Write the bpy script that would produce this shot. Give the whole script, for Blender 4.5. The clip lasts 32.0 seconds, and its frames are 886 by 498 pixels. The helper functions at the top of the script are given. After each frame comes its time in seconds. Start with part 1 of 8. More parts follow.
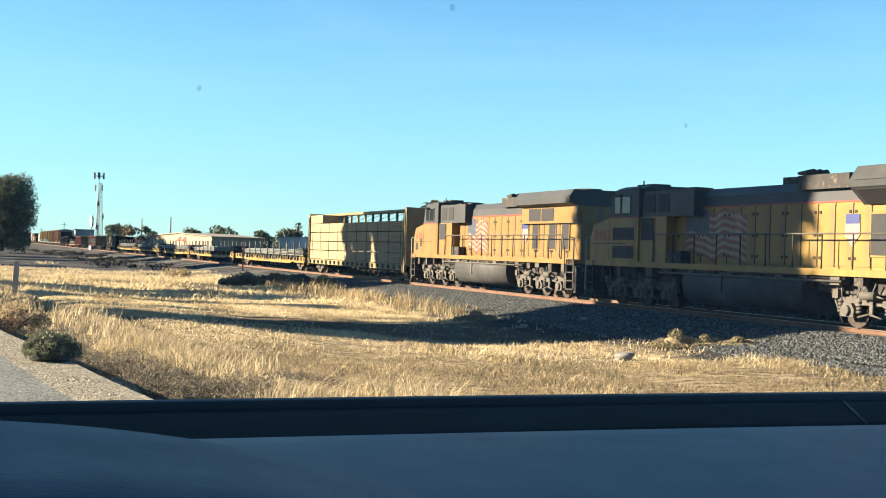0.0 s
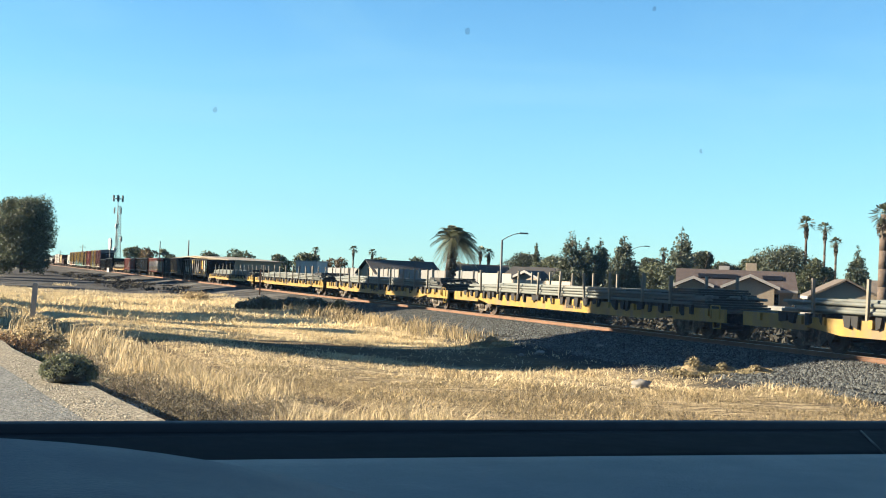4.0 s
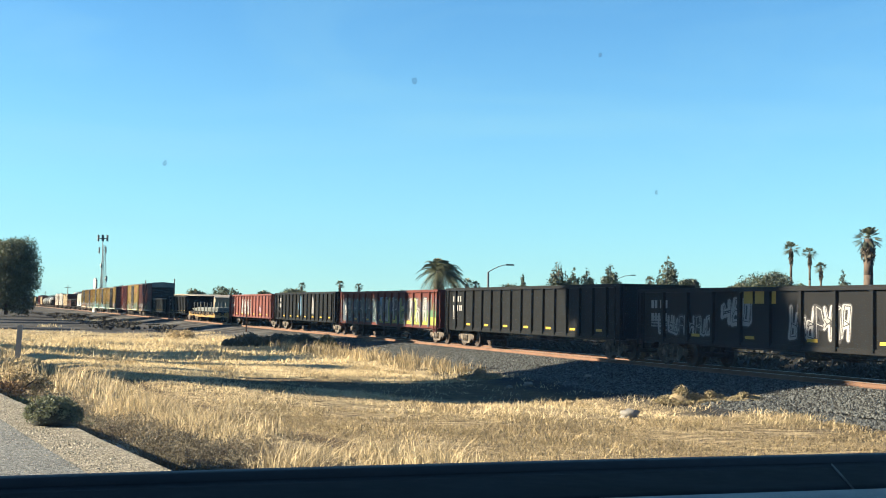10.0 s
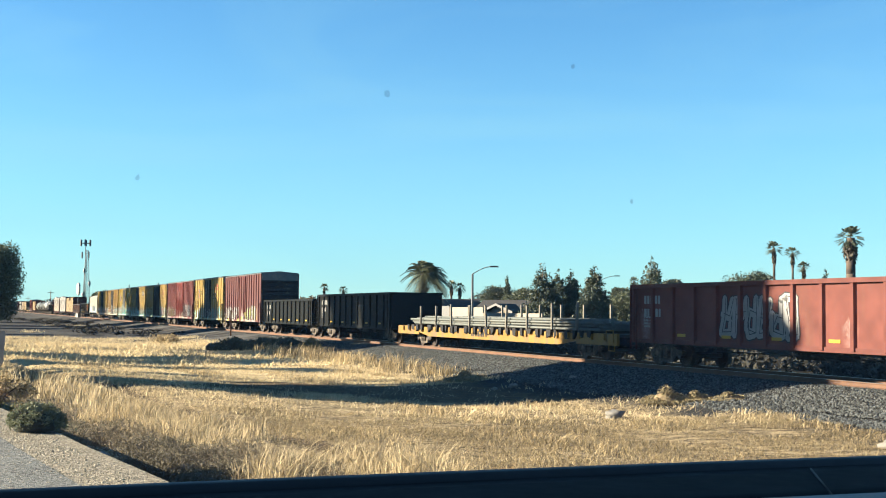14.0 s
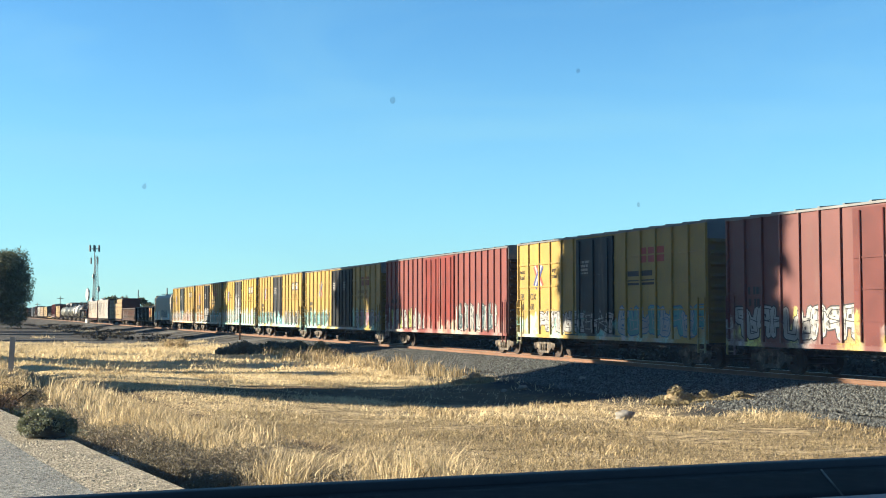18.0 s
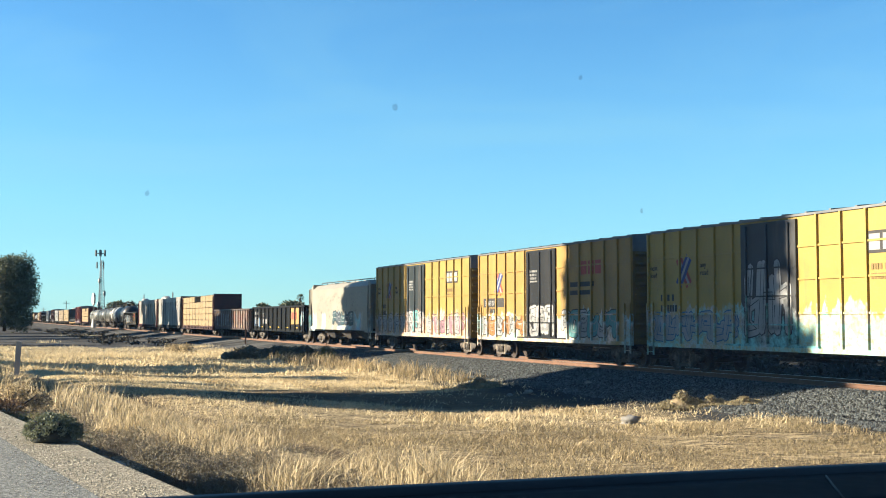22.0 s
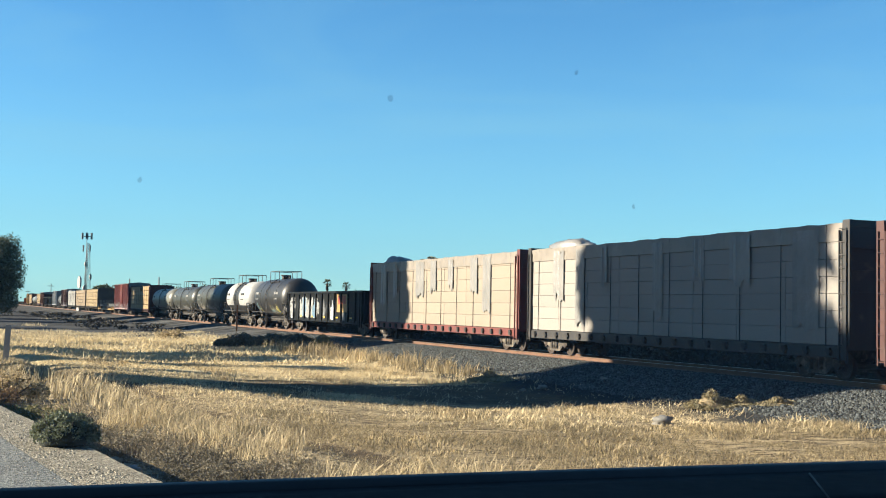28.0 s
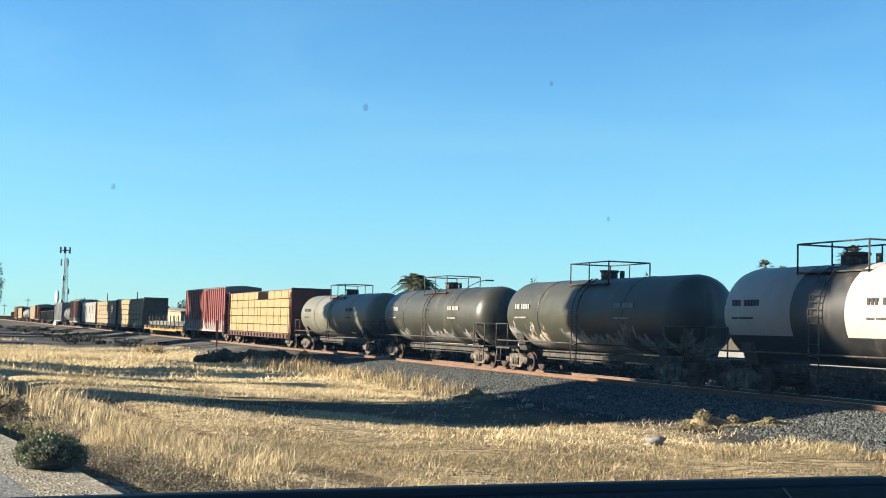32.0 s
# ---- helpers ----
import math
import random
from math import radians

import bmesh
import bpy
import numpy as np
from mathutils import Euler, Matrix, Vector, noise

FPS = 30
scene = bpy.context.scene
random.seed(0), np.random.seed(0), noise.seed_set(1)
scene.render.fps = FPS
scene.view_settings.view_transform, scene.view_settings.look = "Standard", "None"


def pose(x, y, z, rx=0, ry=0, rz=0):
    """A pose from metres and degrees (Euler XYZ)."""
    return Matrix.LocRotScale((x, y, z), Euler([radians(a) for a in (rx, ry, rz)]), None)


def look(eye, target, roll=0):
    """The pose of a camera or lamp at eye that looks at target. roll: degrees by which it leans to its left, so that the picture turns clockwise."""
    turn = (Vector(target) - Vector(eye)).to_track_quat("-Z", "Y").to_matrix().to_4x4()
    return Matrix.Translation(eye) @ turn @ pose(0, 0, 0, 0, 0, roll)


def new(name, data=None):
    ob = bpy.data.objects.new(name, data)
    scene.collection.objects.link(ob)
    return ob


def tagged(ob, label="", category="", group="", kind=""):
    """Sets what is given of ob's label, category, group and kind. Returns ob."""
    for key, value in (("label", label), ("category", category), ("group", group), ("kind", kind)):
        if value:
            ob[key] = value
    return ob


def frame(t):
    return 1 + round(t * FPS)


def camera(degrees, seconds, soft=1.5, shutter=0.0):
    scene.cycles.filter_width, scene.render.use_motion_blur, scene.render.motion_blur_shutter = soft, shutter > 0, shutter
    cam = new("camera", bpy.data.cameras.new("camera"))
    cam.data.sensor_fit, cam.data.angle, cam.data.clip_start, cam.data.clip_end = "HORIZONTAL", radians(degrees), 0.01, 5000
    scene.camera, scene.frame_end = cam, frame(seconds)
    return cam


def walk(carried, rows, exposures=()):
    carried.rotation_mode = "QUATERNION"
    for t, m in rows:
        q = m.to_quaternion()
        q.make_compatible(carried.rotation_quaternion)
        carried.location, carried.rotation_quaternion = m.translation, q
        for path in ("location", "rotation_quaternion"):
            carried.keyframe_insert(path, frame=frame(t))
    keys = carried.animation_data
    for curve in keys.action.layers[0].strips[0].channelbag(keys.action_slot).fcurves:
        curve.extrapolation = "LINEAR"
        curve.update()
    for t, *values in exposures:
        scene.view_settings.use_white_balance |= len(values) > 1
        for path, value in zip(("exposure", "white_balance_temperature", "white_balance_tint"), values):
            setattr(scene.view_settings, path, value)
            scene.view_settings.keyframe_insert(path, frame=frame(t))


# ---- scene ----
# Camera: a phone held behind the windscreen of a parked car; the car creeps forward near the end.
cam = camera(40.5, 32.0, soft=1.0)
EYE = 1.40                       # eye height above the road
HEADING = Vector((-0.436, 0.900, 0.0))
TURNS = [
    (0,-0.092,0.098,1.680), (0.5,-0.208,0.245,1.768), (1,-0.326,0.428,1.901), (1.5,-0.450,0.608,2.008), 
    (2,-0.575,0.769,2.150), (2.5,-0.720,0.890,2.251), (3,-0.846,0.997,2.319), (3.5,-0.900,1.135,2.235), 
    (5.5,-0.977,1.868,2.169), (6,-1.004,2.162,2.189), (6.5,-1.022,2.514,2.135), (7,-1.007,2.829,1.952), 
    (7.5,-0.958,3.027,1.789), (8,-0.806,3.108,1.612), (8.5,-0.635,3.108,1.509), (9,-0.504,3.066,1.358), 
    (9.5,-0.422,2.968,1.198), (10,-0.324,2.871,1.004), (10.5,-0.222,2.749,0.877), 
    (11,-0.128,2.651,0.785), (11.5,-0.005,2.583,0.693), (12,0.145,2.569,0.639), (12.5,0.274,2.623,0.578), 
    (13,0.375,2.729,0.600), (13.5,0.428,2.865,0.556), (14,0.428,2.982,0.530), (14.5,0.357,3.067,0.474), 
    (16.5,0.003,3.014,-0.036), (17,-0.010,3.004,-0.037), (17.5,0.010,3.028,-0.024), 
    (18,0.036,3.082,-0.011), (18.5,0.027,3.140,-0.036), (19,0.000,3.205,0.000), 
    (19.5,-0.004,3.257,-0.012), (20,-0.038,3.293,0.019), (20.5,-0.056,3.329,0.045), 
    (21,-0.106,3.332,0.040), (21.5,-0.156,3.331,0.029), (22,-0.225,3.298,-0.014), 
    (22.5,-0.279,3.219,-0.053), (23,-0.358,3.136,-0.039), (23.5,-0.441,3.001,0.030), 
    (24,-0.507,2.838,0.139), (24.5,-0.591,2.619,0.233), (25,-0.624,2.402,0.316), 
    (25.5,-0.656,2.203,0.405), (27.5,0.150,2.530,1.050), (28,0.440,2.830,1.050), 
    (28.5,0.770,3.080,0.990), (29,1.060,3.280,0.980), (29.5,1.270,3.450,1.040), (30,1.400,3.560,1.150), 
    (30.5,1.470,3.660,1.340), (31,1.470,3.700,1.400), (31.5,1.450,3.720,1.400), (32,1.400,3.660,1.430), ]
CREEP = [(0, 0), (24.8, 0), (25.5, 0.12), (26, 0.42), (26.5, 0.83), (27, 1.27), (27.5, 1.73), (28, 2.12), (28.5, 2.45),
         (29, 2.63), (29.5, 2.69), (30, 2.70), (32, 2.70)]
HOLD = [(0, -0.027, -0.016), (6, -0.024, -0.018), (9, -0.008, -0.010), (13, -0.001, -0.003), (19, 0, 0),
        (23, 0.002, 0.001), (28, -0.002, 0.002), (32, 0.001, -0.002)]


def lerp(table, t, k=1):
    return float(np.interp(t, [r[0] for r in table], [r[k] for r in table]))


def car_shift(t):
    return HEADING * lerp(CREEP, t)


def view(t, yaw, pitch, roll):
    a, b, c = radians(yaw), radians(pitch), radians(roll)
    fwd = Vector((math.sin(a) * math.cos(b), math.cos(a) * math.cos(b), math.sin(b)))
    side = Vector((math.cos(a), -math.sin(a), 0))
    up = side.cross(fwd)
    right = side * math.cos(c) + up * math.sin(c)
    over = up * math.cos(c) - side * math.sin(c)
    m = Matrix((right, over, -fwd)).transposed().to_4x4()
    m.translation = car_shift(t) + Vector((lerp(HOLD, t), 0, EYE + lerp(HOLD, t, 2)))
    return m


GLIDE = sorted([r for r in TURNS] + [(26.2, -0.50, 2.16, 0.62), (26.8, -0.20, 2.28, 0.88)])

# ---- light: low evening sun, far to the left of the view ----
SUN_UP = radians(20.0)
LIGHT = Vector((math.cos(SUN_UP), 0.03, -math.sin(SUN_UP)))
world = bpy.data.worlds.new("evening_sky")
scene.world = world
world.use_nodes = True
_n, _l = world.node_tree.nodes, world.node_tree.links
_sky = _n.new("ShaderNodeTexSky")
_sky.sky_type = "NISHITA"
_sky.sun_disc = False
_sky.sun_elevation = SUN_UP
_sky.sun_rotation = radians(-90)
_sky.air_density, _sky.dust_density, _sky.ozone_density = 1.0, 0.0, 3.0
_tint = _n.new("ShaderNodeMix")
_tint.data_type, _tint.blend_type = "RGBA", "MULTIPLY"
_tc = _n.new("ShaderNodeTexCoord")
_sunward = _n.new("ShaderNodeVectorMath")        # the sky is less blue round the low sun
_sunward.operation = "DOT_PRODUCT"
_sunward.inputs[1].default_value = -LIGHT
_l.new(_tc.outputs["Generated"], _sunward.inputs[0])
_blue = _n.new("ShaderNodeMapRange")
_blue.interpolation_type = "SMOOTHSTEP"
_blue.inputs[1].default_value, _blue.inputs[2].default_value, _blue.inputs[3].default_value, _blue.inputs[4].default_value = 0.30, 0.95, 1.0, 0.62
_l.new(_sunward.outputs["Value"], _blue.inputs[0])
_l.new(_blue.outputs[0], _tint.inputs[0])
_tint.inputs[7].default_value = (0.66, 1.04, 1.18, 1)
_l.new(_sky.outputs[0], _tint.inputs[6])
_sep = _n.new("ShaderNodeSeparateXYZ")
_l.new(_tc.outputs["Generated"], _sep.inputs[0])
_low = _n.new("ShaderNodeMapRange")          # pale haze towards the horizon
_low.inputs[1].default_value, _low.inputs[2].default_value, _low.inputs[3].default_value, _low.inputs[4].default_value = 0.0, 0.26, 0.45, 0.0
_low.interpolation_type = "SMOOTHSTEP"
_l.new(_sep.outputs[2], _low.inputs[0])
_mp = _n.new("ShaderNodeMapping")            # thin wisps of high cloud
_mp.inputs["Scale"].default_value = (1.2, 1.6, 6.0)
_mp.inputs["Rotation"].default_value = (0.12, 0.0, 0.0)
_l.new(_tc.outputs["Generated"], _mp.inputs[0])
_ns = _n.new("ShaderNodeTexNoise")
_ns.inputs["Scale"].default_value, _ns.inputs["Detail"].default_value, _ns.inputs["Roughness"].default_value, _ns.inputs["Distortion"].default_value = 1.6, 7.0, 0.62, 0.8
_l.new(_mp.outputs[0], _ns.inputs["Vector"])
_wi = _n.new("ShaderNodeMapRange")
_wi.inputs[1].default_value, _wi.inputs[2].default_value, _wi.inputs[3].default_value, _wi.inputs[4].default_value = 0.48, 0.78, 0.0, 0.34
_l.new(_ns.outputs["Fac"], _wi.inputs[0])
_sum = _n.new("ShaderNodeMath")
_sum.operation = "ADD"
_l.new(_low.outputs[0], _sum.inputs[0])
_l.new(_wi.outputs[0], _sum.inputs[1])
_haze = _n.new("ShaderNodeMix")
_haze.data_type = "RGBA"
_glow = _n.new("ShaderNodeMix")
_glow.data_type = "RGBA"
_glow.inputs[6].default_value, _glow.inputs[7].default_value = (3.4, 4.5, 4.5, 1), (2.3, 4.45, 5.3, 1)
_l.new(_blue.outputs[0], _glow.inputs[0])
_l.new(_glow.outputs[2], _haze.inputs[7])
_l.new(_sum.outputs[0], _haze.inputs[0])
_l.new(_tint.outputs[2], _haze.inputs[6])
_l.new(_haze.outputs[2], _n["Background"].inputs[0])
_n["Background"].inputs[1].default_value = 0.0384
_sun = bpy.data.lights.new("sun", "SUN")
_sun.energy, _sun.angle, _sun.color = 5.0, radians(0.6), (1.0, 0.84, 0.62)
new("sun", _sun).matrix_world = look((0, 0, 60), Vector((0, 0, 60)) + LIGHT)
BASE_EV = 2.16
walk(cam, [(t, view(t, y, p, r)) for t, y, p, r in GLIDE],
     [(t, BASE_EV + ev, kelvin, tint) for t, ev, kelvin, tint in (
         (0, 0.16, 6500, 10), (3, 0.14, 6450, 10), (6, 0.08, 6400, 9), (12, 0.04, 6250, 8), (19, 0.0, 6150, 8), (23, -0.04, 6000, 8), (25.5, -0.05, 5950, 8),
         (27, -0.22, 5850, 7), (28, -0.25, 5900, 7), (29.5, -0.23, 5900, 8), (31, -0.10, 6000, 8), (32, -0.05, 6050, 8))])

# ---- track frame: AWAY points from the camera across the track, BACK along it to the train's tail ----
TH = math.atan(824 / 2125)
BACK = Vector((-math.sin(TH), math.cos(TH), 0))
AWAY = Vector((math.cos(TH), math.sin(TH), 0))
TRACK, RAIL_Z = 25.0, -0.53
ROAD_DIR = Vector((-0.4656, 0.885, 0))
ROAD_SIDE = Vector((0.885, 0.4656, 0))


def plan(p, s, z=0.0):
    return AWAY * p + BACK * s + Vector((0, 0, z))


def bearing(az, p, z=0.0):
    """The spot at bearing az (degrees from the y axis to the right) on the line p metres across."""
    v = Vector((math.sin(radians(az)), math.cos(radians(az)), 0))
    k = p / v.dot(AWAY)
    return Vector((v.x * k, v.y * k, z))


def rng_at(az, r, z=0.0):
    return Vector((math.sin(radians(az)) * r, math.cos(radians(az)) * r, z))


# ---- materials ----
def mix(nt, fac, a, b, kind="MIX"):
    m = nt.nodes.new("ShaderNodeMix")
    m.data_type, m.blend_type = "RGBA", kind
    for sock, v in ((m.inputs[0], fac), (m.inputs[6], a), (m.inputs[7], b)):
        if isinstance(v, bpy.types.NodeSocket):
            nt.links.new(v, sock)
        elif isinstance(v, (int, float)):
            sock.default_value = v
        else:
            sock.default_value = (*v[:3], 1)
    return m.outputs[2]


def noise_tex(nt, vec, scale, detail=4, rough=0.6, stretch=None):
    if stretch:
        mp = nt.nodes.new("ShaderNodeMapping")
        mp.inputs["Scale"].default_value = stretch
        nt.links.new(vec, mp.inputs[0])
        vec = mp.outputs[0]
    t = nt.nodes.new("ShaderNodeTexNoise")
    t.inputs["Scale"].default_value, t.inputs["Detail"].default_value, t.inputs["Roughness"].default_value = scale, detail, rough
    nt.links.new(vec, t.inputs["Vector"])
    return t.outputs["Fac"]


def ramp(nt, fac, lo, hi):
    r = nt.nodes.new("ShaderNodeMapRange")
    r.inputs[1].default_value, r.inputs[2].default_value = lo, hi
    nt.links.new(fac, r.inputs[0])
    return r.outputs[0]


def math_node(nt, op, a, b):
    m = nt.nodes.new("ShaderNodeMath")
    m.operation = op
    for sock, v in zip(m.inputs, (a, b)):
        if isinstance(v, bpy.types.NodeSocket):
            nt.links.new(v, sock)
        else:
            sock.default_value = v
    return m.outputs[0]


MATS = {}
TONE_SCALE = 0.60                      # base colours scaled down to balance sun and shade at this exposure


def mat(name, col, rough=0.7, metal=0.0, var=0.25, scale=2.0, dirt=None, dirt_amount=0.4, bump=0.0, bscale=25.0,
        streak=False, tag=None, island=0.0, spread=0.0, spec=0.4, translucent=0.0, grain=None, boards=0.0):
    """A worn surface: base colour with broad variation, dirt or rust patches, streaks, bump, and sprayed patches (tag)."""
    if name in MATS:
        return MATS[name]
    col = [c * TONE_SCALE for c in col]
    m = bpy.data.materials.new(name)
    m.use_nodes = True
    nt = m.node_tree
    bsdf = nt.nodes["Principled BSDF"]
    tc = nt.nodes.new("ShaderNodeTexCoord")
    vec = tc.outputs["Object"]
    lo, hi = [c * (1 - var) for c in col], [min(1, c * (1 + var)) for c in col]
    out = mix(nt, ramp(nt, noise_tex(nt, vec, scale), 0.3, 0.7), lo, hi)
    if island:
        gi = nt.nodes.new("ShaderNodeNewGeometry")
        out = mix(nt, ramp(nt, gi.outputs["Random Per Island"], 0, 1), out, [c * (1 - island) for c in col])
    if spread:
        oi = nt.nodes.new("ShaderNodeObjectInfo")
        out = mix(nt, oi.outputs["Random"], out, [min(1, c * (1 + spread)) for c in col])
    if boards:
        g = ramp(nt, noise_tex(nt, vec, 1.0, 4, 0.75, (0.7, 1, boards)), 0.40, 0.60)
        dark = mix(nt, 1.0, out, (0.62, 0.60, 0.58), "MULTIPLY")
        out = mix(nt, g, dark, out)
    if grain:
        g = ramp(nt, noise_tex(nt, vec, grain[0], 3, 0.7), 0.36, 0.64)
        dark = mix(nt, 1.0, out, (1 - grain[1],) * 3, "MULTIPLY")
        out = mix(nt, g, dark, out)
    if tag:
        cols, top, amount = tag[0], tag[1], tag[2]
        sep = nt.nodes.new("ShaderNodeSeparateXYZ")
        nt.links.new(vec, sep.inputs[0])
        edge = noise_tex(nt, vec, 1.9, 4, 0.62, (1, 1, 0.4))
        lift = math_node(nt, "MULTIPLY_ADD", edge, 2.6)
        lift.node.inputs[2].default_value = top - 1.3
        mask = ramp(nt, math_node(nt, "SUBTRACT", lift, sep.outputs[2]), -0.02, 0.12)
        gate = ramp(nt, noise_tex(nt, vec, 0.55, 1, 0.4, (1, 1, 0.2)), 0.50 - amount * 0.3, 0.64 - amount * 0.3)
        worn = ramp(nt, noise_tex(nt, vec, 5.0, 5, 0.7), 0.30, 0.62)
        mask = math_node(nt, "MULTIPLY", math_node(nt, "MULTIPLY", mask, gate), worn)
        paint = mix(nt, ramp(nt, noise_tex(nt, vec, 0.7, 2, 0.5), 0.40, 0.60), cols[0], cols[1])
        if len(cols) > 2:
            paint = mix(nt, ramp(nt, noise_tex(nt, vec, 1.1, 2, 0.5, (1, 1, 1.3)), 0.50, 0.66), paint, cols[2])
        out = mix(nt, mask, out, paint)
    if dirt:
        st = (1, 1, 0.12) if streak else None
        f = ramp(nt, noise_tex(nt, vec, scale * 1.7, 6, 0.65, st), 0.62 - dirt_amount * 0.3, 0.80 - dirt_amount * 0.2)
        out = mix(nt, math_node(nt, "MULTIPLY", f, min(1, 0.45 + dirt_amount)), out, dirt)
    nt.links.new(out, bsdf.inputs["Base Color"])
    r = nt.nodes.new("ShaderNodeMapRange")
    r.inputs[3].default_value, r.inputs[4].default_value = max(0.05, rough - 0.12), min(1, rough + 0.12)
    nt.links.new(noise_tex(nt, vec, scale * 4), r.inputs[0])
    nt.links.new(r.outputs[0], bsdf.inputs["Roughness"])
    bsdf.inputs["Metallic"].default_value = metal
    bsdf.inputs["Specular IOR Level"].default_value = spec
    if bump:
        bp = nt.nodes.new("ShaderNodeBump")
        bp.inputs["Strength"].default_value, bp.inputs["Distance"].default_value = 0.7, bump
        nt.links.new(noise_tex(nt, vec, bscale, 5), bp.inputs["Height"])
        nt.links.new(bp.outputs[0], bsdf.inputs["Normal"])
    if translucent:
        tr = nt.nodes.new("ShaderNodeBsdfTranslucent")
        nt.links.new(out, tr.inputs[0])
        ms = nt.nodes.new("ShaderNodeMixShader")
        ms.inputs[0].default_value = translucent
        nt.links.new(bsdf.outputs[0], ms.inputs[1])
        nt.links.new(tr.outputs[0], ms.inputs[2])
        nt.links.new(ms.outputs[0], nt.nodes["Material Output"].inputs[0])
    MATS[name] = m
    return m


# ---- mesh building ----
class Shape:
    """Collects faces of one mesh."""

    def __init__(self):
        self.v, self.f, self.smooth = [], [], []

    def face(self, pts, smooth=False):
        k = len(self.v)
        self.v += [tuple(p) for p in pts]
        self.f.append(tuple(range(k, k + len(pts))))
        self.smooth.append(smooth)

    def add(self, verts, faces, smooth=False):
        k = len(self.v)
        self.v += [tuple(p) for p in verts]
        self.f += [tuple(i + k for i in f) for f in faces]
        self.smooth += [smooth] * len(faces)
        return self

    def box(self, x0, x1, y0, y1, z0, z1, m=None):
        vs = [(x, y, z) for x in (x0, x1) for y in (y0, y1) for z in (z0, z1)]
        if m is not None:
            vs = [m @ Vector(v) for v in vs]
        return self.add(vs, [(0, 1, 3, 2), (4, 6, 7, 5), (0, 4, 5, 1), (2, 3, 7, 6), (0, 2, 6, 4), (1, 5, 7, 3)])

    def prism(self, pts, axis, a, b, smooth=False):
        n = len(pts)
        if axis == "x":
            vs = [(a, *p) for p in pts] + [(b, *p) for p in pts]
        elif axis == "y":
            vs = [(p[0], a, p[1]) for p in pts] + [(p[0], b, p[1]) for p in pts]
        else:
            vs = [(*p, a) for p in pts] + [(*p, b) for p in pts]
        self.add(vs, [(i, (i + 1) % n, n + (i + 1) % n, n + i) for i in range(n)], smooth)
        k = len(self.v) - 2 * n
        self.f += [tuple(range(k + n - 1, k - 1, -1)), tuple(range(k + n, k + 2 * n))]
        self.smooth += [False, False]
        return self

    def rod(self, p0, p1, r, seg=8, r1=None, caps=True, smooth=True):
        p0, p1 = Vector(p0), Vector(p1)
        q = (p1 - p0).to_track_quat("Z", "Y")
        r1 = r if r1 is None else r1
        ring = [q @ Vector((math.cos(2 * math.pi * i / seg), math.sin(2 * math.pi * i / seg), 0)) for i in range(seg)]
        self.add([p0 + c * r for c in ring] + [p1 + c * r1 for c in ring],
                 [(i, (i + 1) % seg, seg + (i + 1) % seg, seg + i) for i in range(seg)], smooth)
        if caps:
            k = len(self.v) - 2 * seg
            self.f += [tuple(range(k + seg - 1, k - 1, -1)), tuple(range(k + seg, k + 2 * seg))]
            self.smooth += [False, False]
        return self

    def path(self, pts, r, seg=6):
        for a, b in zip(pts, pts[1:]):
            self.rod(a, b, r, seg)
        return self

    def lathe(self, prof, seg=24, y=0.0, z=0.0):
        """prof: (x, radius) along x."""
        vs = []
        for x, r in prof:
            vs += [(x, y + r * math.cos(2 * math.pi * i / seg), z + r * math.sin(2 * math.pi * i / seg)) for i in range(seg)]
        fs = [(k * seg + i, k * seg + (i + 1) % seg, (k + 1) * seg + (i + 1) % seg, (k + 1) * seg + i)
              for k in range(len(prof) - 1) for i in range(seg)]
        return self.add(vs, fs, True)

    def blob(self, c, r, seed=0, rough=0.25, seg=8, rings=5):
        rr = random.Random(seed)
        vs = [Vector(c) + Vector((0, 0, -r[2]))]
        for k in range(1, rings):
            a = math.pi * k / rings - math.pi / 2
            for i in range(seg):
                b = 2 * math.pi * i / seg
                g = 1 + rr.uniform(-rough, rough)
                vs.append(Vector(c) + Vector((r[0] * math.cos(a) * math.cos(b) * g, r[1] * math.cos(a) * math.sin(b) * g, r[2] * math.sin(a) * g)))
        vs.append(Vector(c) + Vector((0, 0, r[2])))
        fs = [(0, 1 + (i + 1) % seg, 1 + i) for i in range(seg)]
        for k in range(rings - 2):
            o = 1 + k * seg
            fs += [(o + i, o + (i + 1) % seg, o + seg + (i + 1) % seg, o + seg + i) for i in range(seg)]
        o, e = 1 + (rings - 2) * seg, len(vs) - 1
        fs += [(o + i, o + (i + 1) % seg, e) for i in range(seg)]
        return self.add(vs, fs, True)

    def mesh(self, name, material):
        me = bpy.data.meshes.new(name)
        me.from_pydata(self.v, [], self.f)
        me.polygons.foreach_set("use_smooth", self.smooth)
        me.materials.append(material)
        me.update()
        return me


def box(*a):
    return Shape().box(*a)


def part(name, shape, material, parent=None, label="", at=None):
    """Links a shape (or a shared mesh) as one mesh object under its thing."""
    me = shape.mesh(name, material) if isinstance(shape, Shape) else shape
    ob = new(name, me)
    ob.parent = parent
    if at is not None:
        ob.matrix_basis = at if isinstance(at, Matrix) else Matrix.Translation(at)
    if label:
        tagged(ob, label)
    return ob


def thing(name, label, category, group="", kind=""):
    ob = new(name)
    ob.empty_display_size = 0.5
    return tagged(ob, label, category, group, kind)


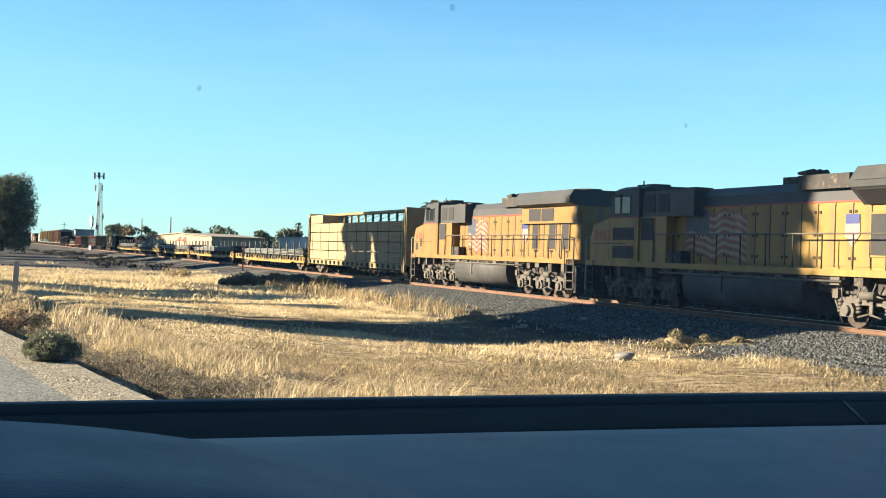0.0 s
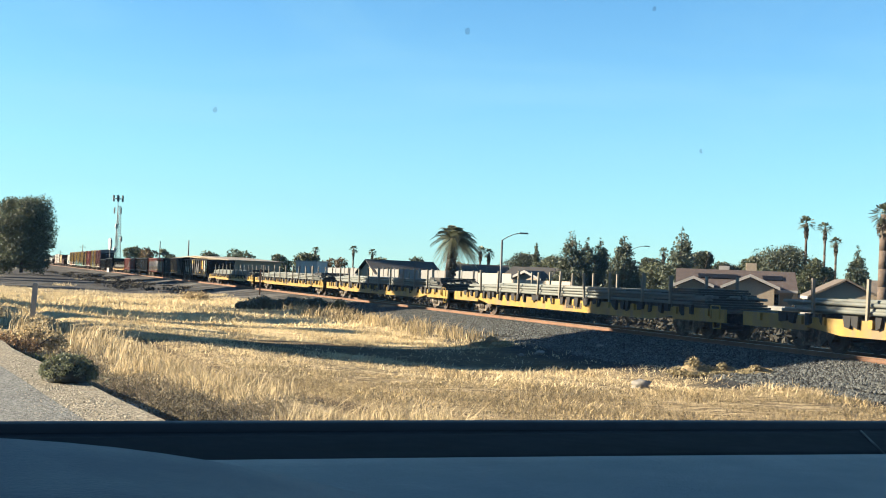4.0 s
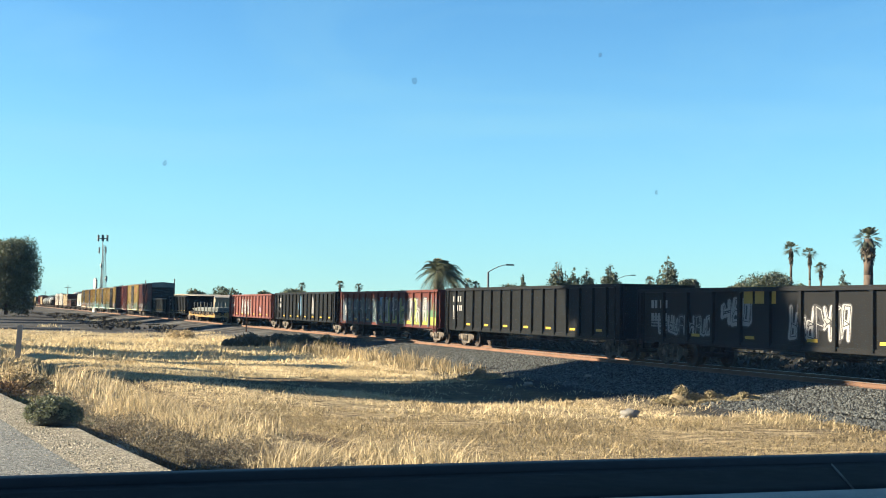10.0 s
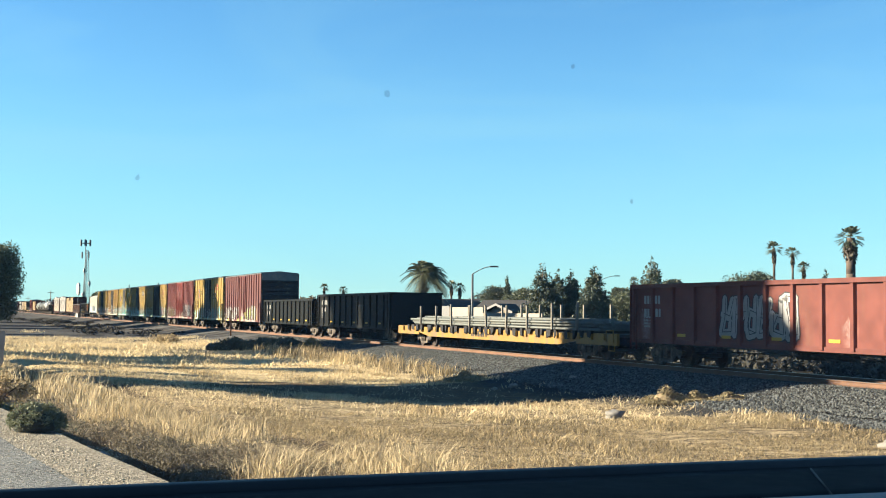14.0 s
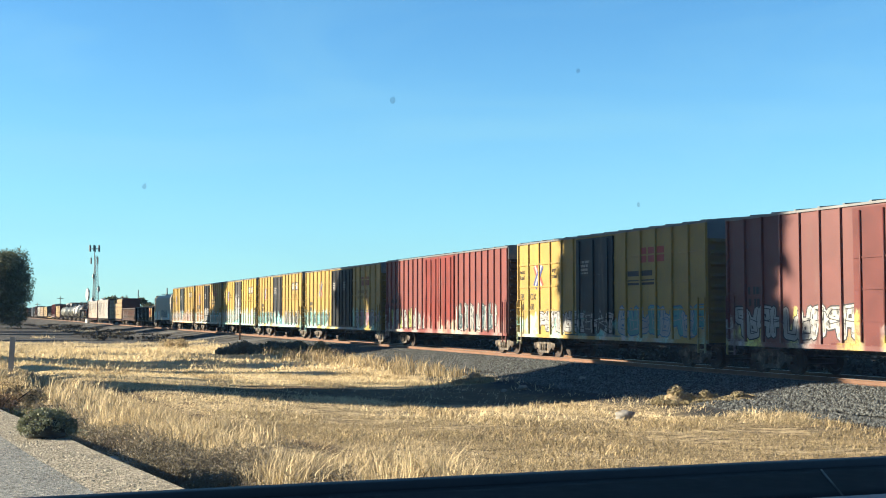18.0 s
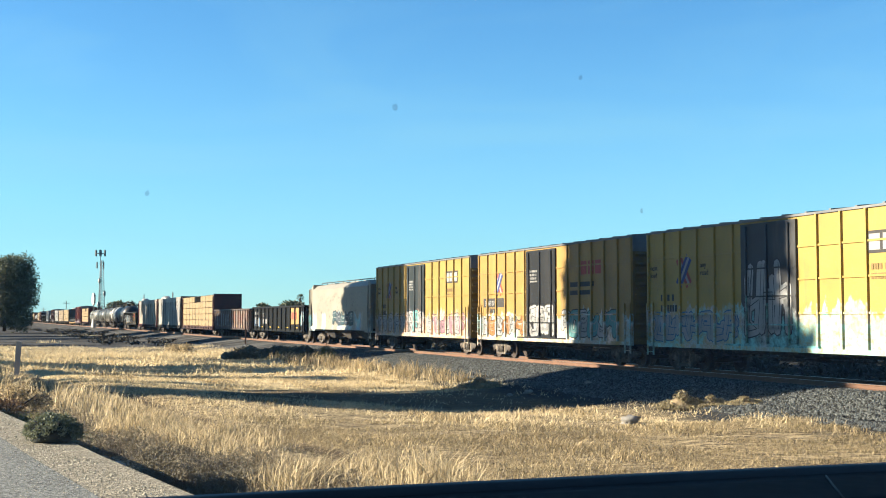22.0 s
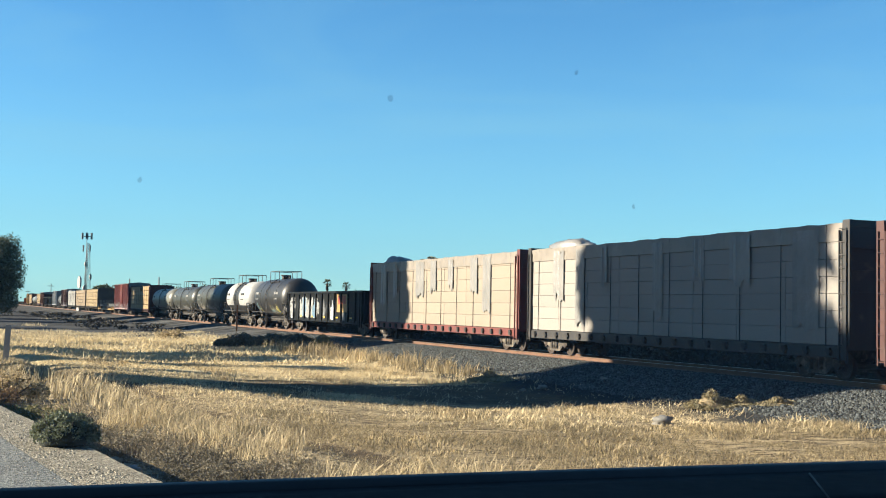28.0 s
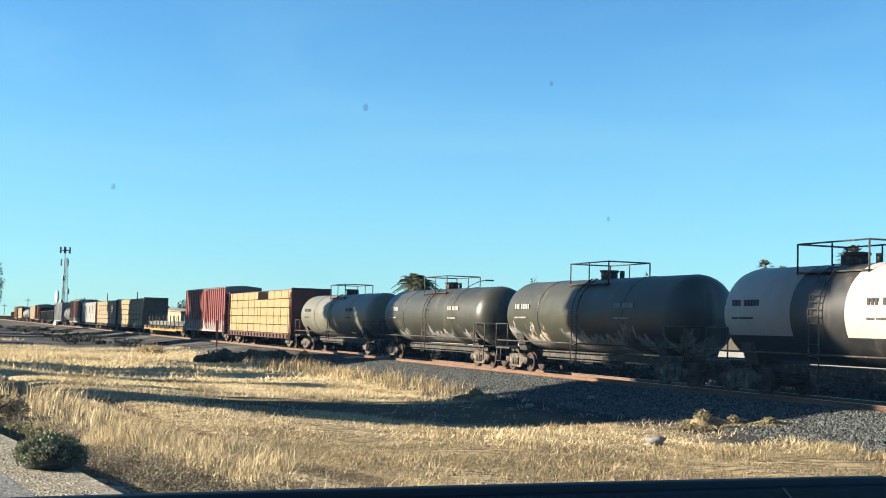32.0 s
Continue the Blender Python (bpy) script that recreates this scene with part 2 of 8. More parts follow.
def words(text, size, material, name="lettering"):
    """A flat mesh of letters in the x-z plane, facing -y, from its lower left corner."""
    cu = bpy.data.curves.new(name, "FONT")
    cu.body, cu.size, cu.extrude = text, size, 0.004
    ob = bpy.data.objects.new(name, cu)
    scene.collection.objects.link(ob)
    me = bpy.data.meshes.new_from_object(ob.evaluated_get(bpy.context.evaluated_depsgraph_get()))
    bpy.data.objects.remove(ob)
    me.materials.clear()
    me.materials.append(material)
    me.transform(pose(0, 0, 0, 90, 0, 0))
    return me


def big_mesh(name, verts, tris, material, smooth=False):
    """A mesh from numpy arrays of triangles."""
    me = bpy.data.meshes.new(name)
    nv, nf = len(verts), len(tris)
    me.vertices.add(nv)
    me.vertices.foreach_set("co", np.asarray(verts, np.float32).ravel())
    me.loops.add(nf * 3)
    me.loops.foreach_set("vertex_index", np.asarray(tris, np.int32).ravel())
    me.polygons.add(nf)
    me.polygons.foreach_set("loop_start", np.arange(0, nf * 3, 3, dtype=np.int32))
    me.polygons.foreach_set("loop_total", np.full(nf, 3, np.int32))
    me.materials.append(material)
    me.update(calc_edges=True)
    me.validate()
    return me

# ---- ground ----
def ground_height(x, y):
    x, y = np.asarray(x, float), np.asarray(y, float)
    p, o = x * AWAY.x + y * AWAY.y, x * ROAD_SIDE.x + y * ROAD_SIDE.y
    s = x * BACK.x + y * BACK.y
    verge = np.interp(o, [2.45, 2.6, 2.95, 3.4, 4.4, 5.2, 9, 15], [0, -0.06, -0.50, -0.72, -0.74, -0.68, -1.05, -1.36])
    bed = np.interp(p, [13, 17.6, 20.4, 22.5, 23.3, 26.7, 27.5, 31], [-1.40, -1.33, -1.12, -0.82, -0.695, -0.695, -0.82, -1.15])
    z = np.maximum(verge, bed)
    near = (o > 3.2) & (p < 20.5) & (y < 140)
    z = z + near * (0.09 * np.sin(x * 0.33 + 1.1 * np.sin(y * 0.21)) * np.sin(y * 0.27 + 0.6) + 0.05 * np.sin(x * 0.9 + y * 0.35) * np.sin(y * 0.8))
    z = z - 0.20 * np.exp(-((o - 6.3 - 0.3 * np.sin(y * 0.3)) / 0.28) ** 2) * (y < 60) - 0.16 * np.exp(-((o - 8.35 - 0.2 * np.sin(y * 0.25)) / 0.45) ** 2) * (y < 60)
    return z


def axis(lo, hi, step, reach, grow=1.35):
    mid = list(np.arange(lo, hi + 1e-6, step))
    up, g = [], step
    while (up[-1] if up else hi) < reach:
        g *= grow
        up.append((up[-1] if up else hi) + g)
    dn, g = [], step
    while (dn[-1] if dn else lo) > -reach:
        g *= grow
        dn.append((dn[-1] if dn else lo) - g)
    return np.array(dn[::-1] + mid + up)


ps, ss = axis(1.0, 31.0, 0.3, 3800), axis(4.0, 90.0, 0.6, 3800)
gp, gs = np.meshgrid(ps, ss, indexing="ij")
gx, gy = AWAY.x * gp + BACK.x * gs, AWAY.y * gp + BACK.y * gs
gz = ground_height(gx, gy)
k = np.arange(gp.size).reshape(gp.shape)
quads = np.stack([k[:-1, :-1], k[1:, :-1], k[1:, 1:], k[:-1, 1:]], -1).reshape(-1, 4)
tris = np.concatenate([quads[:, [0, 1, 2]], quads[:, [0, 2, 3]]])


def ground_material():
    m = bpy.data.materials.new("dry_field_soil")
    m.use_nodes = True
    nt = m.node_tree
    b = nt.nodes["Principled BSDF"]
    vec = nt.nodes.new("ShaderNodeTexCoord").outputs["Object"]
    pos = nt.nodes.new("ShaderNodeSeparateXYZ")
    nt.links.new(vec, pos.inputs[0])
    soil = mix(nt, ramp(nt, noise_tex(nt, vec, 3, 5), 0.3, 0.7), (0.060, 0.046, 0.033), (0.125, 0.097, 0.068))
    litter = mix(nt, ramp(nt, noise_tex(nt, vec, 1.3, 5), 0.3, 0.7), (0.34, 0.27, 0.155), (0.56, 0.455, 0.28))
    cover = math_node(nt, "ADD", math_node(nt, "MULTIPLY", noise_tex(nt, vec, 4.5, 6, 0.72, (0.45, 1.5, 1)), 0.6), math_node(nt, "MULTIPLY", noise_tex(nt, vec, 26, 4, 0.75, (0.6, 1.8, 1)), 0.4))
    mown = mix(nt, ramp(nt, cover, 0.455, 0.535), soil, litter)
    # far straw tone lightened, the low sun's glow put into the colour
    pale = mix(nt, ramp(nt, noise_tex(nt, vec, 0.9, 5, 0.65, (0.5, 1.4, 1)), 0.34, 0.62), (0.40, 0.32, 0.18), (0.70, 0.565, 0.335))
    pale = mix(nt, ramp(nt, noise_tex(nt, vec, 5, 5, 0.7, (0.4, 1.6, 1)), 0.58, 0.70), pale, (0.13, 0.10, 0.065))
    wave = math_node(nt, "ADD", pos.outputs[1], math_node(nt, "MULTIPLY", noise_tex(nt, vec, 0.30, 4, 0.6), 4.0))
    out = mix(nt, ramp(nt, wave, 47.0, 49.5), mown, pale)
    # dark soil painted along the band of tree shade, to deepen it
    bare_band = math_node(nt, "MULTIPLY", math_node(nt, "MULTIPLY", ramp(nt, wave, 39.2, 40.2), ramp(nt, wave, 48.6, 47.4)), ramp(nt, pos.outputs[0], -11.0, -6.0))
    band_soil = mix(nt, ramp(nt, noise_tex(nt, vec, 6, 6, 0.7, (0.3, 1.8, 1)), 0.55, 0.70), soil, (0.20, 0.16, 0.10))
    out = mix(nt, math_node(nt, "MULTIPLY", bare_band, 0.9), out, band_soil)
    dot = nt.nodes.new("ShaderNodeVectorMath")
    dot.operation = "DOT_PRODUCT"
    nt.links.new(vec, dot.inputs[0])
    dot.inputs[1].default_value = AWAY
    wob = math_node(nt, "ADD", dot.outputs["Value"], math_node(nt, "MULTIPLY", noise_tex(nt, vec, 0.35, 4), 2.4))
    beyond = ramp(nt, wob, 18.6, 19.6)
    gravel = mix(nt, ramp(nt, noise_tex(nt, vec, 14, 4, 0.7), 0.35, 0.65), (0.018, 0.018, 0.018), (0.085, 0.085, 0.080))
    out = mix(nt, beyond, out, gravel)
    dot2 = nt.nodes.new("ShaderNodeVectorMath")
    dot2.operation = "DOT_PRODUCT"
    nt.links.new(vec, dot2.inputs[0])
    dot2.inputs[1].default_value = BACK
    far = ramp(nt, math_node(nt, "ADD", dot2.outputs["Value"], math_node(nt, "MULTIPLY", noise_tex(nt, vec, 0.05, 3), 40)), 112, 122)
    dirt = mix(nt, ramp(nt, noise_tex(nt, vec, 0.3, 8, 0.75, (0.35, 1.5, 1)), 0.40, 0.62), (0.035, 0.035, 0.035), (0.15, 0.148, 0.140))
    out = mix(nt, far, out, dirt)
    # ground behind the track darkened in colour to stand for the train's shade
    behind = ramp(nt, wob, 27.6, 28.6)
    scrub = mix(nt, ramp(nt, noise_tex(nt, vec, 5.0, 7, 0.75), 0.42, 0.62), (0.012, 0.012, 0.011), (0.070, 0.064, 0.052))
    out = mix(nt, behind, out, scrub)
    across = nt.nodes.new("ShaderNodeVectorMath")
    across.operation = "DOT_PRODUCT"
    nt.links.new(vec, across.inputs[0])
    across.inputs[1].default_value = ROAD_SIDE
    side = math_node(nt, "ADD", across.outputs["Value"], math_node(nt, "MULTIPLY", noise_tex(nt, vec, 0.5, 4), 0.6))
    for mid, half in ((6.6, 0.35), (8.65, 0.55)):
        wheel = math_node(nt, "MULTIPLY", ramp(nt, side, mid - half - 0.12, mid - half + 0.12), ramp(nt, side, mid + half + 0.12, mid + half - 0.12))
        wheel = math_node(nt, "MULTIPLY", wheel, ramp(nt, pos.outputs[1], 48, 42))
        out = mix(nt, math_node(nt, "MULTIPLY", wheel, 0.85), out, soil)
    out = mix(nt, 1.0, out, (0.80, 0.80, 0.80), "MULTIPLY")     # scaled down to balance the sunlit field at this exposure
    nt.links.new(out, b.inputs["Base Color"])
    b.inputs["Roughness"].default_value = 0.95
    b.inputs["Specular IOR Level"].default_value = 0.0
    bp = nt.nodes.new("ShaderNodeBump")
    bp.inputs["Strength"].default_value, bp.inputs["Distance"].default_value = 0.9, 0.05
    nt.links.new(noise_tex(nt, vec, 9, 6, 0.7), bp.inputs["Height"])
    nt.links.new(bp.outputs[0], b.inputs["Normal"])
    return m


ground = new("ground", big_mesh("ground", np.stack([gx, gy, gz], -1).reshape(-1, 3), tris, ground_material()))
tagged(ground, "dry straw-covered field with dark soil and gravel", "ground", kind="structure")

# ---- road: old asphalt and a strip of loose gravel along its edge ----
ASPHALT = mat("old_asphalt", (0.42, 0.43, 0.40), 0.9, var=0.15, scale=0.6, dirt=(0.12, 0.12, 0.112), dirt_amount=0.3, bump=0.03, bscale=45, spec=0.1, grain=(38, 0.8))
GRAVEL = mat("edge_gravel", (0.60, 0.54, 0.41), 0.95, var=0.25, scale=5, dirt=(0.16, 0.136, 0.104), dirt_amount=0.3, bump=0.04, bscale=38, spec=0.1, grain=(30, 0.8))
PEBBLE = mat("edge_pebble", (0.62, 0.57, 0.44), 0.95, var=0.25, scale=5, spec=0.1, island=0.7)
road_m = Matrix((( ROAD_SIDE.x, ROAD_DIR.x, 0, 0), (ROAD_SIDE.y, ROAD_DIR.y, 0, 0), (0, 0, 1, 0), (0, 0, 0, 1)))


def strip(name, o0, o1, z, material, label, rough_edge=0.0, s0=-60, s1=400, n=260):
    rr = random.Random(4)
    sh = Shape()
    vs, wob = [], 0.0
    for i in range(n + 1):
        s = s0 + (s1 - s0) * i / n
        wob = 0.7 * wob + rr.uniform(-rough_edge, rough_edge)
        vs += [(o0, s, z), (o1 + wob, s, z), (o1 + wob + 0.05, s, z - 0.12), (o0, s, z - 0.12)]
    fs = []
    for i in range(n):
        a, b = 4 * i, 4 * i + 4
        fs += [(a + j, a + (j + 1) % 4, b + (j + 1) % 4, b + j) for j in range(4)]
    ob = new(name, sh.add(vs, fs).mesh(name, material))
    ob.matrix_basis = road_m
    return tagged(ob, label, name.replace("_", " "), kind="structure")


strip("road", -6.5, 1.92, 0.012, ASPHALT, "worn grey asphalt country road", 0.05)
strip("pavement", 1.4, 2.55, 0.006, GRAVEL, "loose pale gravel shoulder beside the road", 0.09)

# ---- railway track ----
RUST = mat("rusty_rail_steel", (0.21, 0.115, 0.07), 0.75, 0.3, var=0.25, scale=2, dirt=(0.10, 0.06, 0.04), dirt_amount=0.3)
SHINE = mat("polished_rail_head", (0.45, 0.43, 0.41), 0.32, 0.9, var=0.1)
TIE = mat("weathered_sleeper_wood", (0.10, 0.078, 0.06), 0.9, var=0.4, scale=5, bump=0.01)
BALLAST = mat("grey_ballast_stone", (0.195, 0.208, 0.198), 0.9, var=0.5, scale=6, island=0.9, bump=0.01, spec=0.2)
track_m = Matrix(((BACK.x, -AWAY.x, 0, AWAY.x * TRACK), (BACK.y, -AWAY.y, 0, AWAY.y * TRACK), (0, 0, 1, RAIL_Z), (0, 0, 0, 1)))
track = thing("railway_track", "rusty rails on wooden sleepers in grey ballast", "railway track", kind="structure")
track.matrix_basis = track_m
for side in (1, -1):
    c = side * 0.755
    prof = [(c - 0.07, -0.17), (c + 0.07, -0.17), (c + 0.07, -0.15), (c + 0.012, -0.135), (c + 0.012, -0.045), (c + 0.036, -0.035),
            (c + 0.036, -0.008), (c - 0.036, -0.008), (c - 0.036, -0.035), (c - 0.012, -0.045), (c - 0.012, -0.135), (c - 0.07, -0.15)]
    rail = part("rail", Shape().prism(prof, "x", -150, 1600), RUST, track, "rust-brown steel rail")
    part("rail_head", box(-150, 1600, c - 0.030, c + 0.030, -0.008, 0.0), SHINE, rail, "polished running surface")
tie_me = box(-0.115, 0.115, -1.3, 1.3, -0.35, -0.172).mesh("sleeper", TIE)
for i in range(170):
    part("sleeper", tie_me, TIE, track, at=(12 + 0.52 * i, 0, 0))
rest = Shape()
for i in range(700):
    for xx in (12 - 0.52 * (i + 1),) if i < 200 else (12 + 0.52 * (i - 30),):
        rest.box(xx - 0.115, xx + 0.115, -1.3, 1.3, -0.35, -0.172)
tagged(part("sleepers", rest, TIE, track), kind="stuff")


def scatter(count, seed, p_range, s_range, size, squash, name, material, label, category, lift=0.4, s_bias=1.0, holder=None):
    """Many small stones in one mesh: deformed octahedra lying on the ground."""
    r = np.random.RandomState(seed)
    p = r.uniform(*p_range, count)
    s = s_range[0] + (s_range[1] - s_range[0]) * r.rand(count) ** s_bias
    x, y = AWAY.x * p + BACK.x * s, AWAY.y * p + BACK.y * s
    z = ground_height(x, y)
    base = np.array([(1, 0, 0), (0, 1, 0), (-1, 0, 0), (0, -1, 0), (0, 0, 1), (0, 0, -1)], float)
    g = r.uniform(size[0], size[1], (count, 1, 1)) * r.uniform(0.6, 1.3, (count, 6, 1)) * base[None]
    g[:, :, 2] *= squash
    a = r.uniform(0, 6.28, count)
    ca, sa = np.cos(a)[:, None], np.sin(a)[:, None]
    v = np.stack([g[:, :, 0] * ca - g[:, :, 1] * sa + x[:, None], g[:, :, 0] * sa + g[:, :, 1] * ca + y[:, None],
                  g[:, :, 2] + (z + size[0] * lift * squash)[:, None]], -1).reshape(-1, 3)
    f = np.array([(0, 1, 4), (1, 2, 4), (2, 3, 4), (3, 0, 4), (1, 0, 5), (2, 1, 5), (3, 2, 5), (0, 3, 5)])
    t = (np.arange(count)[:, None, None] * 6 + f[None]).reshape(-1, 3)
    ob = new(name, big_mesh(name, v, t, material))
    return tagged(ob, label, category, kind="stuff")


scatter(75000, 3, (19.2, 23.9), (16, 95), (0.024, 0.055), 0.85, "ballast", BALLAST, "loose grey crushed ballast stones along the track", "ballast", s_bias=1.5)
scatter(16000, 5, (0.2, 3.0), (6, 24), (0.008, 0.024), 0.7, "roadside_gravel", PEBBLE, "small pale pebbles on the road shoulder", "gravel")

# ---- rolling stock: x forward, y away from the camera, z up from the rail head ----
TONE_SCALE = 0.39                      # darker for the train, to tone down its sunlit sides and deepen its shade
YEL = (0.540, 0.365, 0.078)
STEEL = mat("dusty_dark_steel", (0.075, 0.068, 0.06), 0.75, 0.2, var=0.35, scale=3, dirt=(0.16, 0.12, 0.085), dirt_amount=0.35)
WHEEL = mat("brown_wheel_steel", (0.115, 0.085, 0.066), 0.6, 0.5, var=0.3, scale=4)
FRAME = mat("truck_cast_steel", (0.135, 0.115, 0.095), 0.8, 0.1, var=0.35, scale=3, dirt=(0.21, 0.17, 0.12), dirt_amount=0.4)
WHITE = mat("white_stencil_paint", (0.55, 0.54, 0.51), 0.7, var=0.1)
REFLECT = mat("yellow_reflector_strip", (0.85, 0.55, 0.04), 0.5, var=0.1)
ROOFM = mat("galvanised_roof", (0.30, 0.305, 0.31), 0.5, 0.35, var=0.2, scale=1.5, dirt=(0.28, 0.22, 0.17), dirt_amount=0.25)

SHARED = {}


def shared(key, make):
    if key not in SHARED:
        SHARED[key] = make()
    return SHARED[key]


def wheelset_mesh(r):
    sh = Shape()
    sh.rod((0, -0.95, r), (0, 0.95, r), 0.085, 8)
    for sd in (-1, 1):
        prof = [(0, 0.09), (0.02, 0.16), (0.02, r * 0.72), (-0.01, r * 0.80), (-0.01, r), (0.11, r), (0.115, r + 0.028), (0.145, r + 0.028), (0.145, r * 0.8), (0.10, r * 0.7), (0.10, 0.16), (0.12, 0.09)]
        vs, fs, seg = [], [], 20
        for yy, rr in prof:
            for i in range(seg):
                a = 2 * math.pi * i / seg
                vs.append((rr * math.cos(a), sd * (0.83 - yy), r + rr * math.sin(a)))
        for q in range(len(prof) - 1):
            for i in range(seg):
                fs.append((q * seg + i, q * seg + (i + 1) % seg, (q + 1) * seg + (i + 1) % seg, (q + 1) * seg + i))
        sh.add(vs, fs)
        sh.rod((0, sd * 0.95, r), (0, sd * 1.10, r), 0.11, 8)
    return sh.mesh("wheelset", WHEEL)


def truck_mesh(wb=1.78, r=0.42):
    sh = Shape()
    h = wb / 2
    for sd in (-1, 1):
        y0, y1 = sd * 0.93, sd * 1.09
        prof = [(-h - 0.2, r + 0.02), (-h - 0.16, r + 0.19), (-h + 0.14, r + 0.21), (-0.42, r + 0.36), (0.42, r + 0.36), (h - 0.14, r + 0.21), (h + 0.16, r + 0.19), (h + 0.2, r + 0.02),
                (h - 0.18, r - 0.02), (0.45, r - 0.24), (-0.45, r - 0.24), (-h + 0.18, r - 0.02)]
        sh.prism(prof, "y", min(y0, y1), max(y0, y1))
        for sx in (-0.22, 0, 0.22):
            sh.rod((sx, sd * 1.0, r - 0.1), (sx, sd * 1.0, r + 0.2), 0.09, 8)
            sh.rod((sx, sd * 1.12, r - 0.12), (sx, sd * 1.12, r + 0.16), 0.075, 8)
    sh.box(-0.24, 0.24, -1.1, 1.1, r + 0.1, r + 0.36)
    sh.box(-0.1, 0.1, -0.7, 0.7, r + 0.36, r + 0.5)
    return sh.mesh("truck", FRAME)


def truck(car, x, wb=1.78, r=0.42):
    tr = part("truck", shared(("truck", wb), lambda: truck_mesh(wb, r)), FRAME, car, "dusty cast-steel truck frame", at=(x, 0, 0))
    for sx in (-wb / 2, wb / 2):
        part("wheelset", shared(("wheels", r), lambda: wheelset_mesh(r)), WHEEL, tr, at=(sx, 0, 0))
    return tr


def coupler_mesh():
    sh = Shape().box(-0.5, 0.25, -0.1, 0.1, 0.75, 0.95)
    sh.prism([(0.2, -0.16), (0.42, -0.2), (0.5, -0.05), (0.46, 0.16), (0.22, 0.17)], "z", 0.68, 1.0)
    sh.path([(0.0, -0.45, 0.75), (0.2, -0.46, 0.55), (0.45, -0.42, 0.5)], 0.03)
    return sh.mesh("coupler", STEEL)


def running_gear(car, length, inset=2.2, wb=1.78, r=0.42):
    h = length / 2
    truck(car, h - inset, wb, r)
    truck(car, -h + inset, wb, r)
    me = shared("coupler", coupler_mesh)
    part("coupler", me, STEEL, car, at=(h - 0.5, 0, 0))
    part("coupler", me, STEEL, car, at=pose(-h + 0.5, 0, 0, 0, 0, 180))


def brake_rig(car, length):
    sh = Shape().rod((-0.7, 0.3, 0.68), (0.5, 0.3, 0.68), 0.2, 10)
    sh.box(-1.6, -0.9, -0.2, 0.3, 0.5, 0.85).rod((-length * 0.3, -0.4, 0.62), (length * 0.3, -0.4, 0.62), 0.025, 6)
    part("brake_rigging", sh, STEEL, car)


def ladder(car, x, z0, z1, material, y=-1.62, width=0.42, name="ladder"):
    sh = Shape()
    n = int((z1 - z0) / 0.38) + 1
    for i in range(n):
        z = z0 + 0.1 + i * 0.38
        sh.box(x - width / 2, x + width / 2, y - 0.05, y - 0.025, z, z + 0.03)
    for sx in (x - width / 2, x + width / 2):
        sh.box(sx - 0.02, sx + 0.02, y - 0.06, y, z0, z1)
    part(name, sh, material, car)


def marks(car, x, z, lines, material, y=-1.615, w=1.0, h=0.2):
    """Stencilled data: plain bars of the size of the characters."""
    rr = random.Random(int(x * 100) + lines)
    for i in range(lines):
        xx, end = x, x + w * rr.uniform(0.7, 1.0)
        zz = z - i * h * 1.6
        while xx < end:
            cw = h * rr.uniform(0.35, 0.6)
            part("stencil_bar", box(xx, xx + cw, y - 0.006, y, zz, zz + h), material, car)
            xx += cw + h * rr.choice((0.22, 0.22, 0.22, 0.7))


def ribbon(sh, pts, half, y):
    """A sprayed stroke: flat quads along a polyline with a small lozenge at each joint."""
    for (ax, az), (bx, bz) in zip(pts, pts[1:]):
        le = math.hypot(bx - ax, bz - az) + 1e-6
        ux, uz = (bx - ax) / le * half, (bz - az) / le * half
        sh.face([(ax - uz, y, az + ux), (ax + uz, y, az - ux), (bx + uz, y, bz - ux), (bx - uz, y, bz + ux)])
    for ax, az in pts:
        sh.face([(ax + half * math.cos(k * math.pi / 3 + 0.4), y, az + half * math.sin(k * math.pi / 3 + 0.4)) for k in range(6)][::-1])


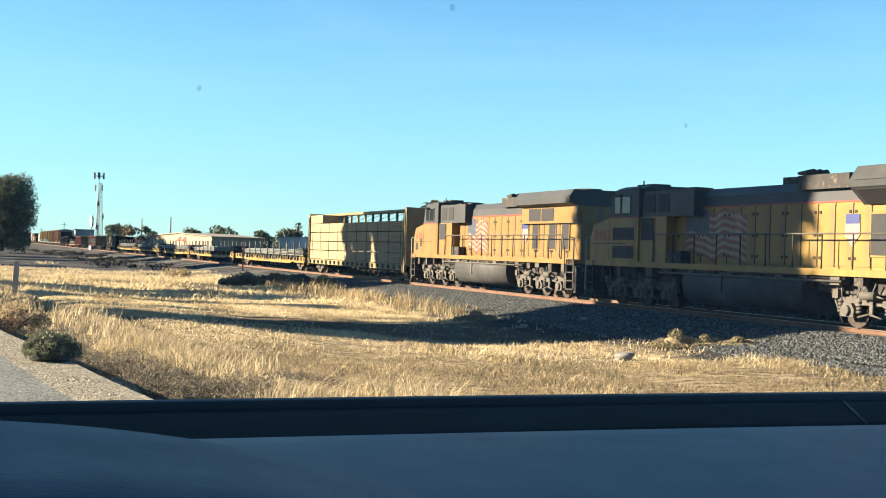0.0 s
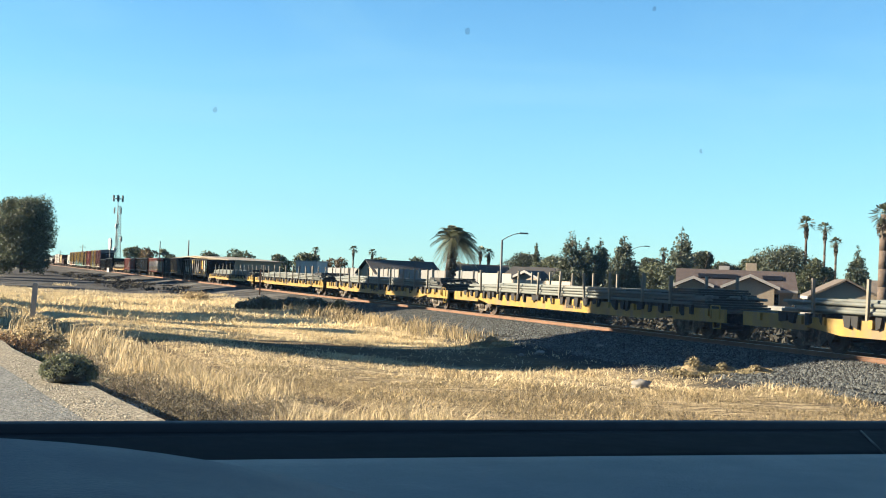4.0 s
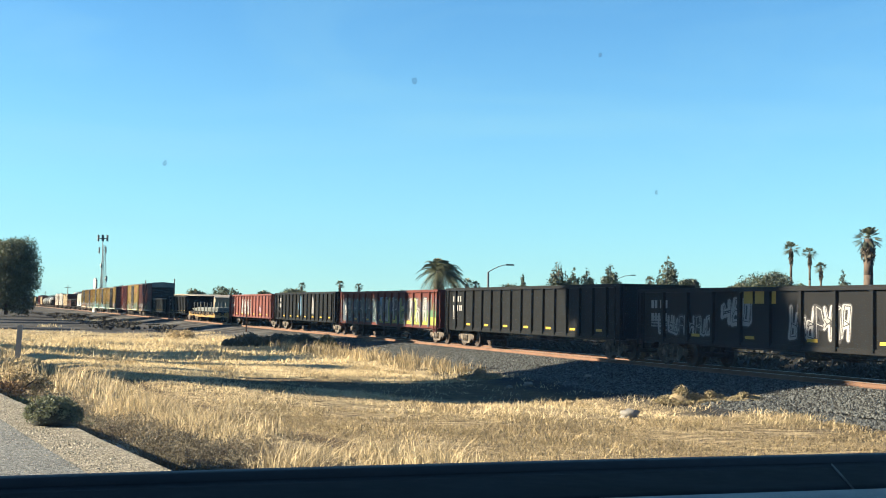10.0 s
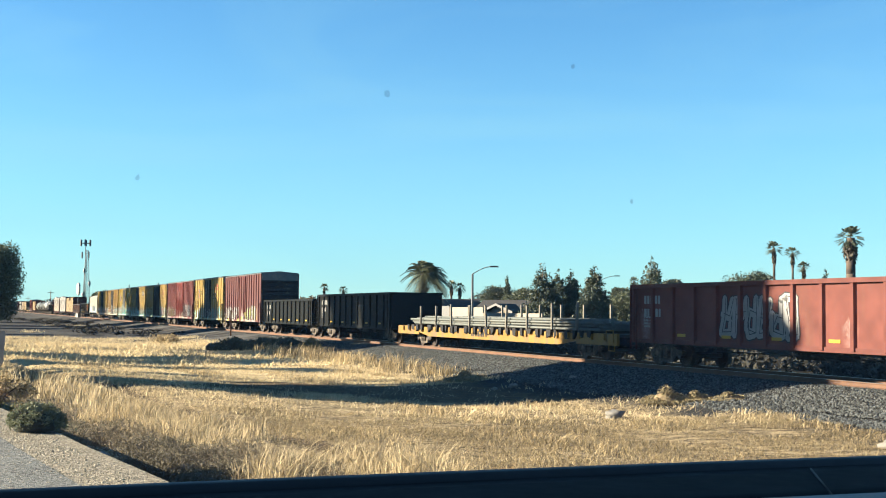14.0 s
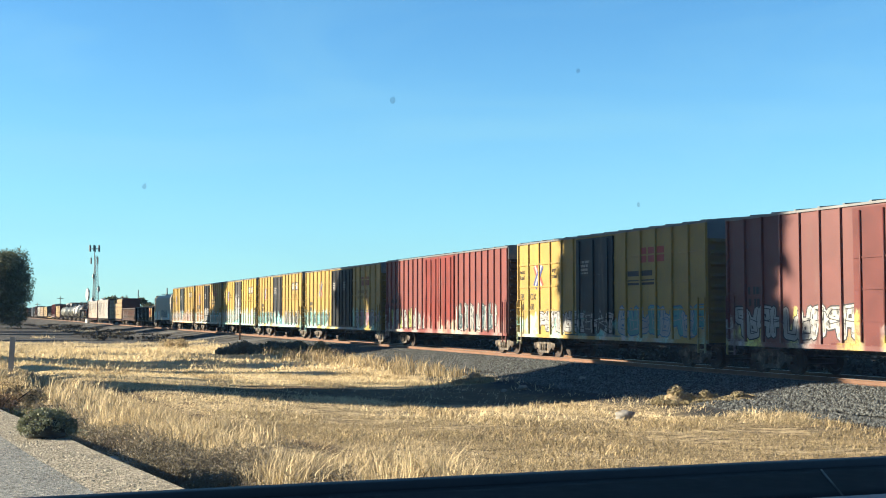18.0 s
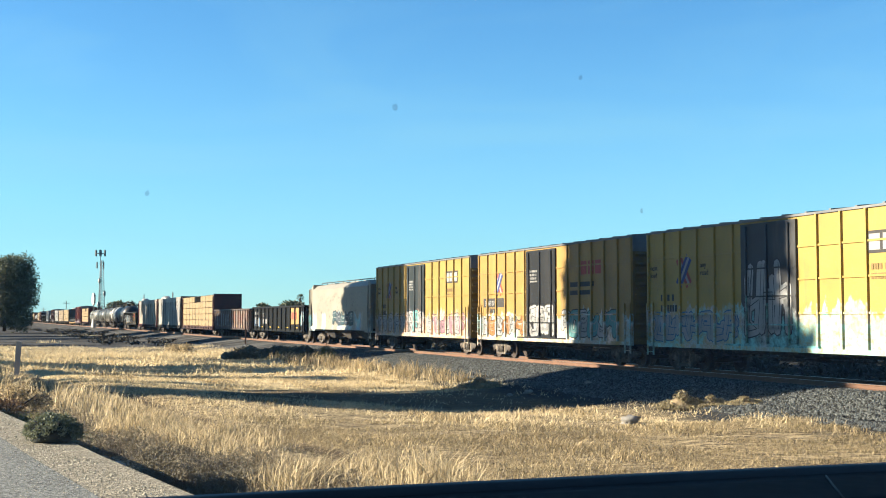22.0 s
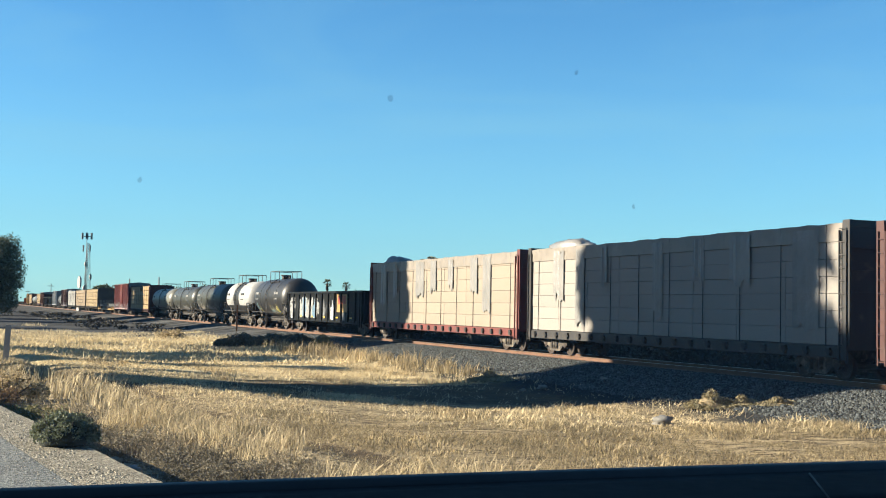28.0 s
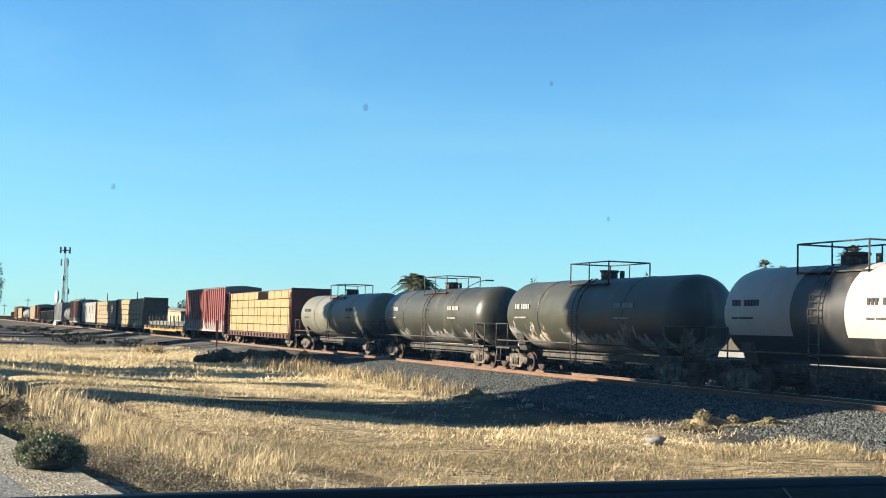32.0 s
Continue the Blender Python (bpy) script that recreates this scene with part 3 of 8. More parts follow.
def graffiti(car, x0, x1, z0, z1, fill, outline, n, y, seed):
    """A sprayed piece: a row of tight angular shapes, each of thick bent strokes on a darker outline, with fine lines over them."""
    rr = random.Random(seed)
    n = max(1, int(n * 1.25))
    step, hh = (x1 - x0) / n, z1 - z0
    for i in range(n):
        cx = x0 + step * (i + 0.5)
        lean = rr.uniform(-0.12, 0.30)
        half = min(step * 0.20, hh * 0.17)
        rx, rz = step * 0.44, hh * 0.5 - half - 0.05
        cz = (z0 + z1) / 2 + hh * rr.uniform(-0.02, 0.02)

        def at(u, v):
            px, pz = cx + rx * u + lean * rz * v * 0.5, cz + rz * v
            return (min(max(px, x0), x1), min(max(pz, z0 + half), z1 - half))
        strokes = []
        spine = rr.choice((-1, 1))
        strokes.append([at(spine * rr.uniform(0.7, 1.0), -1), at(spine * rr.uniform(0.4, 1.0), 0), at(spine * rr.uniform(0.5, 1.0), 1)])
        for q in range(rr.randint(2, 3)):
            v0 = rr.choice((-1, -0.1, 0.1, 1))
            strokes.append([at(spine * 0.8, v0), at(-spine * rr.uniform(0.2, 0.9), v0 + rr.uniform(-0.25, 0.25)), at(-spine * rr.uniform(0.5, 1.1), rr.uniform(-1, 1))])
        lift = 0.0006 * (i % 2)
        edge, face, line = Shape(), Shape(), Shape()
        for k, st in enumerate(strokes):
            ribbon(edge, st, half + 0.045, y - lift - 0.0001 * k)
            ribbon(face, st, half, y - 0.002 - lift - 0.0001 * k)
            ribbon(line, [(px + half * 0.45, pz + half * 0.3) for px, pz in st], 0.014, y - 0.0045)
        part("graffiti_outline", edge, outline, car)
        part("graffiti_letter", face, fill[i % len(fill)], car)
        part("graffiti_line", line, SP_WHITE if fill[i % len(fill)] is not SP_WHITE else outline, car)


def spray(name, col):
    return mat(name, col, 0.6, var=0.15, scale=1.5, dirt=[c * 0.6 for c in col], dirt_amount=0.15)


SP_WHITE, SP_BLACK, SP_TEAL, SP_BLUE = spray("white_spray", (0.56, 0.56, 0.54)), spray("black_spray", (0.03, 0.03, 0.035)), spray("teal_spray", (0.16, 0.46, 0.46)), spray("blue_spray", (0.08, 0.22, 0.42))
SP_LIME, SP_PINK, SP_ORANGE, SP_DTEAL = spray("lime_spray", (0.38, 0.46, 0.06)), spray("pink_spray", (0.5, 0.24, 0.3)), spray("orange_spray", (0.55, 0.24, 0.05)), spray("dark_teal_spray", (0.04, 0.12, 0.14))


SP_SLATE, SP_GREEN, SP_SKY = spray("slate_blue_spray", (0.07, 0.105, 0.14)), spray("green_spray", (0.08, 0.22, 0.10)), spray("sky_blue_spray", (0.20, 0.42, 0.62))


def gondola(q0, q1, height, base, label, tag=None, ribs=13, sill=1.0, dark=False, patch=None, chord=None, marked=True, dirt=None):
    car = thing("gondola_car", label, "gondola car", "freight train")
    L, w = q1 - q0 - 1.25, 1.56
    h = L / 2
    nm = "gondola_paint_%d" % int(q0)
    m = mat(nm, base, 0.6, var=0.28, scale=1.0, dirt=dirt or ((0.06, 0.045, 0.035) if not dark else (0.0085, 0.0085, 0.008)), dirt_amount=0.18, streak=True, tag=tag, spec=0.12)
    mc = mat(nm + "_chord", chord or [c * 0.9 for c in base], 0.6, var=0.25, scale=1.2, dirt=(0.011, 0.0105, 0.010) if dark else (0.04, 0.034, 0.03), dirt_amount=0.15, spec=0.15)
    for sd in (-1, 1):
        y0, y1 = (sd * w, sd * (w - 0.03))
        part("side", box(-h, h, min(y0, y1), max(y0, y1), sill, height - 0.1), m, car)
        part("top_chord", box(-h, h, sd * (w + 0.03) - 0.09, sd * (w + 0.03) + 0.09, height - 0.14, height), mc, car)
        part("side_sill", box(-h, h, sd * (w - 0.02) - 0.07, sd * (w - 0.02) + 0.07, sill - 0.16, sill), mc, car)
        rib = Shape().prism([(-0.11, 0), (0.11, 0), (0.07, -0.10), (-0.07, -0.10)], "z", sill - 0.1, height - 0.14).mesh("rib", m)
        for i in range(ribs):
            x = -h + 0.16 + (L - 0.32) * i / (ribs - 1)
            part("rib", rib, m, car, at=pose(x, sd * w, 0, 0, 0, 0 if sd < 0 else 180))
    for sx in (-h, h):
        part("end_panel", box(sx - 0.04, sx + 0.04, -w, w, sill - 0.1, height), mc, car)
        for i in range(4):
            z = sill + 0.25 + i * (height - sill - 0.5) / 3
            part("end_rib", box(sx - 0.1 if sx < 0 else sx, sx if sx < 0 else sx + 0.1, -w + 0.05, w - 0.05, z, z + 0.12), mc, car)
    part("floor", box(-h, h, -w, w, sill - 0.06, sill), mc, car)
    part("centre_sill", box(-h - 0.2, h + 0.2, -0.3, 0.3, 0.72, sill - 0.06), STEEL, car)
    for i in range(2, ribs - 2, 2):
        x = -h + 0.16 + (L - 0.32) * i / (ribs - 1)
        part("reflector", box(x + 0.25, x + 0.75, -w - 0.014, -w - 0.004, sill + 0.12, sill + 0.22), REFLECT, car)
    ladder(car, -h + 0.28, sill - 0.4, height - 0.1, mc, -w - 0.1)
    ladder(car, h - 0.28, sill - 0.4, height - 0.1, mc, -w - 0.1)
    if marked:
        marks(car, -h + 0.85, height - 0.72, 2, WHITE, -w - 0.008, 1.3, 0.30)
        marks(car, -h + 0.85, sill + 0.75, 4, WHITE, -w - 0.008, 0.7, 0.07)
    if patch:
        x0, x1, z0, z1, pm = patch
        part("paint_patch", box(x0, x1, -w - 0.01, -w - 0.004, z0, z1), pm, car)
    brake_rig(car, L)
    running_gear(car, q1 - q0)
    car["mid"] = (q0 + q1) / 2
    return car


def boxcar(q0, q1, height, base, label, door, door_w=3.0, ribs=20, tag=None, grid=False, door_x=0.0, double=False, logos=(), end=None, sill=1.02, plain=False):
    car = thing("boxcar", label, "boxcar", "freight train")
    L, w = q1 - q0 - 1.15, 1.60
    h = L / 2
    nm = "boxcar_paint_%d" % int(q0)
    m = mat(nm, base, 0.55, var=0.16, scale=0.8, dirt=(0.085, 0.065, 0.05), dirt_amount=0.16, streak=True, tag=tag)
    black = sum(door) < 0.13
    md = mat(nm + "_door", [c * 0.5 for c in door] if black else door, 0.55, var=0.25, scale=1.0, dirt=(0.03, 0.025, 0.02) if black else (0.12, 0.09, 0.07), dirt_amount=0.12, streak=True, tag=None if black else tag, spec=0.2)
    # ends default to a darkened side colour, their shade put into the paint
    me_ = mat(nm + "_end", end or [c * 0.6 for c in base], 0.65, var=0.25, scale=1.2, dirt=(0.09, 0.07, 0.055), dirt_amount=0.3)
    eave = height - 0.14
    part("body", box(-h, h, -w, w, sill, eave), m, car)
    r = Shape().prism([(-w - 0.05, eave - 0.05), (w + 0.05, eave - 0.05), (w + 0.05, eave + 0.02), (0, height), (-w - 0.05, eave + 0.02)], "x", -h - 0.04, h + 0.04)
    part("roof", r, ROOFM, car, "galvanised ridged roof")
    ridge = Shape().prism([(-w - 0.05, eave + 0.025), (0, height + 0.02), (w + 0.05, eave + 0.025), (w + 0.05, eave + 0.06), (0, height + 0.06), (-w - 0.05, eave + 0.06)], "x", -0.05, 0.05).mesh("roof_rib", ROOFM)
    for i in range(14):
        part("roof_rib", ridge, ROOFM, car, at=(-h + 0.3 + (L - 0.6) * i / 13, 0, 0))
    rib = Shape().prism([(-0.06, 0), (0.06, 0), (0.04, -0.075), (-0.04, -0.075)], "z", sill, eave - 0.05).mesh("rib", m)
    d0, d1 = door_x - door_w / 2, door_x + door_w / 2
    for sd in (-1, 1):
        for i in range(ribs):
            x = -h + 0.07 + (L - 0.14) * i / (ribs - 1)
            if d0 - 0.1 < x < d1 + 0.1:
                continue
            part("rib", rib, m, car, at=pose(x, sd * w, 0, 0, 0, 0 if sd < 0 else 180))
        if grid:
            for z in (2.05, 3.1, 4.1):
                for a, b in ((-h, d0), (d1, h)):
                    part("rail_bar", box(a, b, min(sd * w, sd * (w + 0.04)), max(sd * w, sd * (w + 0.04)), z, z + 0.06), m, car)
        leaves = ((d0, door_x), (door_x, d1)) if double else ((d0, d1),)
        for a, b in leaves:
            y0, y1 = sd * w, sd * (w + 0.085)
            dr = part("door", box(a + 0.02, b - 0.02, min(y0, y1), max(y0, y1), sill + 0.04, eave - 0.12), md, car)
            for x in (a + 0.35, (a + b) / 2, b - 0.35):
                part("lock_rod", Shape().rod((x, sd * (w + 0.12), sill + 0.1), (x, sd * (w + 0.12), eave - 0.2), 0.035, 6), md, dr)
            if sd < 0 and sum(door) < 0.2:
                marks(car, a + 0.45, 4.0, 4, WHITE, -w - 0.086, 0.8, 0.10)
            for z in (1.7, 2.6, 3.5):
                part("door_bar", box(a + 0.05, b - 0.05, min(y1, sd * (w + 0.11)), max(y1, sd * (w + 0.11)), z, z + 0.05), md, dr)
        y0, y1 = sd * (w - 0.02), sd * (w + 0.09)
        part("side_sill", box(-h, h, min(y0, y1), max(y0, y1), sill - 0.14, sill), m, car)
        part("door_track", box(d0 - 1.0, d1 + 1.0, min(y0, y1), max(y0, y1), sill, sill + 0.06), md, car)
    for sx in (-1, 1):
        n = 9
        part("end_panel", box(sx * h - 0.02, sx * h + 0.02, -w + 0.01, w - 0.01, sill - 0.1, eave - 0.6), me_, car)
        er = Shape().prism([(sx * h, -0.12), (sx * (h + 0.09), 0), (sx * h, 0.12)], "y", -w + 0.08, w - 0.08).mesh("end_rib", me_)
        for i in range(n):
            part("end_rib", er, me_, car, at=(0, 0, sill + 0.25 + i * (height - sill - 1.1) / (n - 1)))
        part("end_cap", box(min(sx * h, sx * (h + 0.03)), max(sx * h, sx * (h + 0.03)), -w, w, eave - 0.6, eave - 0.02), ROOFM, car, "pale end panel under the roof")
        ladder(car, sx * (h - 0.28), sill - 0.45, 2.5, m, -w - 0.06)
    for (x0, z0, kind, mm) in logos:
        logo(car, x0, z0, kind, mm, -w - 0.012)
    if not plain:
        marks(car, -h + 0.9, 2.55, 2, mat("dark_stencil_paint", (0.05, 0.045, 0.04), 0.7), -w - 0.006, 1.1, 0.24)
    part("centre_sill", box(-h - 0.2, h + 0.2, -0.3, 0.3, 0.7, sill), STEEL, car)
    brake_rig(car, L)
    running_gear(car, q1 - q0)
    car["mid"] = (q0 + q1) / 2
    return car


RED = mat("faded_red_sign_paint", (0.55, 0.09, 0.06), 0.6, var=0.2)
BLUE = mat("faded_blue_sign_paint", (0.06, 0.09, 0.32), 0.6, var=0.2)
INK = mat("dark_stencil_paint", (0.05, 0.045, 0.04), 0.7, var=0.15)
BROWNRED = mat("faded_brown_red_sign_paint", (0.34, 0.10, 0.05), 0.7, var=0.2)
TANPAINT = mat("faded_tan_stencil_paint", (0.36, 0.23, 0.07), 0.7, var=0.15)


def logo(car, x, z, kind, material, y):
    if kind == "cross":
        for a, mm, dy in ((55, RED, 0.0), (-55, BLUE, -0.005)):
            for off in (-0.13, 0.13):
                part("sign_bar", Shape().box(-0.6, 0.6, 0, 0.006, off - 0.07, off + 0.07, pose(x, y + dy, z, 0, a, 0)), mm, car)
            part("sign_bar", Shape().box(-0.6, 0.6, 0, 0.006, -0.06, 0.06, pose(x, y + dy, z, 0, a, 0)), WHITE, car)
    elif kind == "blocks":                       # three plain letter-sized shapes
        for i in range(3):
            xx = x + i * 0.62
            part("sign_shape", box(xx, xx + 0.48, y, y + 0.008, z, z + 0.56), material, car)
    elif kind == "plate":
        part("sign_plate", box(x - 0.10, x + 1.76, y, y + 0.006, z - 0.09, z + 0.55), INK, car)
        for k, wd in enumerate((0.44, 0.36, 0.50)):
            part("sign_shape", box(x + 0.04 + 0.56 * k, x + 0.04 + 0.56 * k + wd, y - 0.006, y, z, z + 0.46), material, car)
        marks(car, x + 0.1, z - 0.55, 2, TANPAINT, y, 1.6, 0.17)
    elif kind == "bars":
        rr = random.Random(int(x * 31))
        for i in range(2):
            part("sign_bar", box(x, x + rr.uniform(1.6, 2.2), y, y + 0.006, z - 0.34 * i, z - 0.34 * i + 0.2), material, car)
    else:
        part("lettering", words(kind, 0.27, material), material, car, at=(x, y, z))


def centerbeam(q0, q1, height, bundles, frame_col, label, wrap, open_top=False, gap=None, rows=5, cols=6):
    """A centre-beam lumber car with bundled boards on both sides of its spine."""
    car = thing("lumber_car", label, "lumber car", "freight train")
    L = q1 - q0 - 1.2
    h, deck, w = L / 2, 1.05, 1.50
    m = mat("lumber_car_paint_%d" % int(q0), frame_col, 0.6, var=0.25, scale=1.2, dirt=(0.10, 0.07, 0.05), dirt_amount=0.2)
    mw = mat("bundle_%d" % int(q0), bundles, 0.75, var=0.10, scale=0.5, dirt=[c * 0.5 for c in bundles], dirt_amount=0.15, streak=True, spread=0.12, bump=0.05 if wrap else 0.008, bscale=2.2 if wrap else 14, boards=0.0 if wrap else 26.0)
    part("deck", Shape().box(-h, h, -1.5, 1.5, deck - 0.12, deck), m, car)
    part("side_sill", box(-h, h, -1.53, -1.45, deck - 0.35, deck - 0.02), m, car)
    part("side_sill", box(-h, h, 1.45, 1.53, deck - 0.35, deck - 0.02), m, car)
    part("centre_sill", box(-h, h, -0.32, 0.32, 0.66, deck - 0.12), STEEL, car)
    tie = Shape().box(-0.09, 0.09, -1.62, -1.5, deck - 0.30, deck - 0.06).box(-0.14, 0.14, -1.6, -1.5, deck - 0.22, deck - 0.14).mesh("winch", STEEL)
    for i in range(20):
        part("winch", tie, STEEL, car, at=(-h + 0.7 + (L - 1.4) * i / 19, 0, 0))
    for sx in (-1, 1):
        bk = part("end_bulkhead", box(sx * h - 0.09, sx * h + 0.09, -w, w, deck, height), m, car)
        for i in range(6):
            z = deck + 0.3 + i * (height - deck - 0.5) / 5
            part("cross_beam", box(sx * h - 0.16, sx * h + 0.16, -w + 0.1, w - 0.1, z, z + 0.09), m, bk)
        for y in (-w + 0.04, w - 0.04):
            part("corner_post", box(sx * h - 0.15, sx * h + 0.15, y - 0.06, y + 0.06, deck, height), m, bk)
        ladder(car, sx * (h - 0.1), deck - 0.5, height - 0.3, m, -w - 0.02, 0.3)
    part("top_beam", box(-h, h, -0.42, 0.42, height - 0.16, height), m, car)
    for i in range(13):
        x = -h + 0.9 + (L - 1.8) * i / 12
        part("spine_post", box(x - 0.08, x + 0.08, -0.06, 0.06, deck, height - 0.16), m, car)
    zt = height - (0.75 if open_top else 0.12)
    rh = (zt - deck - 0.02) / rows
    bl = (L - 0.5) / cols
    bun = Shape().box(0.01, bl - 0.01, -1.47, -0.14, 0.004 if wrap else 0.02, rh - (0.008 if wrap else 0.035)).mesh("lumber_block", mw)
    bun2 = Shape().box(0.01, bl * min(2, cols) - 0.01, 0.14, 1.47, 0.02, rh - 0.035).mesh("lumber_block", mw)
    strap = mat("bundle_strap", (0.05, 0.05, 0.05), 0.6)
    for i in range(cols):
        for j in range(rows):
            if gap and j == rows - 1 and gap[0] <= i < gap[1]:
                continue
            rr = random.Random(i * 31 + j + int(q0))
            part("lumber_block", bun, mw, car, at=(-h + 0.25 + i * bl, rr.uniform(-0.012, 0.012), deck + 0.02 + j * rh))
            if i % 2 == 0 and i + 2 <= cols:
                part("lumber_block", bun2, mw, car, at=(-h + 0.25 + i * bl, 0, deck + 0.02 + j * rh))
    if open_top:
        part("lumber_block", box(-h + 0.25, -h + 0.25 + L * 0.15, -1.47, -0.14, zt, height - 0.14), mw, car)
    cable = Shape().rod((0, -1.50, deck - 0.05), (0, -1.485, zt), 0.014, 5).rod((0, -1.485, zt), (0, -0.2, height - 0.1), 0.014, 5).mesh("tie_cable", strap)
    for i in range(10):
        part("tie_cable", cable, strap, car, at=(-h + 0.9 + (L - 1.8) * i / 9, 0, 0))
    if wrap:
        sheet = Shape()
        rr = random.Random(int(q0))
        n = 40
        pts = []
        for i in range(n + 1):
            x = -h + 0.2 + (L - 0.4) * i / n
            pts.append((x, rr.uniform(-0.02, 0.03), rr.uniform(-0.01, 0.04)))
        for (x0, a0, b0), (x1, a1, b1) in zip(pts, pts[1:]):
            sheet.face([(x0, -1.5 - abs(a0), zt - 0.5), (x1, -1.5 - abs(a1), zt - 0.5), (x1, -1.48 - abs(a1), zt + 0.02 + b1), (x0, -1.48 - abs(a0), zt + 0.02 + b0)], True)
            sheet.face([(x0, -1.48 - abs(a0), zt + 0.02 + b0), (x1, -1.48 - abs(a1), zt + 0.02 + b1), (x1, -0.2, zt + 0.08 + b1), (x0, -0.2, zt + 0.08 + b0)], True)
        part("loose_wrap", sheet, mat("white_plastic_wrap", (0.46, 0.40, 0.33), 0.45, var=0.15, bump=0.06, bscale=2.5), car, "crumpled plastic wrap over the top rows")
        film = mat("grey_translucent_film", (0.44, 0.42, 0.39), 0.4, var=0.2, scale=1.0, bump=0.05, bscale=4)
        for k in range(7):
            x, wd, low = -h + 0.6 + (L - 2.2) * (k + rr.uniform(0.05, 0.8)) / 7, rr.uniform(0.35, 1.25), rr.uniform(0.1, 2.2)
            drop = Shape()
            cols_ = [(x + wd * j / 6, -1.505 - 0.05 * rr.random(), deck + low + rr.uniform(-0.25, 0.25)) for j in range(7)]
            for (xa, ya, za), (xb, yb, zb) in zip(cols_, cols_[1:]):
                drop.face([(xa, ya, za), (xb, yb, zb), (xb, yb, zt - 0.1), (xa, ya, zt - 0.1)], True)
            part("hanging_wrap", drop, film, car, "loose grey plastic film hanging down")
        bulge = Shape().blob((0, 0, 0), (1.5, 0.7, 0.42), int(q0), 0.25, 14, 8)
        part("bulged_wrap", bulge, film, car, "wind-filled plastic film on the top", at=(-h + L * 0.13, -0.8, zt))
    brake_rig(car, L)
    running_gear(car, q1 - q0, 2.4)
    car["mid"] = (q0 + q1) / 2
    return car


PIPE = mat("grey_green_steel_bar", (0.24, 0.26, 0.235), 0.65, 0.1, var=0.25, scale=1.5, dirt=(0.13, 0.10, 0.075), dirt_amount=0.25, spread=0.3)
STAKE = mat("weathered_stake", (0.36, 0.32, 0.25), 0.8, var=0.2, scale=2)


def flatcar(q0, q1, label, col, seed, load=0.85, pile_end=True, dirt=0.5):
    car = thing("flat_car", label, "flat car", "freight train")
    L = q1 - q0 - 1.1
    h, deck, w = L / 2, 1.08, 1.45
    rr = random.Random(seed)
    m = mat("flat_car_paint_%d" % seed, col, 0.6, var=0.2, scale=1.0, dirt=(0.13, 0.085, 0.05), dirt_amount=dirt, streak=True)
    part("deck", box(-h, h, -w, w, deck - 0.1, deck), mat("worn_deck", (0.12, 0.095, 0.07), 0.9, var=0.3), car)
    ht = h - 3.4
    for sd in (-1, 1):
        y0, y1 = sd * w, sd * (w + 0.1)
        fish = [(-ht, deck), (-ht, deck - 0.3), (-ht + 1.6, deck - 0.50), (ht - 1.6, deck - 0.50), (ht, deck - 0.3), (ht, deck)]
        part("side_sill", Shape().prism(fish, "y", min(y0, y1), max(y0, y1)), m, car, "yellow fish-belly side sill")
        for sx in (-1, 1):
            a, b = sorted((sx * ht, sx * h))
            part("end_sill", box(a, b, min(y0, y1), max(y0, y1), deck - 0.42, deck + 0.04), m, car)
    pocket = Shape().box(-0.09, 0.09, -w - 0.19, -w - 0.1, deck - 0.22, deck + 0.03).mesh("stake_pocket", m)
    for i in range(24):
        part("stake_pocket", pocket, m, car, at=(-h + 1.0 + (L - 2) * i / 23, 0, 0))
    stake = Shape().box(-0.045, 0.045, -0.045, 0.045, 0, 1.22).mesh("stake", STAKE)
    n = 9
    for i in range(n):
        x = -h + 3.6 + (L - 7.2) * i / (n - 1) + rr.uniform(-0.15, 0.15)
        part("stake", stake, STAKE, car, at=pose(x, -w - 0.02, deck + rr.uniform(-0.1, 0.05), rr.uniform(-2, 2), rr.uniform(-3, 3), 0))
        part("stake", stake, STAKE, car, at=(x, w - 0.02, deck))
    for i in range(9):
        x = -h + 3.4 + (L - 6.8) * i / 8
        part("timber_dunnage", Shape().box(x - 0.08, x + 0.08, -1.35, 1.35, deck, deck + 0.12), TIE, car)
    pl = L * load
    bar = Shape().rod((-pl / 2, 0, 0), (pl / 2, 0, 0), 0.062, 6).mesh("steel_bar", PIPE)
    half = Shape().rod((-pl * 0.27, 0, 0), (pl * 0.27, 0, 0), 0.062, 6).mesh("steel_bar", PIPE)
    for j in range(4):
        for i in range(20):
            y = -1.30 + i * 0.132 + (0.06 if j % 2 else 0)
            if y > 1.32 or (i > 2 and j < 2):
                continue
            tilt = rr.uniform(-0.2, 0.2)
            part("steel_bar", bar if j < 3 else half, PIPE, car, at=pose(rr.uniform(-0.6, 0.6) + (0 if j < 3 else rr.choice((-3.5, -1.0, 3.5))), y, deck + 0.19 + j * 0.118, 0, tilt, rr.uniform(-0.1, 0.1)))
    part("bar_pile", box(-pl / 2 + 0.3, pl / 2 - 0.3, -0.85, 1.25, deck + 0.12, deck + 0.42), PIPE, car)
    drape = mat("black_tie_down", (0.02, 0.02, 0.02), 0.8, var=0.3)
    for i in range(30):
        x = -h + 1.6 + (L - 3.2) * (i + rr.uniform(0.1, 0.9)) / 30
        a = rr.uniform(0.08, 0.24)
        part("tie_down", Shape().prism([(x - a, deck + 0.12), (x + a, deck + 0.12), (x + a * rr.uniform(0.4, 1), deck - rr.uniform(0.08, 0.28)), (x - a * rr.uniform(0.4, 1), deck - rr.uniform(0.08, 0.28))], "y", -w - 0.215, -w - 0.10), drape, car)
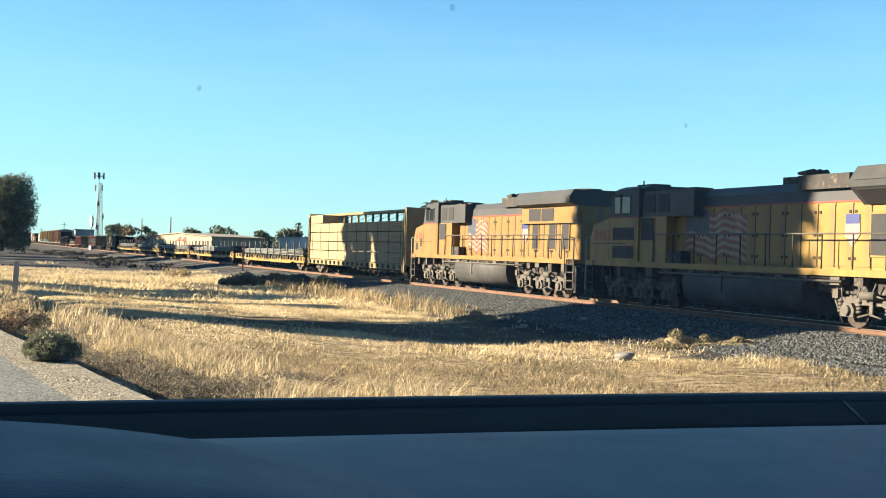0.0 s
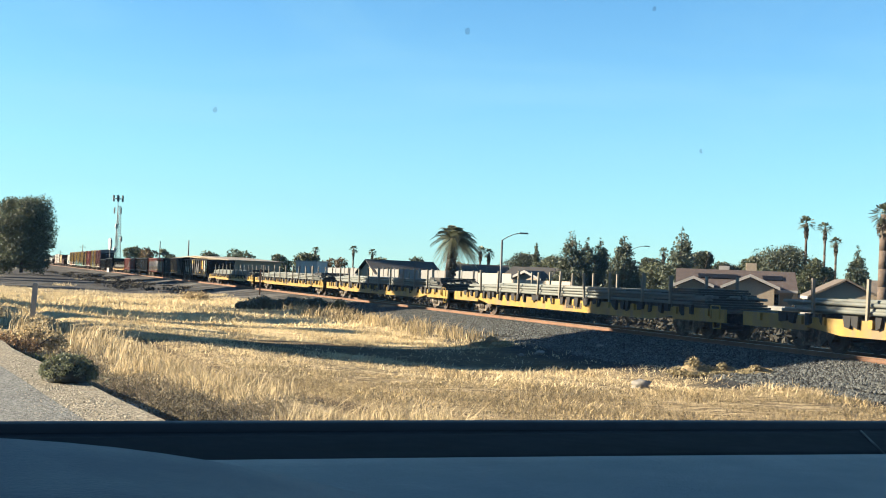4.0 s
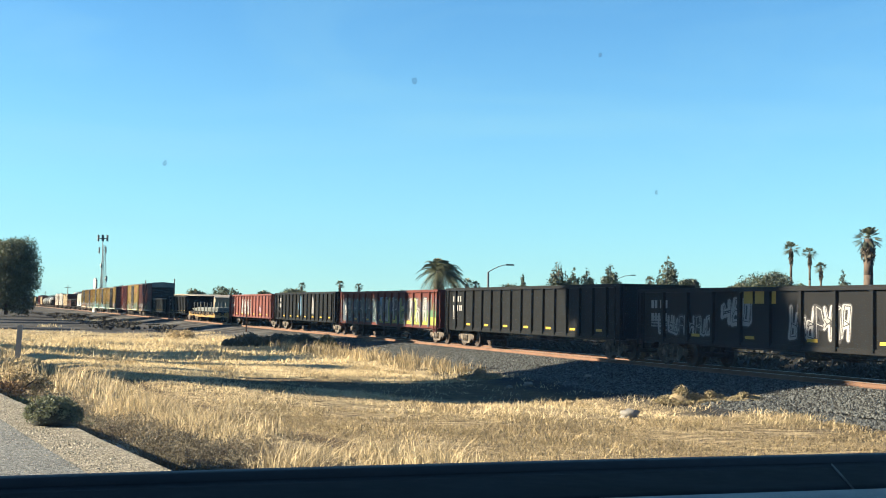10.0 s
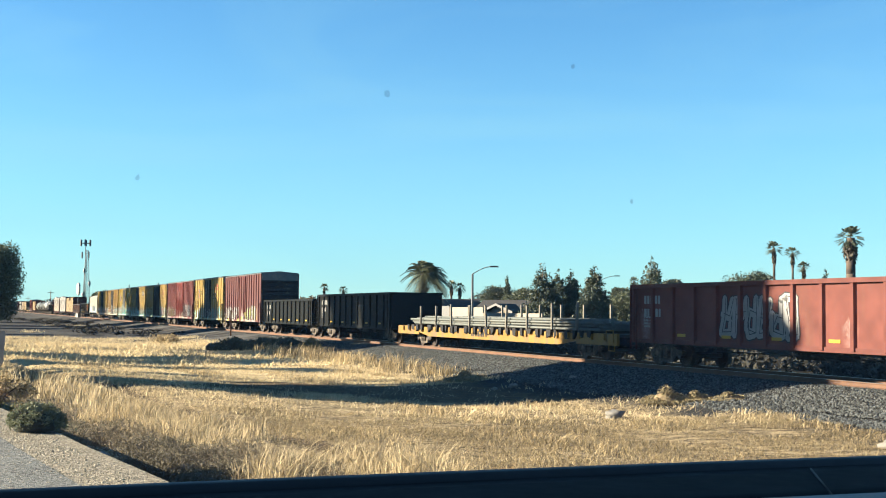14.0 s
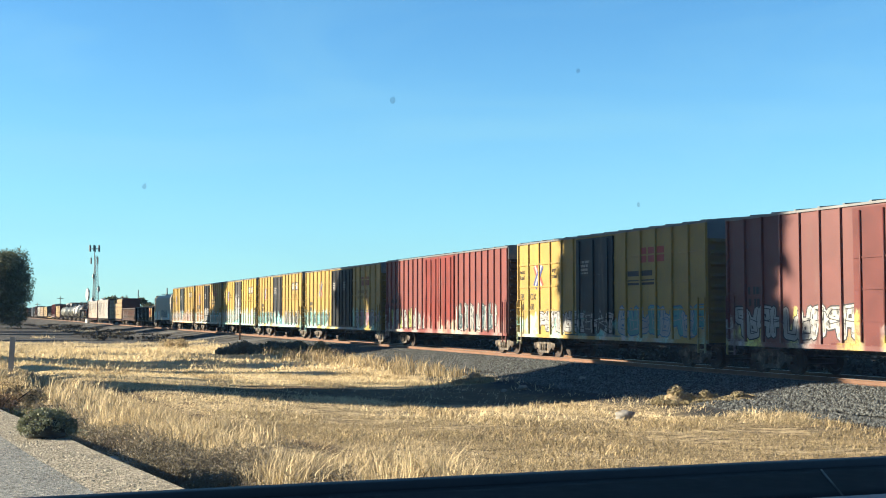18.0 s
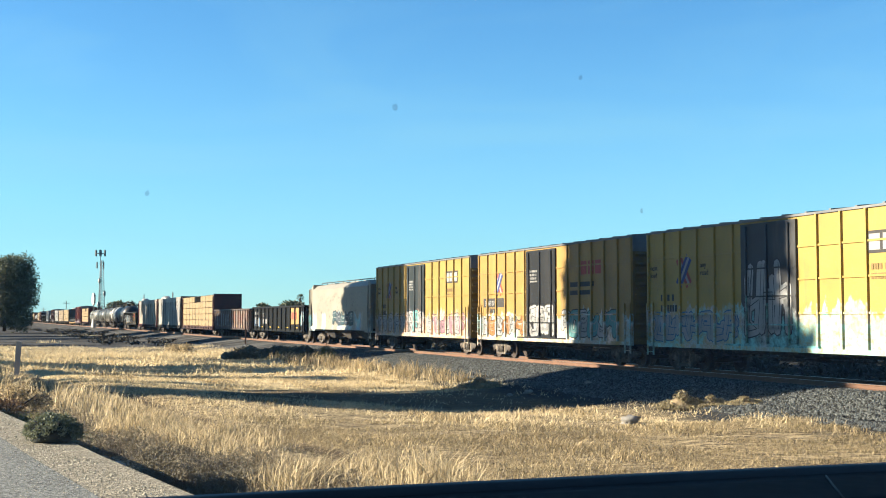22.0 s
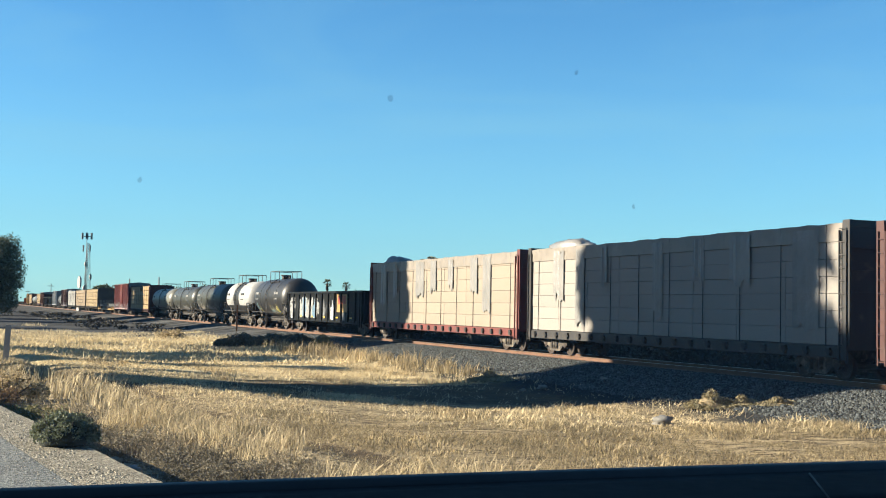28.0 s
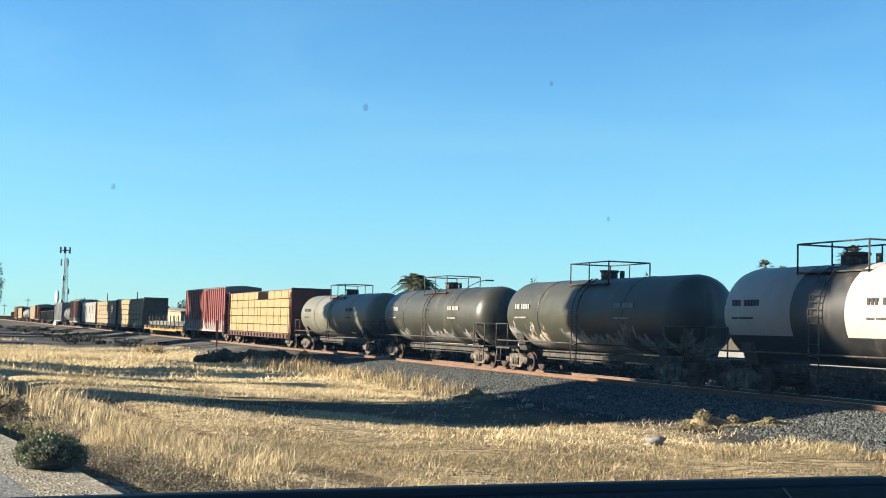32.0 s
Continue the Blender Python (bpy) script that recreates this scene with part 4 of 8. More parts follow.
    if pile_end:
        for i in range(8):
            z = deck + 0.05 + 0.085 * i
            a = 2.6 - 0.22 * i + rr.uniform(-0.2, 0.2)
            part("steel_plate", box(h - 3.2 - a, h - 3.2 + a * 0.7, -1.3 + 0.03 * i, 1.3 - 0.03 * i, z, z + 0.075), mat("dark_steel_plate", (0.05, 0.048, 0.045), 0.6, 0.3, var=0.3), car)
    rail = Shape().path([(h - 0.25, -w - 0.13, deck - 0.3), (h - 0.25, -w - 0.13, deck + 0.16), (h - 0.8, -w - 0.13, deck + 0.16), (h - 0.8, -w - 0.13, deck - 0.3)], 0.025)
    part("grab_rail", rail, m, car)
    part("step", Shape().path([(h - 0.3, -w - 0.05, deck - 0.4), (h - 0.3, -w - 0.05, 0.45), (h - 0.75, -w - 0.05, 0.45), (h - 0.75, -w - 0.05, deck - 0.4)], 0.025), m, car)
    part("centre_sill", box(-h, h, -0.32, 0.32, 0.62, deck - 0.1), STEEL, car)
    marks(car, 1.0 + rr.uniform(-3, 3), deck - 0.36, 1, INK, -w - 0.106, 1.9, 0.26)
    running_gear(car, q1 - q0, 3.6)
    car["mid"] = (q0 + q1) / 2
    return car


def tank_car(q0, q1, rad, col, label, bands=None, hood=None, tag=None, gloss=0.45):
    car = thing("tank_car", label, "tank car", "freight train")
    L = q1 - q0 - 1.3
    h, zc = L / 2 - 0.35, 1.02 + rad
    nm = "tank_paint_%d" % int(q0)
    m = mat(nm, col, gloss, var=0.22, scale=0.7, dirt=(0.12, 0.095, 0.07), dirt_amount=0.22, streak=True, tag=tag)
    head = 0.62 * rad
    prof = []
    for i in range(7):
        a = math.pi / 2 * i / 6
        prof.append((-h + head - head * math.cos(a), rad * math.sin(a)))
    shell = Shape().lathe([(x, max(r, 0.001)) for x, r in prof] + [(-x, max(r, 0.001)) for x, r in prof[::-1]], 28, 0, zc)
    part("tank_shell", shell, m, car)
    for x0, x1, mm in bands or ():
        part("painted_band", Shape().lathe([(x0, rad + 0.004), (x0, rad + 0.014), (x1, rad + 0.014), (x1, rad + 0.004)], 28, 0, zc), mm, car, "painted band round the shell")
    if hood:
        lo, hi, seg = radians(-26), radians(206), 24
        for s in (-1, 1):
            rim = [(s * hood[0], rad - 0.01), (s * hood[0], rad + 0.012)]
            end = [(s * (-x + 0.012), r + 0.012) for x, r in prof[::-1]]
            rows = [[(x, r * math.cos(lo + (hi - lo) * i / seg), zc + r * math.sin(lo + (hi - lo) * i / seg)) for i in range(seg + 1)]
                    for x, r in rim + end]
            vs, n = [p for row in rows for p in row], seg + 1
            fs = [(k * n + i, k * n + i + 1, (k + 1) * n + i + 1, (k + 1) * n + i) for k in range(len(rows) - 1) for i in range(seg)]
            part("upper_shell", Shape().add(vs, fs if s < 0 else [f[::-1] for f in fs], True), hood[1], car, "white upper half of the shell")
    for x in (-h * 0.48, h * 0.48) if not hood else ():
        part("weld_band", Shape().lathe([(x - 0.03, rad), (x - 0.03, rad + 0.02), (x + 0.03, rad + 0.02), (x + 0.03, rad)], 28, 0, zc), m, car)
    top = zc + rad
    dome = Shape().rod((0, 0, top - 0.1), (0, 0, top + 0.26), 0.34, 14).rod((0, 0, top + 0.26), (0, 0, top + 0.34), 0.4, 14)
    for dx in (-0.75, 0.75):
        dome.rod((dx, 0.15, top - 0.05), (dx, 0.15, top + 0.3), 0.1, 8)
    part("manway", dome, STEEL, car)
    g, gw = Shape(), 1.55
    for y in (-0.95, 0.95):
        g.path([(-gw, y, top - 0.45), (-gw, y, top + 0.62), (gw, y, top + 0.62), (gw, y, top - 0.45)], 0.028)
        g.rod((0, y, top - 0.4), (0, y, top + 0.62), 0.026)
    for x in (-gw, gw):
        g.rod((x, -0.95, top + 0.62), (x, 0.95, top + 0.62), 0.028)
    part("top_platform_rail", g, STEEL, car)
    part("platform", box(-gw, gw, -1.0, -0.42, top - 0.28, top - 0.24), STEEL, car)
    lad = Shape()
    for sx in (-0.22, 0.22):
        pts = [(sx, -1.62, 0.55)] + [(sx, -(rad + 0.12) * math.cos(a), zc + (rad + 0.12) * math.sin(a)) for a in [radians(d) for d in range(-10, 80, 15)]]
        lad.path(pts, 0.022)
    for i in range(11):
        a = radians(-10 + 7.5 * i)
        lad.rod((-0.22, -(rad + 0.12) * math.cos(a), zc + (rad + 0.12) * math.sin(a)), (0.22, -(rad + 0.12) * math.cos(a), zc + (rad + 0.12) * math.sin(a)), 0.018, 5)
    for z in (0.6, 0.95, 1.3, 1.65):
        lad.rod((-0.22, -1.62, z), (0.22, -1.62, z), 0.018, 5)
    part("ladder", lad, STEEL, car)
    for sx in (-1, 1):
        x = sx * (L / 2 - 1.9)
        part("saddle", Shape().prism([(-1.0, 0.95), (1.0, 0.95), (1.25, zc - rad * 0.55), (-1.25, zc - rad * 0.55)], "x", x - 0.35, x + 0.35), STEEL, car)
        part("end_platform", box(min(sx * L / 2, sx * (L / 2 - 1.4)), max(sx * L / 2, sx * (L / 2 - 1.4)), -1.5, 1.5, 0.98, 1.05), STEEL, car)
        rl = Shape().path([(sx * L / 2, -1.48, 1.05), (sx * L / 2, -1.48, 2.1), (sx * (L / 2 - 1.2), -1.48, 2.1), (sx * (L / 2 - 1.2), -1.48, 1.05)], 0.026)
        rl.path([(sx * L / 2, 1.48, 1.05), (sx * L / 2, 1.48, 2.1), (sx * L / 2, -1.48, 2.1)], 0.026)
        part("end_rail", rl, STEEL, car)
        part("step", Shape().path([(sx * (L / 2 - 0.1), -1.48, 1.0), (sx * (L / 2 - 0.1), -1.48, 0.4), (sx * (L / 2 - 0.5), -1.48, 0.4), (sx * (L / 2 - 0.5), -1.48, 1.0)], 0.025), STEEL, car)
    part("side_rail", Shape().rod((-L / 2 + 0.2, -1.52, 1.35), (L / 2 - 0.2, -1.52, 1.35), 0.03), STEEL, car)
    part("underframe", box(-L / 2, L / 2, -0.35, 0.35, 0.7, 0.98), STEEL, car)
    sign = WHITE if sum(col) < 0.6 and not hood else INK
    for x0 in (-h * 0.78, h * 0.4):
        tx = Shape()
        for i, ww in enumerate((1.5, 1.1)):
            zz = zc + 0.25 - 0.42 * i
            yy = -math.sqrt(rad * rad - (zz - zc) ** 2) - 0.016
            tall = 0.2 if i == 0 else 0.07
            n = int(ww / (tall * 0.78))
            for k in range(n):
                if k != n // 3:
                    a = x0 + k * tall * 0.78
                    tx.box(a, a + tall * 0.56, yy - 0.004, yy + 0.006, zz, zz + tall)
        part("stencil_bar", tx, sign, car)
    brake_rig(car, L)
    running_gear(car, q1 - q0, 2.0)
    car["mid"] = (q0 + q1) / 2
    return car


def hopper(q0, q1, height, col, label, tag=None):
    car = thing("covered_hopper", label, "hopper car", "freight train")
    L, w = q1 - q0 - 1.2, 1.58
    h = L / 2
    m = mat("hopper_paint_%d" % int(q0), col, 0.55, var=0.12, scale=0.7, dirt=[c * 0.55 for c in col], dirt_amount=0.25, streak=True, tag=tag)
    ev = height - 0.5
    prof = [(-w, 1.24), (-w - 0.03, 2.6), (-w, ev), (-w + 0.35, ev + 0.3), (-0.6, height - 0.08), (0.6, height - 0.08), (w - 0.35, ev + 0.3), (w, ev), (w + 0.03, 2.6), (w, 1.24)]
    body = Shape().prism(prof, "x", -h + 0.9, h - 0.9)
    part("body", body, m, car, "cream painted steel body")
    for sx in (-1, 1):
        e = Shape()
        e.prism([(sx * (h - 0.9), 1.75), (sx * (h - 0.9), height - 0.1), (sx * (h - 0.3), height - 0.4), (sx * (h - 0.3), height - 1.2)], "y", -w + 0.04, w - 0.04)
        part("slope_end", e, m, car)
        fr = Shape()
        for y in (-w + 0.05, w - 0.05):
            fr.box(sx * (h - 0.15) - 0.06, sx * (h - 0.15) + 0.06, y - 0.06, y + 0.06, 1.05, height - 0.4)
        fr.box(sx * (h - 0.15) - 0.05, sx * (h - 0.15) + 0.05, -w, w, height - 0.5, height - 0.4)
        part("end_frame", fr, m, car)
        ladder(car, sx * (h - 0.3), 0.6, height - 0.45, m, -w - 0.02)
        part("end_platform", box(min(sx * h, sx * (h - 1.6)), max(sx * h, sx * (h - 1.6)), -w, w, 1.0, 1.1), m, car)
    for i in range(3):
        x = (i - 1) * L * 0.26
        hp = Shape()
        a = L * 0.13
        top = [(x - a, -w + 0.3, 1.3), (x + a, -w + 0.3, 1.3), (x + a, w - 0.3, 1.3), (x - a, w - 0.3, 1.3)]
        bot = [(x - 0.4, -0.7, 0.5), (x + 0.4, -0.7, 0.5), (x + 0.4, 0.7, 0.5), (x - 0.4, 0.7, 0.5)]
        hp.add(top + bot, [(0, 1, 5, 4), (1, 2, 6, 5), (2, 3, 7, 6), (3, 0, 4, 7), (4, 5, 6, 7), (3, 2, 1, 0)])
        # bays in dark steel, standing in for the shade under the body
        part("discharge_bay", hp, STEEL, car)
    part("side_sill", box(-h + 0.2, h - 0.2, -w - 0.05, -w + 0.06, 1.12, 1.32), m, car)
    g = Shape()
    for y in (-0.75, 0.75):
        g.rod((-h + 0.6, y, height + 0.04), (h - 0.6, y, height + 0.04), 0.03)
        for i in range(11):
            x = -h + 0.6 + (L - 1.2) * i / 10
            g.rod((x, y, height - 0.15), (x, y, height + 0.04), 0.02)
    part("roof_walk", g, STEEL, car)
    rr = random.Random(int(q0))
    fl = Shape()
    for i in range(90):
        x, z = rr.uniform(-h + 2.5, h - 2.0), 1.5 + 2.2 * rr.random() ** 0.8
        a, b = rr.uniform(0.015, 0.05), rr.uniform(0.03, 0.16)
        y = -w - 0.036
        fl.face([(x - a, y, z), (x, y, z - b), (x + a, y, z), (x, y, z + a)])
    tagged(part("paint_splash", fl, SP_BLACK, car), kind="stuff")
    for i in range(5):
        part("hatch", box(-h + 1.8 + i * (L - 3.6) / 4 - 0.9, -h + 1.8 + i * (L - 3.6) / 4 + 0.9, -0.35, 0.35, height - 0.1, height), m, car)
    brake_rig(car, L)
    running_gear(car, q1 - q0)
    car["mid"] = (q0 + q1) / 2
    return car


# ---- locomotives (cab towards the train's tail: local -x) ----
GREY = mat("grey_roof_paint", (0.075, 0.080, 0.082), 0.6, var=0.25, scale=1.0, dirt=(0.035, 0.032, 0.03), dirt_amount=0.4)
ENGINE = mat("armour_yellow_paint", (0.50, 0.310, 0.060), 0.5, var=0.18, scale=0.8, dirt=(0.085, 0.062, 0.042), dirt_amount=0.33, streak=True)
ENGINE2 = mat("orange_yellow_paint", (0.46, 0.262, 0.060), 0.5, var=0.2, scale=0.8, dirt=(0.085, 0.064, 0.045), dirt_amount=0.42, streak=True)
GLASS = mat("dark_cab_glass", (0.02, 0.025, 0.03), 0.08, var=0.05, spec=0.5)
GRILLE = mat("black_grille", (0.03, 0.03, 0.03), 0.7, var=0.3, scale=6)
SLOT = mat("dark_panel_gap", (0.05, 0.035, 0.02), 0.8, var=0.2)
FRAMEG = mat("dusty_grey_underframe", (0.20, 0.18, 0.145), 0.8, var=0.35, scale=2, dirt=(0.06, 0.052, 0.045), dirt_amount=0.5)
TANKG = mat("grimy_fuel_tank_paint", (0.085, 0.084, 0.078), 0.7, var=0.3, scale=1.2, dirt=(0.05, 0.047, 0.042), dirt_amount=0.45, streak=True)


def loco_truck(car, x):
    def make():
        sh = Shape()
        rr = random.Random(5)
        for sd in (-1, 1):
            y0, y1 = sorted((sd * 0.95, sd * 1.12))
            sh.prism([(-2.6, 0.66), (-2.5, 0.90), (-1.4, 0.96), (-1.0, 0.86), (1.0, 0.86), (1.4, 0.96), (2.5, 0.90), (2.6, 0.66), (2.3, 0.60), (1.5, 0.70), (0.7, 0.70), (0.35, 0.58), (-0.35, 0.58), (-0.7, 0.70), (-1.5, 0.70), (-2.3, 0.60)], "y", y0, y1)
            for wx in (-2.0, 0, 2.0):
                sh.prism([(wx - 0.27, 0.34), (wx + 0.27, 0.34), (wx + 0.30, 0.56), (wx + 0.16, 0.74), (wx - 0.16, 0.74), (wx - 0.30, 0.56)], "y", *sorted((sd * 1.0, sd * 1.24)))
                sh.rod((wx, sd * 1.22, 0.53), (wx, sd * 1.33, 0.53), 0.15, 10)
                for dx in (-0.40, 0.40):
                    for q in range(4):
                        sh.rod((wx + dx, sd * 1.12, 0.46 + 0.10 * q), (wx + dx, sd * 1.12, 0.52 + 0.10 * q), 0.10, 8)
                    sh.rod((wx + dx, sd * 1.12, 0.44), (wx + dx, sd * 1.12, 0.88), 0.06, 6)
            for wx in (-1.0, 1.0):
                sh.rod((wx - 0.34, sd * 1.27, 0.98), (wx + 0.26, sd * 1.27, 0.98), 0.13, 10)
                sh.rod((wx + 0.26, sd * 1.27, 0.98), (wx + 0.55, sd * 1.25, 0.92), 0.03, 5)
                sh.box(wx - 0.07, wx + 0.07, sd * 1.2 - 0.03, sd * 1.2 + 0.03, 0.40, 0.92)
                sh.path([(wx - 0.5, sd * 1.26, 0.35), (wx, sd * 1.28, 0.46), (wx + 0.5, sd * 1.26, 0.35)], 0.03)
            for wx in (-2.55, 2.55):
                sh.path([(wx * 0.96, sd * 1.2, 1.25), (wx, sd * 1.2, 0.8), (wx * 0.98, sd * 0.95, 0.14)], 0.03)
                sh.box(wx - 0.12, wx + 0.12, sd * 1.15 - 0.08, sd * 1.15 + 0.08, 0.86, 1.12)
            for q in range(9):
                xx = rr.uniform(-2.4, 2.4)
                sh.rod((xx, sd * 1.2, 0.9), (xx + rr.uniform(-0.3, 0.3), sd * 1.22, rr.uniform(1.15, 1.4)), 0.028, 5)
        sh.box(-2.3, 2.3, -0.9, 0.9, 0.72, 1.0)
        return sh.mesh("truck", FRAMEG)
    tr = part("truck", shared("loco_truck", make), FRAMEG, car, "grey dusty three-axle truck", at=(x, 0, 0))
    for wx in (-2.0, 0, 2.0):
        part("wheelset", shared(("wheels", 0.53), lambda: wheelset_mesh(0.53)), WHEEL, tr, at=(wx, 0, 0))


def flag(car, x0, x1, z0, z1, y):
    """A waving striped flag with a blue canton, painted on the hood."""
    n, st = 20, 13
    red, wht = mat("flag_red", (0.36, 0.11, 0.08), 0.5, var=0.3, dirt=(0.2, 0.13, 0.07), dirt_amount=0.4, streak=True), mat("flag_white", (0.50, 0.38, 0.27), 0.5, var=0.2, dirt=(0.28, 0.18, 0.09), dirt_amount=0.4, streak=True)
    blu = mat("flag_blue", (0.11, 0.13, 0.18), 0.5, var=0.4, scale=9, dirt=(0.34, 0.32, 0.28), dirt_amount=0.1)

    def wave(u):
        return 0.10 * math.sin(u * 11.0) + 0.05 * math.sin(u * 23.0) - 0.12 * u * (z1 - z0)
    for j in range(st):
        sh = Shape()
        za, zb = z0 + (z1 - z0) * j / st, z0 + (z1 - z0) * (j + 1) / st
        for i in range(n):
            u0, u1 = i / n, (i + 1) / n
            if j >= 6 and u1 < 0.41:
                continue
            xa, xb = x0 + (x1 - x0) * u0, x0 + (x1 - x0) * u1
            sh.face([(xa, y, za + wave(u0)), (xb, y, za + wave(u1)), (xb, y, zb + wave(u1)), (xa, y, zb + wave(u0))])
        part("flag_stripe", sh, red if j % 2 == 0 else wht, car)
    sh = Shape()
    for i in range(8):
        u0, u1 = i / n, (i + 1) / n
        xa, xb = x0 + (x1 - x0) * u0, x0 + (x1 - x0) * u1
        sh.face([(xa, y - 0.003, z0 + (z1 - z0) * 6 / st + wave(u0)), (xb, y - 0.003, z0 + (z1 - z0) * 6 / st + wave(u1)), (xb, y - 0.003, z1 + wave(u1)), (xa, y - 0.003, z1 + wave(u0))])
    part("flag_canton", sh, blu, car)


def locomotive(q0, q1, paint, number, label, second=False):
    car = thing("diesel_locomotive", label, "locomotive", "freight train")
    L = q1 - q0 - 1.0
    h, deck = L / 2, 1.72
    part("frame_sill", box(-h, h, -1.5, 1.5, deck - 0.20, deck), paint, car, "yellow walkway sill")
    part("underframe", box(-h + 0.3, h - 0.3, -1.0, 1.0, 1.0, deck - 0.20), STEEL, car)
    tank = Shape().prism([(-1.42, 1.40), (-1.47, 1.15), (-1.45, 0.85), (-1.36, 0.58), (-1.15, 0.38), (-0.9, 0.30), (0.9, 0.30), (1.15, 0.38), (1.36, 0.58), (1.47, 1.15), (1.42, 1.40)], "x", -3.5, 3.2, True)
    part("fuel_tank", tank, TANKG, car, "grimy grey fuel tank")
    part("tank_band", Shape().prism([(-1.50, 1.42), (-1.50, 0.82), (-1.44, 0.82), (-1.44, 1.42)], "x", -1.2, -1.05), FRAMEG, car)
    for z, y in ((1.46, -1.30), (1.36, -1.44)):
        part("air_pipe", Shape().rod((-5.2, y, z), (5.0, y, z), 0.045, 6), FRAMEG, car)
    part("air_reservoir", Shape().rod((-1.0, -1.32, 1.52), (2.9, -1.32, 1.52), 0.11, 8), TANKG, car)
    rr = random.Random(int(q0))
    for i in range(16):
        x = -h + 1.2 + (L - 2.4) * i / 15 + rr.uniform(-0.2, 0.2)
        a = rr.uniform(0.08, 0.22)
        part("underframe_box", box(x - a, x + a, -1.42, -1.05, 1.12 + rr.uniform(0, 0.2), 1.52), FRAMEG if i % 2 else STEEL, car)
    # nose and cab at the -x end, one flush side
    n0, n1, c1 = -h + 0.35, -h + 1.95, -h + 4.2
    w = 1.48
    part("nose", Shape().prism([(n0, deck), (n0, 2.6), (n0 + 0.30, 3.18), (n1, 3.42), (n1, deck)], "y", -w, w), paint, car)
    part("nose_seam", box(n0 + 0.05, n1 + 1.4, -w - 0.006, -w, 2.40, 2.425), SLOT, car)
    top = 4.62
    part("cab", Shape().prism([(n1, deck), (n1, 3.42), (c1, 3.42), (c1, deck)], "y", -w - 0.004, w + 0.004), paint, car)
    part("cab_upper", Shape().prism([(n1 - 0.05, 3.42), (n1 + 0.18, 4.26), (n1 + 0.45, top - 0.11), (c1, top - 0.04), (c1, 3.42)], "y", -w, w), GREY, car, "grey upper cab")
    part("cab_roof", Shape().prism([(-1.4, top - 0.08), (-1.0, top + 0.05), (1.0, top + 0.05), (1.4, top - 0.08)], "x", n1 + 0.35, c1 + 0.1), GREY, car)
    part("red_stripe", box(n1 - 0.02, c1, -w - 0.012, -w - 0.002, 3.40, 3.45), RED, car)
    for a, b in ((n1 + 0.42, n1 + 0.86), (n1 + 1.0, n1 + 1.62)):
        part("cab_window", box(a, b, -w - 0.02, -w, 3.60, 4.24), GLASS, car, "dark cab side window")
        part("window_frame", Shape().box(a - 0.05, b + 0.05, -w - 0.03, -w, 4.24, 4.29).box(a - 0.05, b + 0.05, -w - 0.03, -w, 3.55, 3.60).box(a - 0.05, a, -w - 0.03, -w, 3.6, 4.24).box(b, b + 0.05, -w - 0.03, -w, 3.6, 4.24), STEEL, car)
    part("sun_visor", box(n1 + 0.35, n1 + 1.0, -w - 0.30, -w, 4.30, 4.33), GREY, car)
    part("windscreen", Shape().prism([(n1 - 0.10, 3.55), (n1 + 0.10, 4.2), (n1 + 0.14, 4.2), (n1 - 0.04, 3.55)], "y", -1.2, 1.2), GLASS, car)
    if not second:
        for z in (2.80, 2.08):
            gr = part("louvre_panel", box(n1 + 0.30, n1 + 1.95, -w - 0.014, -w, z - 0.24, z + 0.24), GRILLE, car)
            for k in range(5):
                part("louvre", box(n1 + 0.32, n1 + 1.93, -w - 0.03, -w - 0.014, z - 0.2 + 0.09 * k, z - 0.17 + 0.09 * k), STEEL, gr)
    else:
        part("cab_hatch", box(n0 + 0.35, n0 + 0.75, -w - 0.012, -w, 1.95, 2.35), SLOT, car)
        part("cab_hatch", box(n0 + 1.1, n0 + 1.35, -w - 0.012, -w, 2.15, 2.6), SLOT, car)
    for x in (n1, n1 + 2.05):
        part("panel_gap", box(x, x + 0.02, -w - 0.008, -w, deck + 0.03, 3.38), SLOT, car)
    # equipment cabinet behind the cab
    part("cabinet", box(c1 + 0.01, c1 + 1.9, -1.40, 1.40, deck, 3.44), paint, car)
    part("cabinet_door", box(c1 + 0.12, c1 + 1.02, -1.425, -1.40, 2.55, 3.40), GRILLE, car, "dark screened door")
    part("cabinet_door", box(c1 + 0.12, c1 + 1.02, -1.42, -1.40, deck + 0.06, 2.5), paint, car)
    part("panel_gap", box(c1 + 1.1, c1 + 1.12, -1.41, -1.40, deck, 3.4), SLOT, car)
    up_box = part("inverter_box", box(c1 + 0.02, c1 + 3.6, -1.34, 1.34, 3.44, 4.42), GREY, car)
    for a in (c1 + 0.25, c1 + 1.25):
        part("inverter_grille", box(a, a + 0.75, -1.36, -1.34, 3.60, 4.28), GRILLE, up_box)
    # hood
    r0 = h - 5.6
    part("hood", box(c1 + 1.9, h - 0.5, -0.95, 0.95, deck, 3.75), paint, car)
    part("hood_top", Shape().prism([(-0.96, 3.75), (-0.93, 4.12), (-0.7, 4.40), (0.7, 4.40), (0.93, 4.12), (0.96, 3.75)], "x", c1 + 3.6, r0 + 0.2), GREY, car)
    part("red_stripe", box(c1 + 3.6, r0, -0.972, -0.96, 3.73, 3.78), RED, car)
    part("dynamic_brake", box(r0 - 2.9, r0 - 0.5, -1.12, 1.12, 4.15, 4.60), STEEL, car)
    door = Shape().box(-0.37, 0.37, -0.972, -0.955, deck + 0.08, 3.66).mesh("hood_door", paint)
